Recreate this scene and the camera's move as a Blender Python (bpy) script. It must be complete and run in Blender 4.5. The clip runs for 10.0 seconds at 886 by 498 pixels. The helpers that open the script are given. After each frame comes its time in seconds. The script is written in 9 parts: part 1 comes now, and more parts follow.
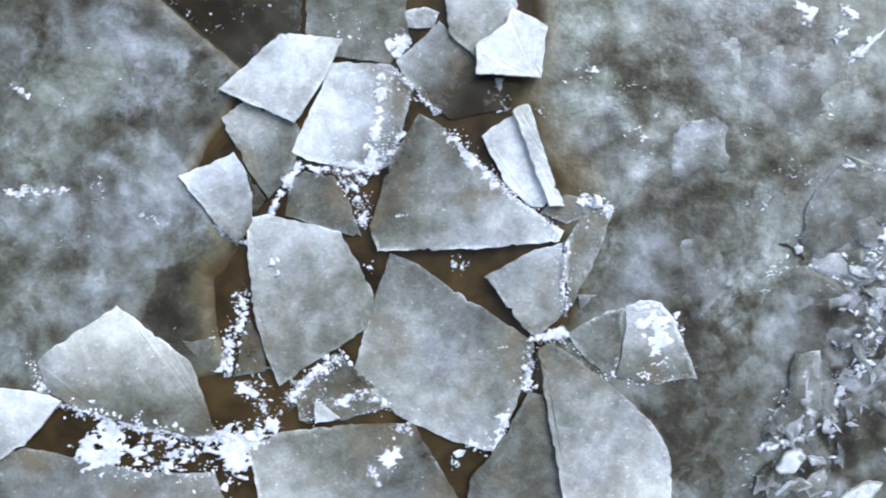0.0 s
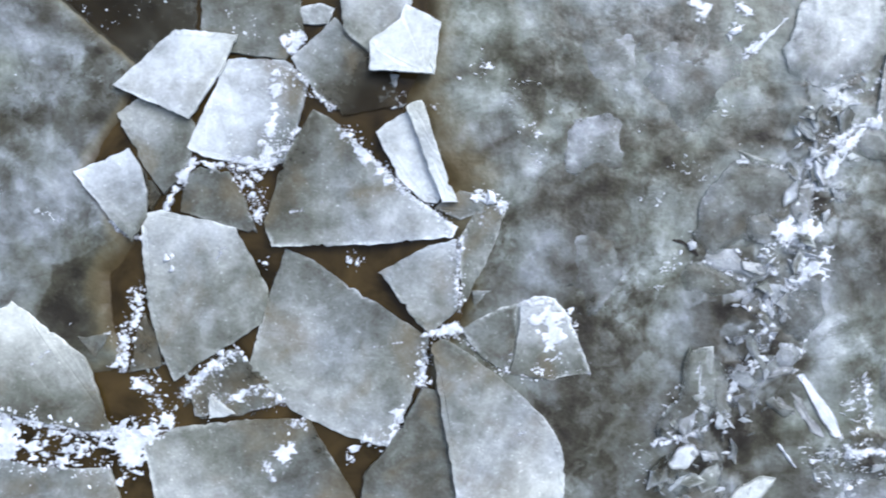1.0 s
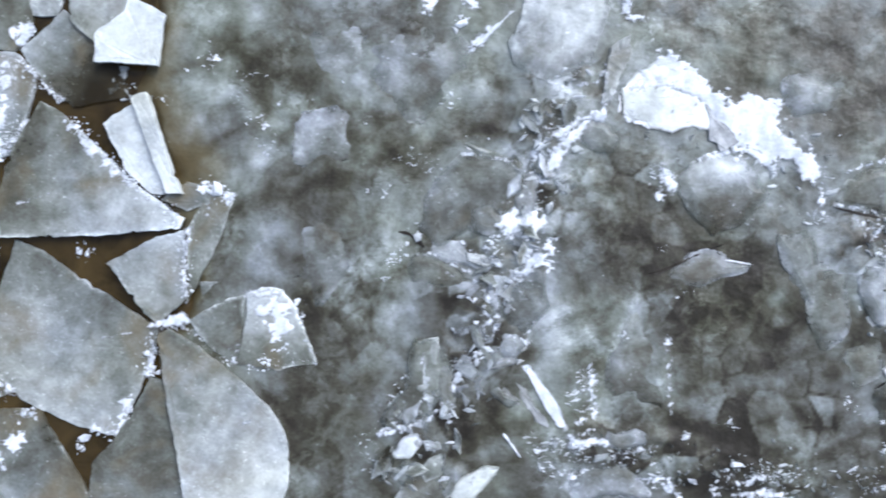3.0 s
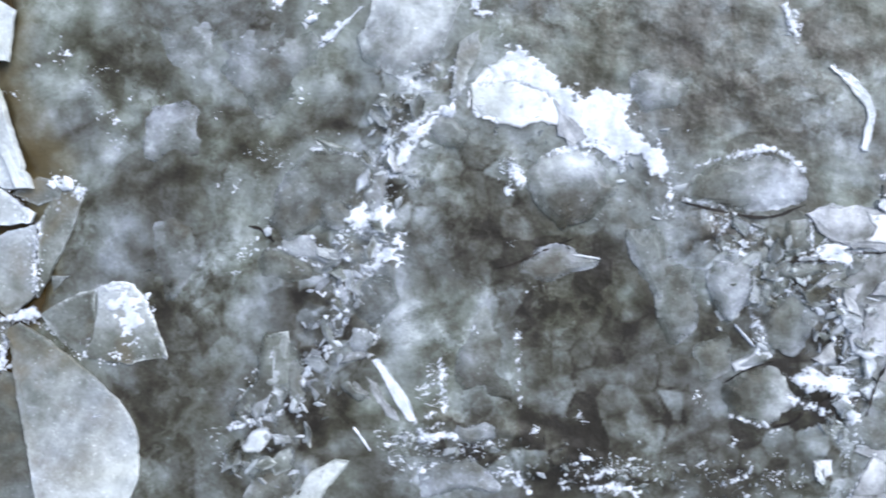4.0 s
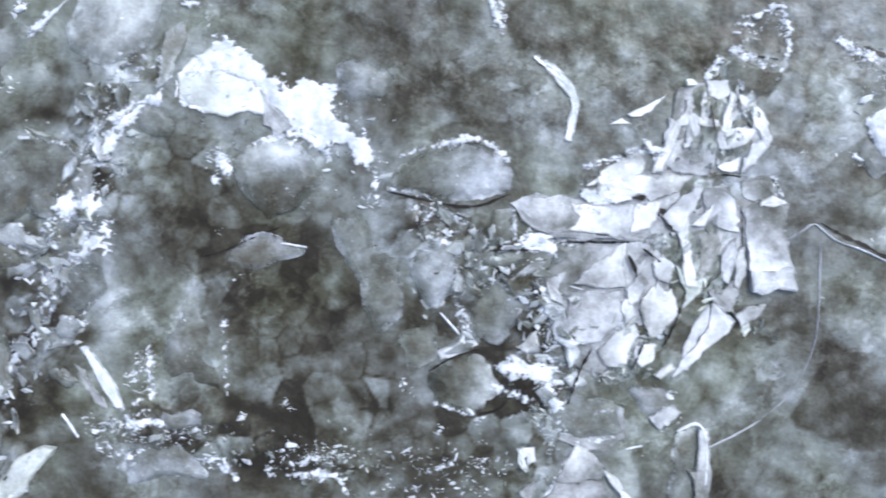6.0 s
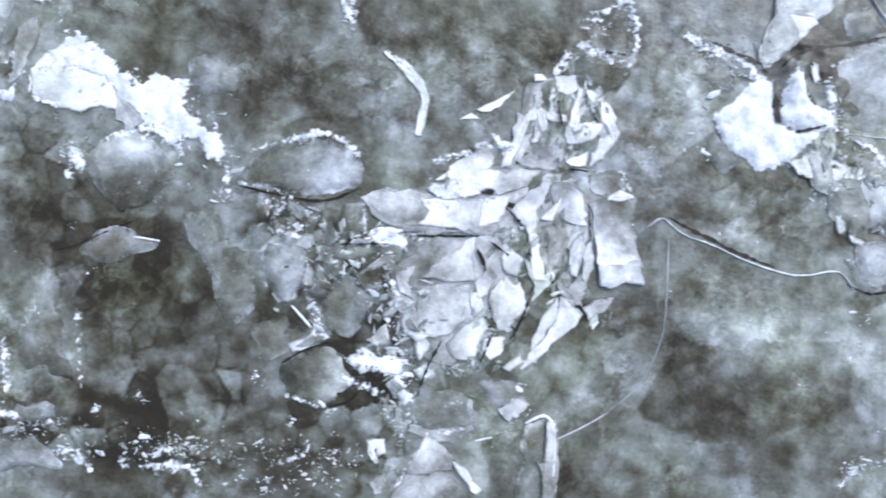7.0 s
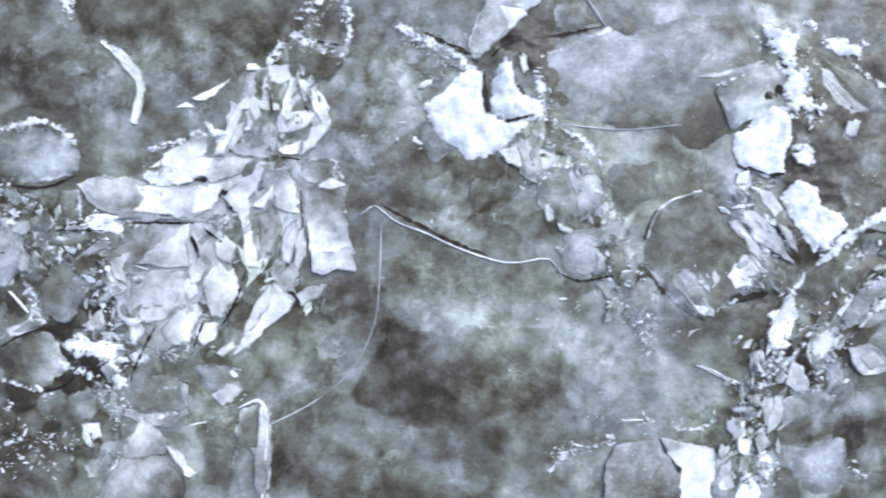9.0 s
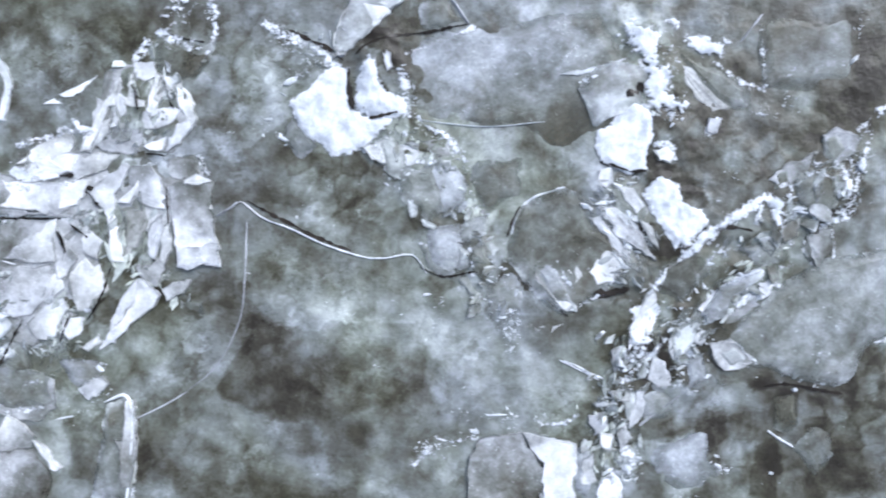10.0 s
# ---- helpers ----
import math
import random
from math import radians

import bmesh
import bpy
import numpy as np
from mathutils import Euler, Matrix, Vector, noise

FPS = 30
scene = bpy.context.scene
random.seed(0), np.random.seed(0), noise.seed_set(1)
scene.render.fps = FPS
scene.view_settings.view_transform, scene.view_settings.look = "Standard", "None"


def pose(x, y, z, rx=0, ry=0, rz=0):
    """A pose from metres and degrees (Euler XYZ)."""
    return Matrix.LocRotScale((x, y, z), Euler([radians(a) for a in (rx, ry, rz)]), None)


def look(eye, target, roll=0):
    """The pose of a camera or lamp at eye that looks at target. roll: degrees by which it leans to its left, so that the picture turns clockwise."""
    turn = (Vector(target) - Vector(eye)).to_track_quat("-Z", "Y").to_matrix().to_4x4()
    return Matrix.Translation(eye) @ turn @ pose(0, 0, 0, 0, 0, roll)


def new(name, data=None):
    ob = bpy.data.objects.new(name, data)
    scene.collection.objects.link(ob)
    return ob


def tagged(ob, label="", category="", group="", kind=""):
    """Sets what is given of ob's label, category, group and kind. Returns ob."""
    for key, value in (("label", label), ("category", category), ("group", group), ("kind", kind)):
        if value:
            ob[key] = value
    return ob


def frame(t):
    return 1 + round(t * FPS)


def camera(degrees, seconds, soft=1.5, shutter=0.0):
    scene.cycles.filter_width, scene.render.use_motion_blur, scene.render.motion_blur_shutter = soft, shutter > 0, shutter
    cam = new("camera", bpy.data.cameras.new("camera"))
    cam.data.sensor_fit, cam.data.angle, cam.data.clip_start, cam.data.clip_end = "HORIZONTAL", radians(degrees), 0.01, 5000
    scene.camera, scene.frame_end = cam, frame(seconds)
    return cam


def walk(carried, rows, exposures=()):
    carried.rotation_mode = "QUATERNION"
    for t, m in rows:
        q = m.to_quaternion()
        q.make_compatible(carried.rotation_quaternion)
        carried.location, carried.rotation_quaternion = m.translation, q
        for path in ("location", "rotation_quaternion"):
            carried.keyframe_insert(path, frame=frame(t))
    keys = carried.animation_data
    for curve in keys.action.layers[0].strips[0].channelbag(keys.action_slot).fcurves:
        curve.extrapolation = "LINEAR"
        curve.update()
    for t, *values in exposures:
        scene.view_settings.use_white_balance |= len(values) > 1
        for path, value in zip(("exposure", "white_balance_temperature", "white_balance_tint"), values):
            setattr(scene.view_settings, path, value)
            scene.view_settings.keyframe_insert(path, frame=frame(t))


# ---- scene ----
cam = camera(66.0, 10.0, soft=1.9, shutter=0.5)
# seconds, eye in metres, turn in degrees: a level flight over the ice, looking straight down
PATH = [
    (0, -0.0049, -0.008, 3.6872, 0.112, 0, 0.039),
    (0.5, 0.2455, -0.0154, 3.6902, 0.063, -0, 0.066),
    (1, 0.5656, -0.0248, 3.695, 0.031, -0, 0.082),
    (1.5, 0.8965, -0.0295, 3.6996, -0.07, 0, 0.106),
    (2, 1.2775, -0.0359, 3.708, -0.164, -0, 0.147),
    (2.5, 1.6507, -0.0413, 3.7148, -0.327, 0.001, 0.176),
    (4, 2.8687, -0.0706, 3.7371, -0.35, -0, 0.2),
    (4.5, 3.2576, -0.109, 3.7464, 0.089, 0, 0.243),
    (5, 3.6793, -0.1311, 3.7521, 0.235, -0.001, 0.286),
    (5.5, 4.0737, -0.1347, 3.7568, 0.054, -0, 0.332),
    (7, 5.3118, -0.1453, 3.8053, -0.498, 0.001, 0.393),
    (7.5, 5.7041, -0.1696, 3.8206, -0.407, 0.003, 0.431),
    (8, 6.1232, -0.1982, 3.8301, -0.241, 0, 0.467),
    (8.5, 6.5104, -0.2109, 3.843, -0.25, 0.002, 0.51),
    (9, 6.9201, -0.2199, 3.8591, -0.282, -0.001, 0.535),
    (9.5, 7.2937, -0.2269, 3.8741, -0.297, -0, 0.577),
    (10, 7.6895, -0.247, 3.8889, -0.119, -0, 0.608),
]
EXPOSURE, KELVIN, TINT = 0.455, 5490, 10
walk(cam, [(t, pose(x, y, z, rx, ry, rz)) for t, x, y, z, rx, ry, rz in PATH], exposures=[(0.0, EXPOSURE, KELVIN, TINT), (10.0, EXPOSURE, KELVIN, TINT)])

# ---- light: an overcast winter sky with a weak, very soft sun ----
world = bpy.data.worlds.new("overcast_sky")
scene.world = world
world.use_nodes = True
wn, wl = world.node_tree.nodes, world.node_tree.links
sky = wn.new("ShaderNodeTexSky")
sky.sky_type = "NISHITA"
sky.sun_disc = False
sky.sun_elevation, sky.sun_rotation = radians(45), radians(42)
sky.air_density, sky.dust_density, sky.ozone_density = 1.0, 6.0, 1.0
grey = wn.new("ShaderNodeHueSaturation")
grey.inputs["Saturation"].default_value = 0.6
wl.new(sky.outputs["Color"], grey.inputs["Color"])
wl.new(grey.outputs["Color"], wn["Background"].inputs["Color"])
wn["Background"].inputs["Strength"].default_value = 0.15
sun = new("sun", bpy.data.lights.new("sun", "SUN"))
sun.data.energy, sun.data.angle, sun.data.color = 0.7, radians(40), (1.0, 0.98, 0.95)
sun.matrix_world = look((4.73, 5.26, 7.07), (0, 0, 0))


# ---- noise on arrays ----
def lattice(ix, iy, seed):
    h = (ix.astype(np.int64) * 374761393 + iy.astype(np.int64) * 668265263 + seed * 974711) & 0xFFFFFFFF
    h = ((h ^ (h >> 13)) * 1274126177) & 0xFFFFFFFF
    h = ((h ^ (h >> 16)) * 1103515245) & 0xFFFFFFFF
    return ((h ^ (h >> 13)) & 0xFFFFFF) / float(0xFFFFFF)


def smooth_noise(x, y, size, seed):
    """Smooth noise from 0 to 1 with features of that size in metres."""
    x, y = np.asarray(x, float) / size, np.asarray(y, float) / size
    ix, iy = np.floor(x), np.floor(y)
    u, v = x - ix, y - iy
    u, v = u * u * u * (u * (6 * u - 15) + 10), v * v * v * (v * (6 * v - 15) + 10)
    a, b = lattice(ix, iy, seed), lattice(ix + 1, iy, seed)
    c, d = lattice(ix, iy + 1, seed), lattice(ix + 1, iy + 1, seed)
    return (a * (1 - u) + b * u) * (1 - v) + (c * (1 - u) + d * u) * v


def layered(x, y, size, seed, octaves=4, gain=0.5):
    """Layered noise, about -0.5 to 0.5."""
    total, weight, full = 0.0, 1.0, 0.0
    for i in range(octaves):
        ca, sa = math.cos(0.7 * i + 0.3), math.sin(0.7 * i + 0.3)
        total = total + weight * (smooth_noise(ca * x - sa * y, sa * x + ca * y, size, seed + 17 * i) - 0.5)
        full += weight
        weight *= gain
        size *= 0.48
    return total / full * 1.5


def ease(v, lo, hi):
    s = np.clip((v - lo) / (hi - lo), 0, 1)
    return s * s * (3 - 2 * s)


def depth_inside(x, y, outline):
    """Distance to the outline's edge, positive inside."""
    best, inside = np.full(np.shape(x), 1e9), np.zeros(np.shape(x), bool)
    for (ax, ay), (bx, by) in zip(outline, outline[1:] + outline[:1]):
        dx, dy = bx - ax, by - ay
        s = np.clip(((x - ax) * dx + (y - ay) * dy) / (dx * dx + dy * dy + 1e-12), 0, 1)
        best = np.minimum(best, np.hypot(x - ax - s * dx, y - ay - s * dy))
        if dy:
            inside ^= ((ay > y) != (by > y)) & (x < dx * (y - ay) / dy + ax)
    return np.where(inside, best, -best)


def near_path(x, y, path):
    """Distance to an open line."""
    best = np.full(np.shape(x), 1e9)
    for (ax, ay), (bx, by) in zip(path, path[1:]):
        dx, dy = bx - ax, by - ay
        s = np.clip(((x - ax) * dx + (y - ay) * dy) / (dx * dx + dy * dy + 1e-12), 0, 1)
        best = np.minimum(best, np.hypot(x - ax - s * dx, y - ay - s * dy))
    return best


# ---- materials ----
def material(name):
    m = bpy.data.materials.new(name)
    m.use_nodes = True
    return m, m.node_tree.nodes, m.node_tree.links, m.node_tree.nodes["Principled BSDF"]


def arith(nt, op, a, b, c=None):
    n = nt.nodes.new("ShaderNodeMath")
    n.operation = op
    for i, v in enumerate((a, b, c)):
        if v is None:
            continue
        if isinstance(v, (int, float)):
            n.inputs[i].default_value = v
        else:
            nt.links.new(v, n.inputs[i])
    return n.outputs[0]


def grain(nt, coords, scale, detail=4.0, rough=0.55, warp=0.0):
    n = nt.nodes.new("ShaderNodeTexNoise")
    n.inputs["Scale"].default_value, n.inputs["Detail"].default_value = scale, detail
    n.inputs["Roughness"].default_value, n.inputs["Distortion"].default_value = rough, warp
    nt.links.new(coords, n.inputs["Vector"])
    return n.outputs["Fac"]


def ice_colour(nt, level, coords, wet=None, tinting=1.0, warm=(0.975, 0.99, 0.87), cool=(0.98, 0.977, 1.015), stained=0.0):
    """From clear dark ice over brown water (0) by cloudy grey ice to frost (1)."""
    ramp = nt.nodes.new("ShaderNodeValToRGB")
    stops = ((0.0, (0.026, 0.022, 0.016)), (0.14, (0.057, 0.053, 0.038)), (0.28, (0.115, 0.117, 0.101)), (0.42, (0.209, 0.226, 0.215)),
             (0.56, (0.349, 0.369, 0.379)), (0.72, (0.575, 0.609, 0.624)), (0.88, (0.80, 0.83, 0.85)))
    ramp.color_ramp.interpolation = "LINEAR"
    while len(ramp.color_ramp.elements) < len(stops):
        ramp.color_ramp.elements.new(0.5)
    for e, (at, c) in zip(ramp.color_ramp.elements, stops):
        e.position, e.color = at, (*c, 1)
    nt.links.new(level, ramp.inputs["Fac"])
    # algae and silt tint some of the ice olive, air bubbles make some of it bluish
    tint = nt.nodes.new("ShaderNodeValToRGB")
    tint.color_ramp.elements[0].position, tint.color_ramp.elements[0].color = 0.36, (*warm, 1)
    tint.color_ramp.elements[1].position, tint.color_ramp.elements[1].color = 0.62, (*cool, 1)
    nt.links.new(grain(nt, coords, 1.3, 4.0, 0.6, 0.4), tint.inputs["Fac"])
    tinted = nt.nodes.new("ShaderNodeMix")
    tinted.data_type, tinted.blend_type = "RGBA", "MULTIPLY"
    tinted.inputs["Factor"].default_value = tinting
    nt.links.new(ramp.outputs["Color"], tinted.inputs["A"])
    nt.links.new(tint.outputs["Color"], tinted.inputs["B"])
    if stained:
        # river silt frozen into the ice shows as soft brown patches
        silt = nt.nodes.new("ShaderNodeMix")
        silt.data_type = "RGBA"
        amount = arith(nt, "MULTIPLY", arith(nt, "SUBTRACT", grain(nt, coords, 2.6, 3.0, 0.5, 0.6), 0.5), 5.0)
        amount = arith(nt, "MULTIPLY", arith(nt, "MINIMUM", arith(nt, "MAXIMUM", amount, 0.0), 1.0), stained)
        clean = arith(nt, "MAXIMUM", arith(nt, "MULTIPLY", arith(nt, "SUBTRACT", 0.75, level), 2.5), 0.0)
        nt.links.new(arith(nt, "MULTIPLY", amount, arith(nt, "MINIMUM", clean, 1.0)), silt.inputs["Factor"])
        nt.links.new(tinted.outputs["Result"], silt.inputs["A"])
        silt.inputs["B"].default_value = (0.20, 0.163, 0.095, 1)
        tinted = silt
    if wet is None:
        return tinted.outputs["Result"]
    mix = nt.nodes.new("ShaderNodeMix")
    mix.data_type = "RGBA"
    nt.links.new(wet, mix.inputs["Factor"])
    nt.links.new(tinted.outputs["Result"], mix.inputs["A"])
    shallow = nt.nodes.new("ShaderNodeValToRGB")
    shallow.color_ramp.elements[0].position, shallow.color_ramp.elements[0].color = 0.35, (0.17, 0.145, 0.075, 1)
    shallow.color_ramp.elements[1].position, shallow.color_ramp.elements[1].color = 0.9, (0.066, 0.046, 0.016, 1)
    nt.links.new(wet, shallow.inputs["Fac"])
    nt.links.new(shallow.outputs["Color"], mix.inputs["B"])
    return mix.outputs["Result"]


def bumped(nt, shader, height, strength, distance):
    b = nt.nodes.new("ShaderNodeBump")
    b.inputs["Strength"].default_value, b.inputs["Distance"].default_value = strength, distance
    nt.links.new(height, b.inputs["Height"])
    nt.links.new(b.outputs["Normal"], shader.inputs["Normal"])


def make_sheet_ice():
    m, nodes, links, bsdf = material("cloudy_sheet_ice")
    nt = m.node_tree
    coords = nodes.new("ShaderNodeTexCoord").outputs["Object"]
    level = nodes.new("ShaderNodeAttribute")
    level.attribute_name = "cloudiness"
    fine = grain(nt, coords, 42.0, 4.0, 0.6, 0.0)
    mid = grain(nt, coords, 8.0, 4.0, 0.5, 0.0)
    veins = arith(nt, "ABSOLUTE", arith(nt, "SUBTRACT", grain(nt, coords, 2.9, 6.0, 0.62, 0.5), 0.5), 0.0)
    veins = arith(nt, "MULTIPLY", arith(nt, "SUBTRACT", 0.035, arith(nt, "MINIMUM", veins, 0.035)), -1.6)
    v = arith(nt, "MULTIPLY_ADD", arith(nt, "SUBTRACT", fine, 0.5), 0.21, level.outputs["Fac"])
    v = arith(nt, "MULTIPLY_ADD", arith(nt, "SUBTRACT", mid, 0.5), 0.26, v)
    v = arith(nt, "ADD", v, veins)
    # billows of air bubbles: soft round clouds with darker, clearer ice between them
    for size, gain in ((3.4, 0.11), (8.0, 0.09)):
        swirl = nodes.new("ShaderNodeVectorMath")
        swirl.operation = "ADD"
        push = nodes.new("ShaderNodeTexNoise")
        push.inputs["Scale"].default_value, push.inputs["Detail"].default_value = size * 0.9, 3.0
        links.new(coords, push.inputs["Vector"])
        scaled = nodes.new("ShaderNodeVectorMath")
        scaled.operation = "SCALE"
        scaled.inputs["Scale"].default_value = 0.9 / size
        links.new(push.outputs["Color"], scaled.inputs[0])
        links.new(coords, swirl.inputs[0])
        links.new(scaled.outputs[0], swirl.inputs[1])
        cloud = nodes.new("ShaderNodeTexVoronoi")
        cloud.feature = "SMOOTH_F1"
        cloud.inputs["Scale"].default_value, cloud.inputs["Smoothness"].default_value = size, 0.35
        links.new(swirl.outputs[0], cloud.inputs["Vector"])
        v = arith(nt, "MULTIPLY_ADD", arith(nt, "SUBTRACT", 0.46, cloud.outputs["Distance"]), gain * 2.0, v)
    dust = arith(nt, "MULTIPLY", arith(nt, "MAXIMUM", arith(nt, "SUBTRACT", grain(nt, coords, 34.0, 3.0, 0.6, 0.4), 0.69), 0.0), 5.0)
    patchy = arith(nt, "MAXIMUM", arith(nt, "SUBTRACT", grain(nt, coords, 3.1, 3.0, 0.6), 0.47), 0.0)
    v = arith(nt, "MULTIPLY_ADD", dust, arith(nt, "MULTIPLY", patchy, 6.0), v)
    # crushed bits frozen into the sheet, in patches
    bent = nodes.new("ShaderNodeVectorMath")
    bent.operation = "ADD"
    links.new(coords, bent.inputs[0])
    links.new(arith(nt, "MULTIPLY", grain(nt, coords, 9.0, 4.0, 0.6), 0.22), bent.inputs[1])
    for scale, gain in ((11.0, 0.15), (26.0, 0.15)):
        bits = nodes.new("ShaderNodeTexVoronoi")
        bits.inputs["Scale"].default_value = scale
        links.new(bent.outputs[0], bits.inputs["Vector"])
        one = nodes.new("ShaderNodeSeparateColor")
        links.new(bits.outputs["Color"], one.inputs[0])
        where = arith(nt, "MULTIPLY", arith(nt, "MAXIMUM", arith(nt, "SUBTRACT", grain(nt, coords, 1.9, 4.0, 0.6, 0.3), 0.46), 0.0), 6.0)
        v = arith(nt, "MULTIPLY_ADD", arith(nt, "MULTIPLY", arith(nt, "SUBTRACT", one.outputs[0], 0.5), gain), arith(nt, "MINIMUM", where, 1.0), v)
    drowned = nodes.new("ShaderNodeAttribute")
    drowned.attribute_name = "drowned"
    links.new(ice_colour(nt, v, coords, drowned.outputs["Fac"]), bsdf.inputs["Base Color"])
    bsdf.inputs["IOR"].default_value = 1.31
    bsdf.inputs["Roughness"].default_value = 0.3
    bumped(nt, bsdf, arith(nt, "ADD", fine, mid), 0.35, 0.010)
    return m


def make_plate_ice(name, fade, stained, pale=0.0):
    m, nodes, links, bsdf = material(name)
    nt = m.node_tree
    info = nodes.new("ShaderNodeObjectInfo")
    coords = nodes.new("ShaderNodeTexCoord").outputs["Object"]
    shift = nodes.new("ShaderNodeVectorMath")
    shift.operation = "ADD"
    links.new(coords, shift.inputs[0])
    links.new(arith(nt, "MULTIPLY", info.outputs["Random"], 60.0), shift.inputs[1])
    there = shift.outputs[0]
    tone = nodes.new("ShaderNodeSeparateColor")
    links.new(info.outputs["Color"], tone.inputs[0])
    place = nodes.new("ShaderNodeSeparateXYZ")
    links.new(coords, place.inputs[0])
    rim = nodes.new("ShaderNodeAttribute")
    rim.attribute_name = "rim"
    big, mid, fine = grain(nt, there, 4.2, 3.0, 0.5, 0.5), grain(nt, there, 13.0, 5.0, 0.6, 0.3), grain(nt, there, 55.0, 4.0, 0.6)
    v = arith(nt, "MULTIPLY_ADD", arith(nt, "MULTIPLY_ADD", tone.outputs[1], 10.0, -5.0), place.outputs["X"], tone.outputs[0])
    v = arith(nt, "MULTIPLY_ADD", arith(nt, "MULTIPLY_ADD", tone.outputs[2], 10.0, -5.0), place.outputs["Y"], v)
    v = arith(nt, "MULTIPLY_ADD", arith(nt, "SUBTRACT", big, 0.5), 0.62 if fade else 0.46 + 0.3 * pale, v)
    if fade:
        v = arith(nt, "MULTIPLY_ADD", arith(nt, "SUBTRACT", grain(nt, there, 1.3, 2.0, 0.5, 0.8), 0.5), 0.45, v)
    v = arith(nt, "MULTIPLY_ADD", arith(nt, "SUBTRACT", mid, 0.5), 0.42 if fade else 0.30 + 0.2 * pale, v)
    v = arith(nt, "MULTIPLY_ADD", arith(nt, "SUBTRACT", fine, 0.5), 0.20, v)
    where = arith(nt, "MULTIPLY", arith(nt, "MAXIMUM", arith(nt, "SUBTRACT", grain(nt, there, 4.5, 4.0, 0.6), 0.46), 0.0), 9.0)
    edge = arith(nt, "MULTIPLY", arith(nt, "MULTIPLY", arith(nt, "POWER", rim.outputs["Fac"], 1.6), info.outputs["Alpha"]), arith(nt, "MINIMUM", where, 1.5))
    if not fade:
        edge = arith(nt, "MULTIPLY", edge, arith(nt, "MULTIPLY_ADD", grain(nt, there, 60.0, 3.0, 0.7), 2.6, -0.7))
    v = arith(nt, "ADD", v, edge)
    dust = arith(nt, "MULTIPLY", arith(nt, "MAXIMUM", arith(nt, "SUBTRACT", grain(nt, there, 48.0, 3.0, 0.65, 0.2), 0.63), 0.0), 5.5)
    v = arith(nt, "MULTIPLY_ADD", dust, arith(nt, "MULTIPLY", big, 0.8), v)
    links.new(ice_colour(nt, v, there, tinting=0.9, warm=(1.0, 0.985, 0.88) if fade else (1.03, 0.98, 0.92) if pale else (1.0, 0.97, 0.84), cool=(0.985, 0.98, 1.02) if fade else (1.015, 0.98, 1.005) if pale else (0.985, 0.985, 0.985), stained=stained), bsdf.inputs["Base Color"])
    bsdf.inputs["IOR"].default_value = 1.31
    bsdf.inputs["Roughness"].default_value = 0.32
    bumped(nt, bsdf, arith(nt, "ADD", mid, arith(nt, "MULTIPLY", fine, 0.5)), 0.35, 0.006)
    clear = nodes.new("ShaderNodeBsdfTransparent")
    clear.inputs["Color"].default_value = (0.86, 0.88, 0.86, 1)
    blend = nodes.new("ShaderNodeMixShader")
    amount = arith(nt, "MINIMUM", arith(nt, "MAXIMUM", arith(nt, "SUBTRACT", 0.34, arith(nt, "MULTIPLY", v, 0.6)), 0.0), 0.3)
    deep = arith(nt, "MINIMUM", arith(nt, "SUBTRACT", 0.5, arith(nt, "MULTIPLY", v, 1.6)), 0.55)
    amount = arith(nt, "MAXIMUM", amount, deep)
    if fade:
        melt = arith(nt, "MULTIPLY", rim.outputs["Fac"], arith(nt, "SUBTRACT", 1.75, arith(nt, "MULTIPLY", grain(nt, there, 9.0, 4.0, 0.65), 2.3)))
        amount = arith(nt, "MAXIMUM", amount, arith(nt, "MINIMUM", melt, 1.0))
    elif pale:
        melt = arith(nt, "MULTIPLY", rim.outputs["Fac"], arith(nt, "SUBTRACT", 2.2, arith(nt, "MULTIPLY", grain(nt, there, 7.0, 4.0, 0.6), 3.8)))
        amount = arith(nt, "MAXIMUM", amount, arith(nt, "MINIMUM", melt, 0.85))
    links.new(amount, blend.inputs[0])
    links.new(bsdf.outputs[0], blend.inputs[1])
    links.new(clear.outputs[0], blend.inputs[2])
    links.new(blend.outputs[0], nodes["Material Output"].inputs["Surface"])
    return m


def make_flakes():
    m, nodes, links, bsdf = material("crushed_ice")
    nt = m.node_tree
    coords = nodes.new("ShaderNodeTexCoord").outputs["Object"]
    island = nodes.new("ShaderNodeNewGeometry").outputs["Random Per Island"]
    v = arith(nt, "MULTIPLY_ADD", arith(nt, "POWER", island, 1.6), 0.55, 0.32)
    v = arith(nt, "MULTIPLY_ADD", arith(nt, "SUBTRACT", grain(nt, coords, 30.0, 4.0, 0.6), 0.5), 0.4, v)
    links.new(ice_colour(nt, v, coords), bsdf.inputs["Base Color"])
    bsdf.inputs["IOR"].default_value, bsdf.inputs["Roughness"].default_value = 1.31, 0.35
    clear = nodes.new("ShaderNodeBsdfTransparent")
    blend = nodes.new("ShaderNodeMixShader")
    links.new(arith(nt, "MINIMUM", arith(nt, "MAXIMUM", arith(nt, "SUBTRACT", 1.0, v), 0.0), 0.62), blend.inputs[0])
    links.new(bsdf.outputs[0], blend.inputs[1])
    links.new(clear.outputs[0], blend.inputs[2])
    links.new(blend.outputs[0], nodes["Material Output"].inputs["Surface"])
    return m


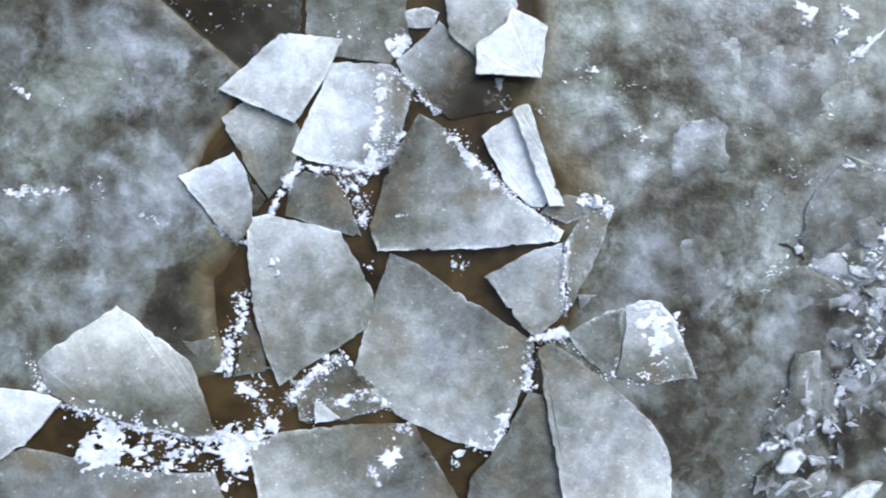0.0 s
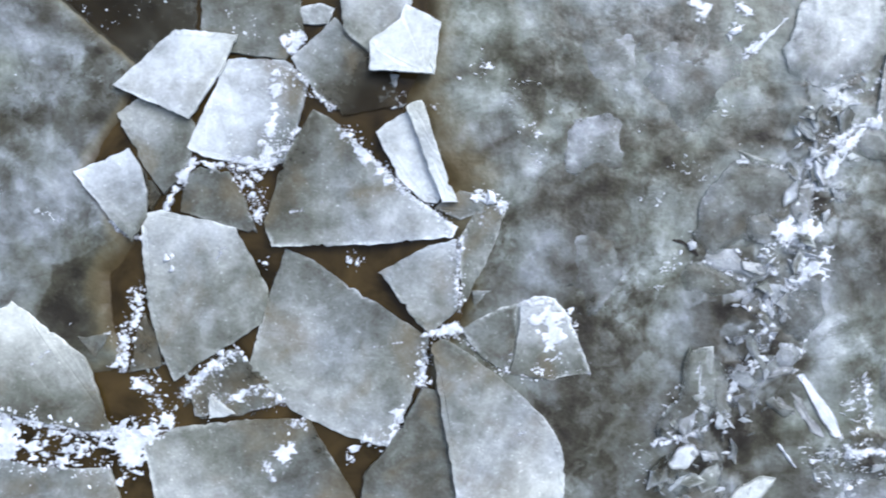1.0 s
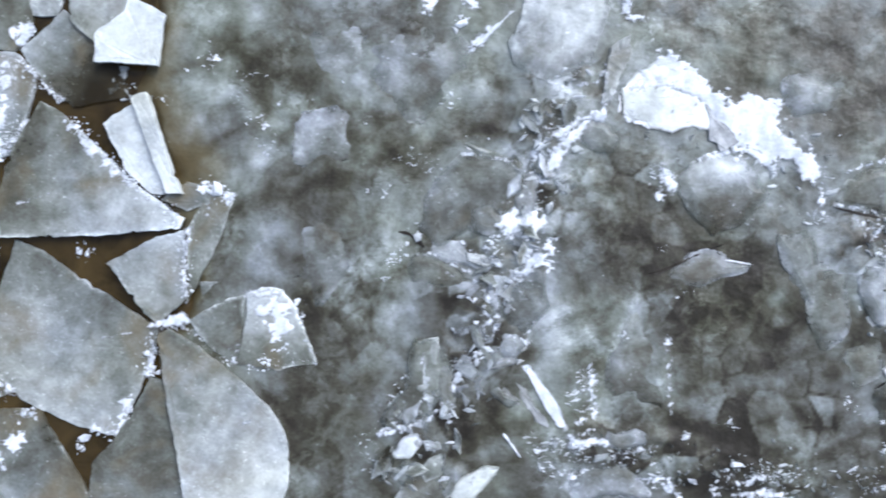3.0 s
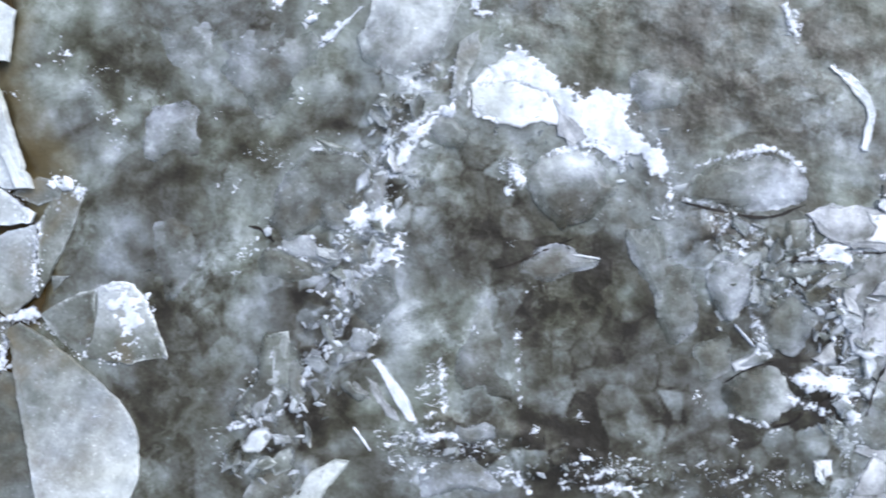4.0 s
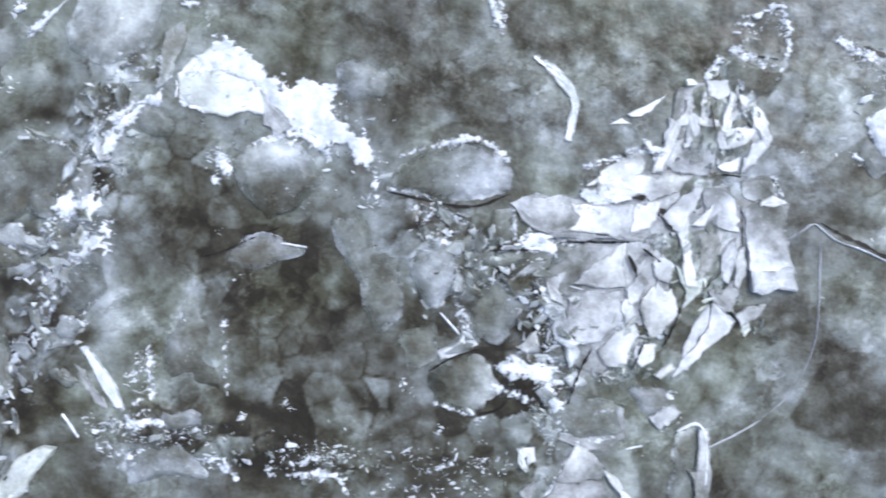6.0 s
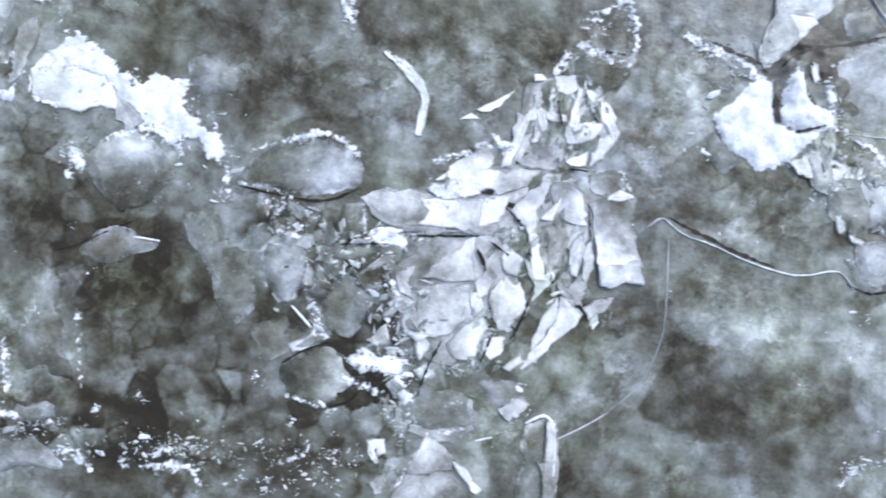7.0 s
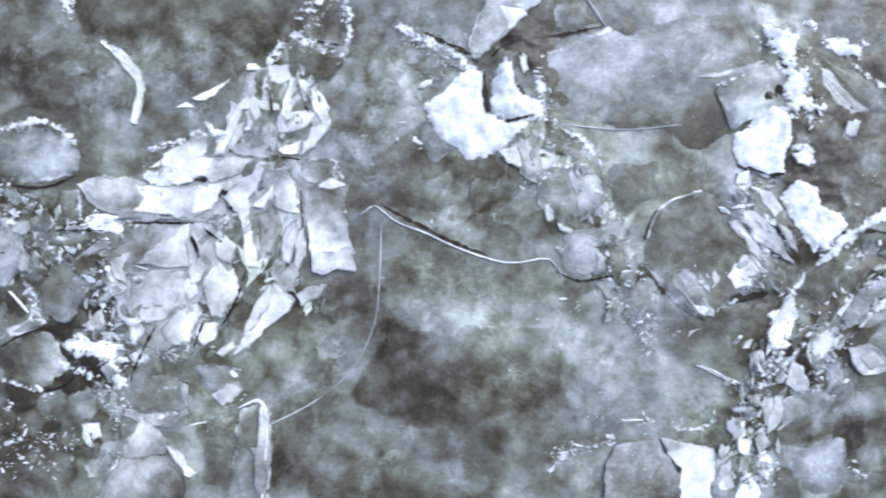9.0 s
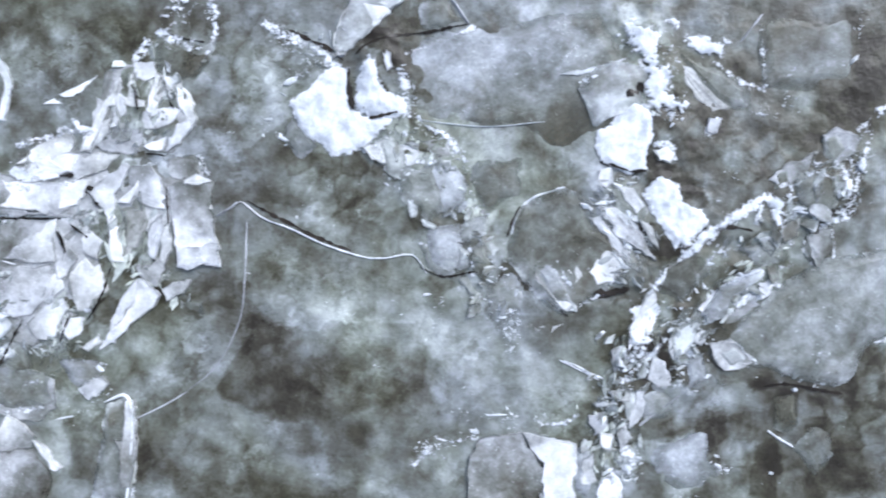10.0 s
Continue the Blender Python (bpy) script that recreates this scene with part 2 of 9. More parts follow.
def make_snow(name, feathered, loose=False):
    m, nodes, links, bsdf = material(name)
    nt = m.node_tree
    coords = nodes.new("ShaderNodeTexCoord").outputs["Object"]
    fine, mid = grain(nt, coords, 90.0, 5.0, 0.65), grain(nt, coords, 12.0, 5.0, 0.65)
    # grey mottling paints soft shading of the lumps into the snow colour
    ramp = nodes.new("ShaderNodeValToRGB")
    ramp.color_ramp.elements[0].position, ramp.color_ramp.elements[0].color = 0.36, (0.50, 0.53, 0.58, 1)
    ramp.color_ramp.elements[1].position, ramp.color_ramp.elements[1].color = 0.57, (0.79, 0.81, 0.83, 1)
    links.new(mid, ramp.inputs["Fac"])
    links.new(ramp.outputs["Color"], bsdf.inputs["Base Color"])
    if loose:
        # crumbs of clear ice among the crumbs of snow
        wet = nodes.new("ShaderNodeMix")
        wet.data_type = "RGBA"
        each = arith(nt, "POWER", nodes.new("ShaderNodeNewGeometry").outputs["Random Per Island"], 1.3)
        links.new(each, wet.inputs["Factor"])
        links.new(ramp.outputs["Color"], wet.inputs["A"])
        wet.inputs["B"].default_value = (0.27, 0.29, 0.29, 1)
        links.new(wet.outputs["Result"], bsdf.inputs["Base Color"])
    bsdf.inputs["Roughness"].default_value = 0.85
    bsdf.inputs["Specular IOR Level"].default_value = 0.2
    bumped(nt, bsdf, arith(nt, "ADD", fine, mid), 0.3, 0.008)
    if feathered:
        deep = nodes.new("ShaderNodeAttribute")
        deep.attribute_name = "depth"
        cover = arith(nt, "ADD", arith(nt, "MULTIPLY_ADD", deep.outputs["Fac"], 3.2, -1.25), arith(nt, "MULTIPLY", arith(nt, "SUBTRACT", grain(nt, coords, 42.0, 6.0, 0.75), 0.5), 6.5))
        cover = arith(nt, "MINIMUM", arith(nt, "MAXIMUM", cover, 0.0), 1.0)
        clear = nodes.new("ShaderNodeBsdfTransparent")
        blend = nodes.new("ShaderNodeMixShader")
        links.new(cover, blend.inputs[0])
        links.new(clear.outputs[0], blend.inputs[1])
        links.new(bsdf.outputs[0], blend.inputs[2])
        links.new(blend.outputs[0], nodes["Material Output"].inputs["Surface"])
    return m


def make_water(name, colour, rough):
    m, nodes, links, bsdf = material(name)
    nt = m.node_tree
    coords = nodes.new("ShaderNodeTexCoord").outputs["Object"]
    silt = grain(nt, coords, 3.2, 4.0, 0.55, 0.8)
    ramp = nodes.new("ShaderNodeValToRGB")
    ramp.color_ramp.elements[0].position, ramp.color_ramp.elements[0].color = 0.3, (*[0.3 * c for c in colour], 1)
    ramp.color_ramp.elements[1].position, ramp.color_ramp.elements[1].color = 0.78, (*[2.3 * c for c in colour], 1)
    links.new(silt, ramp.inputs["Fac"])
    links.new(ramp.outputs["Color"], bsdf.inputs["Base Color"])
    bsdf.inputs["IOR"].default_value, bsdf.inputs["Roughness"].default_value = 1.33, rough
    bumped(nt, bsdf, silt, 0.1, 0.01)
    return m


SHEET_ICE, SNOW, DRIFT, CRUMB = make_sheet_ice(), make_snow("crusted_snow", False), make_snow("feathered_snow", True), make_snow("loose_crumbs", False, True)
PLATE_ICE, SUNKEN_ICE = make_plate_ice("broken_plate_ice", False, 0.75), make_plate_ice("ice_frozen_into_ice", True, 0.25)
SLAB_ICE = make_plate_ice("upturned_slab_ice", False, 0.15, 1.0)
FLAKES = make_flakes()
PALE = make_water("pale_refrozen_seam", (0.30, 0.31, 0.33), 0.5)
# the second, dark material draws cracks and also painted shadow lines
WATER, DARK_STRIP = make_water("brown_river_water", (0.036, 0.024, 0.008), 0.05), make_water("dark_crack_and_shadow", (0.022, 0.018, 0.014), 0.2)

# ---- the ice sheet: large cloudy and clear patches, later brightness offsets, as x, y, half width, half height, amount ----
BASE = 0.338
PATCHES_A = [
    (-2.155, 0.184, 0.46, 0.18, 0.05), (-1.699, 1.071, 0.25, 0.15, 0.08), (-1.424, 1.254, 0.4, 0.09, -0.08), (-1.636, -0.045, 0.61, 0.09, -0.06), (-2.215, -0.366, 0.31, 0.25, -0.03),
    (-1.391, -0.304, 0.21, 0.18, -0.13), (-2.188, 1.254, 0.28, 0.12, -0.04), (-1.484, 0.643, 0.25, 0.18, -0.04), (1.48, 0.981, 0.21, 0.25, 0.09), (1.113, 0.553, 0.43, 0.25, 0.06),
    (0.655, 0.369, 0.15, 0.25, -0.12), (1.205, -0.058, 0.18, 0.12, 0.07), (1.449, -0.668, 0.25, 0.18, -0.08), (1.266, -0.974, 0.18, 0.18, -0.08), (0.685, 1.164, 0.18, 0.18, -0.05),
    (1.205, 1.164, 0.18, 0.18, -0.03), (1.571, -0.119, 0.21, 0.18, 0.03), (0.838, 0.797, 0.18, 0.18, -0.02),
]
PATCHES_B = [
    (2.313, 0.588, 0.18, 0.06, -0.1), (1.483, 0.524, 0.18, 0.18, 0.04), (1.395, -0.923, 0.28, 0.21, -0.1), (2.195, -0.705, 0.12, 0.28, -0.12), (2.319, -1.044, 0.18, 0.12, -0.08),
    (2.653, 0.067, 0.09, 0.46, 0.06), (2.656, -0.549, 0.08, 0.28, 0.05), (3.119, -0.702, 0.18, 0.31, 0.03), (3.619, -0.409, 0.46, 0.34, -0.11), (3.122, -0.411, 0.12, 0.18, 0.12),
    (3.923, 1.083, 0.49, 0.15, -0.08), (3.307, 0.024, 0.4, 0.25, -0.07), (3.559, -1.045, 0.4, 0.12, -0.12), (4.763, 0.651, 0.12, 0.18, -0.08), (4.048, 0.804, 0.15, 0.12, 0.04),
    (2.999, -0.629, 0.28, 0.31, 0.02), (4.297, 0.774, 0.18, 0.18, -0.05), (3.614, 0.771, 0.12, 0.15, -0.08), (4.083, -0.035, 0.15, 0.18, 0.02),
]
PATCHES_C = [
    (5.523, 0.005, 0.46, 0.34, 0.1), (5.988, 0.319, 0.28, 0.43, 0.08), (5.247, -0.65, 0.25, 0.25, 0.08), (6.993, -0.564, 0.19, 0.16, 0.09), (7.343, -0.752, 0.32, 0.19, 0.09),
    (6.965, -1.008, 0.35, 0.19, -0.1), (6.589, -1.456, 0.16, 0.13, 0.09), (7.272, -0.055, 0.19, 0.1, -0.11), (6.425, -0.854, 0.19, 0.19, 0.01), (6.57, 0.635, 0.26, 0.26, 0),
    (4.421, 0.713, 0.22, 0.19, -0.08), (3.698, -0.399, 0.41, 0.41, -0.07), (6.171, -0.824, 0.16, 0.19, 0.03), (7.725, -0.876, 0.26, 0.19, 0.06), (7.476, -1.354, 0.19, 0.16, 0.08),
]
PATCHES_E = [
    (6.615, 0.683, 0.38, 0.48, 0.04), (2.992, 1.079, 0.77, 0.31, 0.03), (4.545, 0.868, 0.77, 0.4, 0.04), (4.082, 0.245, 0.31, 0.18, 0.03), (5.483, -1.269, 0.31, 0.25, 0.05),
    (3.465, -0.658, 0.37, 0.18, -0.02), (1.286, 0.801, 0.55, 0.37, -0.05), (5.166, 0.901, 0.46, 0.37, 0.045), (3.701, -1.223, 0.51, 0.32, -0.05), (8.314, 0.367, 0.64, 0.64, 0.035),
    (9.686, -1.262, 0.48, 0.32, -0.03), (5.642, 0.338, 0.57, 0.64, -0.015), (1.791, -1.065, 0.46, 0.28, -0.03), (-2.096, 0.887, 0.61, 0.46, -0.01), (5.679, -0.057, 0.49, 0.43, 0.05),
    (8.059, 0.106, 0.48, 0.48, 0.04), (7.906, -0.636, 0.48, 0.19, 0.04), (8.483, -0.372, 0.32, 0.19, 0.04), (3.646, -1.286, 0.46, 0.18, -0.05), (1.884, 0.064, 0.4, 0.4, 0.035),
]
PATCHES_F = [
    (3.156, -0.064, 0.48, 0.48, -0.04), (4.978, 0.766, 0.29, 0.26, 0.035), (5.984, 0.899, 0.38, 0.26, 0.03), (8.236, -0.194, 0.45, 1.21, 0.03), (4.021, -0.895, 0.57, 0.8, -0.03),
    (5.551, -0.275, 0.57, 1.12, -0.03), (9.525, -1.264, 0.48, 0.32, -0.03), (1.937, -1.065, 0.46, 0.28, -0.04),
]
PATCHES_H = [
    (4.897, -0.766, 0.64, 0.8, -0.045), (5.046, 0.896, 0.8, 0.32, -0.05), (6.342, -1.394, 0.64, 0.32, -0.02), (3.174, -1.145, 0.46, 0.25, -0.03), (3.219, -0.158, 0.48, 0.35, -0.04),
    (6.973, -0.775, 0.7, 0.29, -0.035), (5.973, -0.657, 0.38, 0.29, -0.04), (4.58, 0.839, 0.51, 0.38, -0.055), (4.595, -1.261, 0.51, 0.35, -0.035), (2.374, 0.331, 0.34, 0.25, 0.05),
    (2.747, 0.332, 0.28, 0.21, 0.05), (1.129, 1.009, 0.43, 0.28, -0.04), (3.559, -1.045, 0.4, 0.14, 0.06), (5.321, 0.871, 0.43, 0.37, 0.05), (5.324, -0.122, 0.4, 0.37, 0.03),
    (2.563, -0.227, 0.4, 0.28, 0.03), (2.567, -1.158, 0.4, 0.25, 0.03), (7.919, -1.255, 0.38, 0.29, 0.05), (3.539, -0.147, 0.45, 0.38, -0.03),
]
PATCHES_G = [
    (5.582, 0.565, 0.37, 0.28, 0.11), (6.296, 0.974, 0.28, 0.28, 0.05), (4.379, -1.246, 0.37, 0.25, -0.05), (5.592, -1.27, 0.28, 0.25, 0.04), (4.311, -0.313, 0.28, 0.21, 0.03),
    (9.974, -1.066, 0.35, 0.38, -0.07), (9.979, -1.517, 0.38, 0.22, -0.09), (7.439, 0.212, 0.51, 0.32, 0.06), (8.065, 1.072, 0.48, 0.19, 0.05), (6.322, 1.089, 0.29, 0.19, 0.06),
    (4.04, -0.235, 0.46, 0.34, 0.04), (4.354, -0.979, 0.46, 0.31, 0.03), (3.608, -0.734, 0.4, 0.37, 0.03), (3.846, 1.115, 0.25, 0.21, 0.04), (1.761, 0.156, 0.21, 0.18, 0.04),
    (2.253, 0.127, 0.21, 0.18, 0.04), (3.831, -1.286, 0.28, 0.15, -0.04),
]
PATCHES_D = [
    (7.23, -0.643, 0.26, 0.13, 0.06), (6.682, -0.649, 0.13, 0.26, -0.03), (7.747, -0.831, 0.32, 0.13, 0.07), (8.233, -1.02, 0.19, 0.16, 0.1), (9.345, 0.378, 0.51, 0.26, -0.1),
    (9.686, -1.294, 0.32, 0.19, 0.03), (10.042, -1.387, 0.26, 0.26, -0.08), (10.144, 0.869, 0.13, 0.35, -0.12), (9.161, -0.494, 0.32, 0.16, -0.1), (9.2, -1.074, 0.19, 0.13, -0.05),
    (9.661, 0.896, 0.29, 0.19, 0.03), (9.03, -0.238, 0.13, 0.1, -0.03), (9.365, -1.395, 0.38, 0.19, 0), (9.929, -0.035, 0.26, 0.16, -0.08), (8.052, 0.814, 0.19, 0.13, -0.05),
    (4.769, 0.874, 0.46, 0.4, 0.055), (4.869, -0.114, 0.4, 0.4, 0.03), (3.228, -0.089, 0.46, 0.4, 0.04), (3.541, -0.894, 0.61, 0.31, 0.02),
]
# from here on brightness offsets, partly light sheen painted into the ice tone
PATCHES_I = [
    (-2.101, 0.673, 0.32, 0.25, 0.017), (-2.1, 0.224, 0.32, 0.25, -0.034), (0.893, 1.124, 0.32, 0.25, -0.026), (1.492, 1.125, 0.32, 0.25, -0.034),
    (2.091, 1.125, 0.32, 0.25, 0.017), (0.893, 0.675, 0.32, 0.25, -0.017), (1.492, 0.675, 0.32, 0.25, -0.026), (0.893, 0.226, 0.32, 0.25, -0.017),
    (-2.1, -0.225, 0.32, 0.25, -0.026), (2.09, -0.222, 0.32, 0.25, -0.034), (1.492, -0.671, 0.32, 0.25, 0.017), (2.09, -0.671, 0.32, 0.25, -0.017),
    (2.09, -1.12, 0.32, 0.25, -0.026), (-1.637, 0.673, 0.32, 0.25, 0.026), (1.123, 1.03, 0.32, 0.25, -0.009), (1.734, 0.576, 0.32, 0.25, -0.026),
]
PATCHES_J = [
    (2.342, 0.579, 0.32, 0.25, -0.026), (1.128, 0.117, 0.32, 0.25, -0.017), (1.736, 0.12, 0.32, 0.25, -0.017), (2.344, 0.123, 0.32, 0.25, 0.017),
    (2.952, 0.125, 0.32, 0.25, 0.034), (4.166, 1.043, 0.32, 0.25, 0.026), (5.384, 0.592, 0.32, 0.25, 0.017), (3.561, 0.128, 0.32, 0.25, -0.026),
    (4.169, 0.13, 0.32, 0.25, 0.034), (1.13, -0.339, 0.32, 0.25, 0.017), (1.132, -0.795, 0.32, 0.25, 0.034), (1.743, -1.248, 0.32, 0.25, 0.017),
    (2.35, -1.245, 0.32, 0.25, 0.026), (2.958, -1.243, 0.32, 0.25, 0.026), (3.563, -0.328, 0.32, 0.25, 0.034), (4.171, -0.326, 0.32, 0.25, 0.026),
]
PATCHES_K = [
    (3.564, -0.784, 0.32, 0.25, -0.051), (4.781, -0.779, 0.32, 0.25, 0.017), (3.566, -1.24, 0.32, 0.25, 0.017), (4.782, -1.235, 0.32, 0.25, 0.009),
    (3.94, 0.934, 0.32, 0.25, -0.034), (4.561, 0.939, 0.32, 0.25, -0.034), (5.182, 0.944, 0.32, 0.25, -0.026), (5.803, 0.949, 0.32, 0.25, -0.043),
    (5.186, 0.479, 0.32, 0.25, -0.009), (3.948, -0.464, 0.32, 0.25, -0.026), (3.951, -0.931, 0.32, 0.25, -0.043), (4.576, -1.393, 0.32, 0.25, 0.017),
    (6.735, 0.957, 0.32, 0.25, -0.017), (7.054, 0.028, 0.32, 0.25, 0.026), (7.676, 0.033, 0.32, 0.25, 0.034), (8.297, 0.038, 0.32, 0.25, -0.017),
]
PATCHES_L = [
    (8.287, 0.969, 0.32, 0.25, -0.017), (7.689, -1.367, 0.32, 0.25, 0.034), (7.067, -1.373, 0.32, 0.25, 0.017), (7.992, 0.933, 0.32, 0.25, -0.017),
    (7.998, 0.46, 0.32, 0.25, -0.009), (9.254, 0.946, 0.32, 0.25, 0.017), (9.885, 0.953, 0.32, 0.25, 0.017), (9.896, 0.007, 0.32, 0.25, -0.034),
    (8.008, -0.487, 0.32, 0.25, 0.017), (9.902, -0.467, 0.32, 0.25, 0.017), (9.276, -0.947, 0.32, 0.25, -0.017), (8.018, -1.435, 0.32, 0.25, -0.017),
    (8.65, -1.428, 0.32, 0.25, -0.017), (9.281, -1.421, 0.32, 0.25, 0.017),
    (3.809, -1.385, 0.5, 0.15, 0.05), (3.127, -1.388, 0.4, 0.15, 0.03), (3.601, -1.293, 0.4, 0.2, 0.03),
    (9.66, 0.9, 0.4, 0.3, -0.06), (10.1, 0.85, 0.35, 0.35, -0.06), (9.25, 0.8, 0.3, 0.25, -0.04), (6.15, 0.95, 0.4, 0.3, -0.03), (3.45, -1.0, 0.35, 0.35, -0.05), (3.4, -0.2, 0.3, 0.4, -0.03),
    # the first three lighten the ground in the shadowed gaps of the middle ridge
    (6.0, 0.5, 0.3, 0.3, 0.06), (5.9, -0.1, 0.35, 0.35, 0.06), (5.5, -0.55, 0.3, 0.3, 0.05), (9.05, 0.1, 0.3, 0.25, 0.04), (4.75, 0.95, 0.4, 0.35, -0.04), (5.35, 0.95, 0.35, 0.3, -0.05),
    (5.6, 0.55, 0.3, 0.3, -0.03), (6.45, 0.95, 0.35, 0.3, -0.04), (6.5, 0.4, 0.35, 0.4, -0.03),
]
POOL = [(-1.823, 2.172), (-2.097, 1.82), (-1.562, 1.346), (-1.124, 0.964), (-1.194, 0.735), (-1.407, 0.398), (-1.162, 0.032), (-1.275, -0.151), (-1.293, -0.487), (-1.223, -0.609), (-2.001, -0.854), (-2.398, -0.763), (-2.856, -0.732), (-3.191, -0.977), (-3.282, -1.404), (-2.945, -1.891), (-1.785, -2.104), (-0.565, -2.073), (0.228, -1.996), (0.533, -1.859), (0.579, -0.974), (0.518, -0.608), (0.655, -0.486), (0.746, -0.242), (0.685, 0.003), (0.533, 0.216), (0.609, 0.339), (0.471, 0.766), (0.364, 0.721), (0.471, 0.919), (0.532, 1.164), (0.41, 1.806), (0.287, 2.082), (-0.263, 2.296), (-1.12, 2.356)]
CLEAN_BREAK = (-1.393, 1.193)
# where brown water seeps far over the sheet: x, y, reach, width
STAINS = [(-1.25, -0.22, 0.25, 0.12), (0.62, 0.80, 0.40, 0.18), (0.80, 0.32, 0.30, 0.24), (1.2, -0.85, 0.3, 0.12), (0.6, 1.25, 0.3, 0.08)]
SEAMS = [
    ([(0.961, 0.154), (1.207, 0.216), (1.576, 0.279), (1.791, 0.433), (2.098, 0.557), (2.313, 0.604)], 0.055, -0.12),
    ([(1.793, -0.305), (2.009, -0.335), (2.317, -0.365)], 0.043, -0.1),
    ([(0.441, 0.889), (0.624, 0.369), (0.838, -0.18)], 0.067, -0.08),
    ([(-2.524, 1.024), (-1.851, 0.948), (-1.179, 0.842)], 0.015, -0.05),
    ([(4.175, 0.09), (4.209, -0.468), (4.272, -0.778)], 0.025, 0.08),
    ([(6.245, -1.08), (6.241, -1.546)], 0.028, 0.05),
    ([(9.49, -1.038), (9.748, -1.036), (10.038, -1.097)], 0.032, -0.15),
    ([(10.129, -0.613), (10.037, -1)], 0.045, -0.12),
    ([(10.078, 0.997), (10.099, 0.547), (9.827, 0.415)], 0.051, -0.1),
    ([(1.875, 0.981), (1.721, 0.669), (1.071, 0.232)], 0.043, -0.06),
]
ROUGH = [
    ([(2.649, 0.896), (2.56, 0.22), (2.378, -0.242), (2.195, -0.674), (1.95, -1.045), (2.013, -1.415)], 0.337),
    ([(2.874, -1.104), (3.862, -1.348)], 0.184),
    ([(4.372, -0.064), (5.059, -0.496), (5.032, -1.242)], 0.306),
    ([(6.048, 0.786), (5.865, 0.007), (5.682, -0.679)], 0.337),
    ([(7.241, 1.002), (7.436, 0.56), (7.76, -0.134), (8.08, -0.449)], 0.255),
    ([(8.576, 0.015), (8.771, -0.176), (8.581, -0.436)], 0.255),
    ([(8.79, 1.048), (8.925, 0.438), (9.125, -0.108), (8.778, -0.82), (8.658, -1.563)], 0.223),
    ([(9.991, 0.223), (9.608, -0.103), (9.227, -0.622), (9.038, -0.947)], 0.223),
]

# stretches of level ice that is crushed and frozen again
CRUSHED = [
    ([(9.0, -1.2), (9.5, -1.35), (10.1, -1.2)], 0.5), ([(3.1, 0.15), (3.6, -0.35), (3.9, -0.75)], 0.5), ([(3.2, -1.05), (4.6, -1.15)], 0.3),
    ([(7.0, 0.15), (7.6, 0.0), (8.0, -0.5)], 0.35), ([(1.5, -0.2), (2.0, -0.2)], 0.35), ([(9.1, 0.4), (9.9, 0.1)], 0.35), ([(4.4, 0.0), (5.0, -1.1)], 0.4),
]
WATER_LEVEL = -0.03


def clean_break(x, y):
    """1 where the sheet's edge is a straight, fresh break."""
    return np.exp(-np.hypot(x - CLEAN_BREAK[0], y - CLEAN_BREAK[1]) ** 4 / 0.1)


def ground_z(x, y):
    """Height of the sheet's top, which dips under the water at the broken pool."""
    x, y = np.asarray(x, float), np.asarray(y, float)
    z = 0.016 * layered(x, y, 0.5, 3, 3) + 0.010 * layered(x, y, 0.11, 8, 3)
    for path, half in ROUGH:
        k = 1 - ease(near_path(x, y, path), 0.3 * half, half)
        z = z + k * (0.012 + 0.03 * layered(x, y, 0.16, 31, 4, 0.6))
    d = depth_inside(x, y, POOL) + (1 - clean_break(x, y)) * 0.07 * layered(x, y, 0.3, 5, 4, 0.6)
    return z - 0.13 * ease(d, -0.06, 0.24)


def cells(x, y, size, seed):
    """Uneven cells: a random value for each, and how near the border between two cells is."""
    ix, iy = np.floor(x / size), np.floor(y / size)
    first, second, value = np.full(np.shape(x), 1e9), np.full(np.shape(x), 1e9), np.zeros(np.shape(x))
    for dx in (-1, 0, 1):
        for dy in (-1, 0, 1):
            cx, cy = ix + dx, iy + dy
            d = np.hypot((cx + 0.1 + 0.8 * lattice(cx, cy, seed)) * size - x, (cy + 0.1 + 0.8 * lattice(cx, cy, seed + 1)) * size - y)
            nearer = d < first
            second = np.where(nearer, first, np.minimum(second, d))
            value = np.where(nearer, lattice(cx, cy, seed + 2), value)
            first = np.minimum(first, d)
    return value - 0.5, np.exp(-(((second - first) / (0.09 * size)) ** 2))


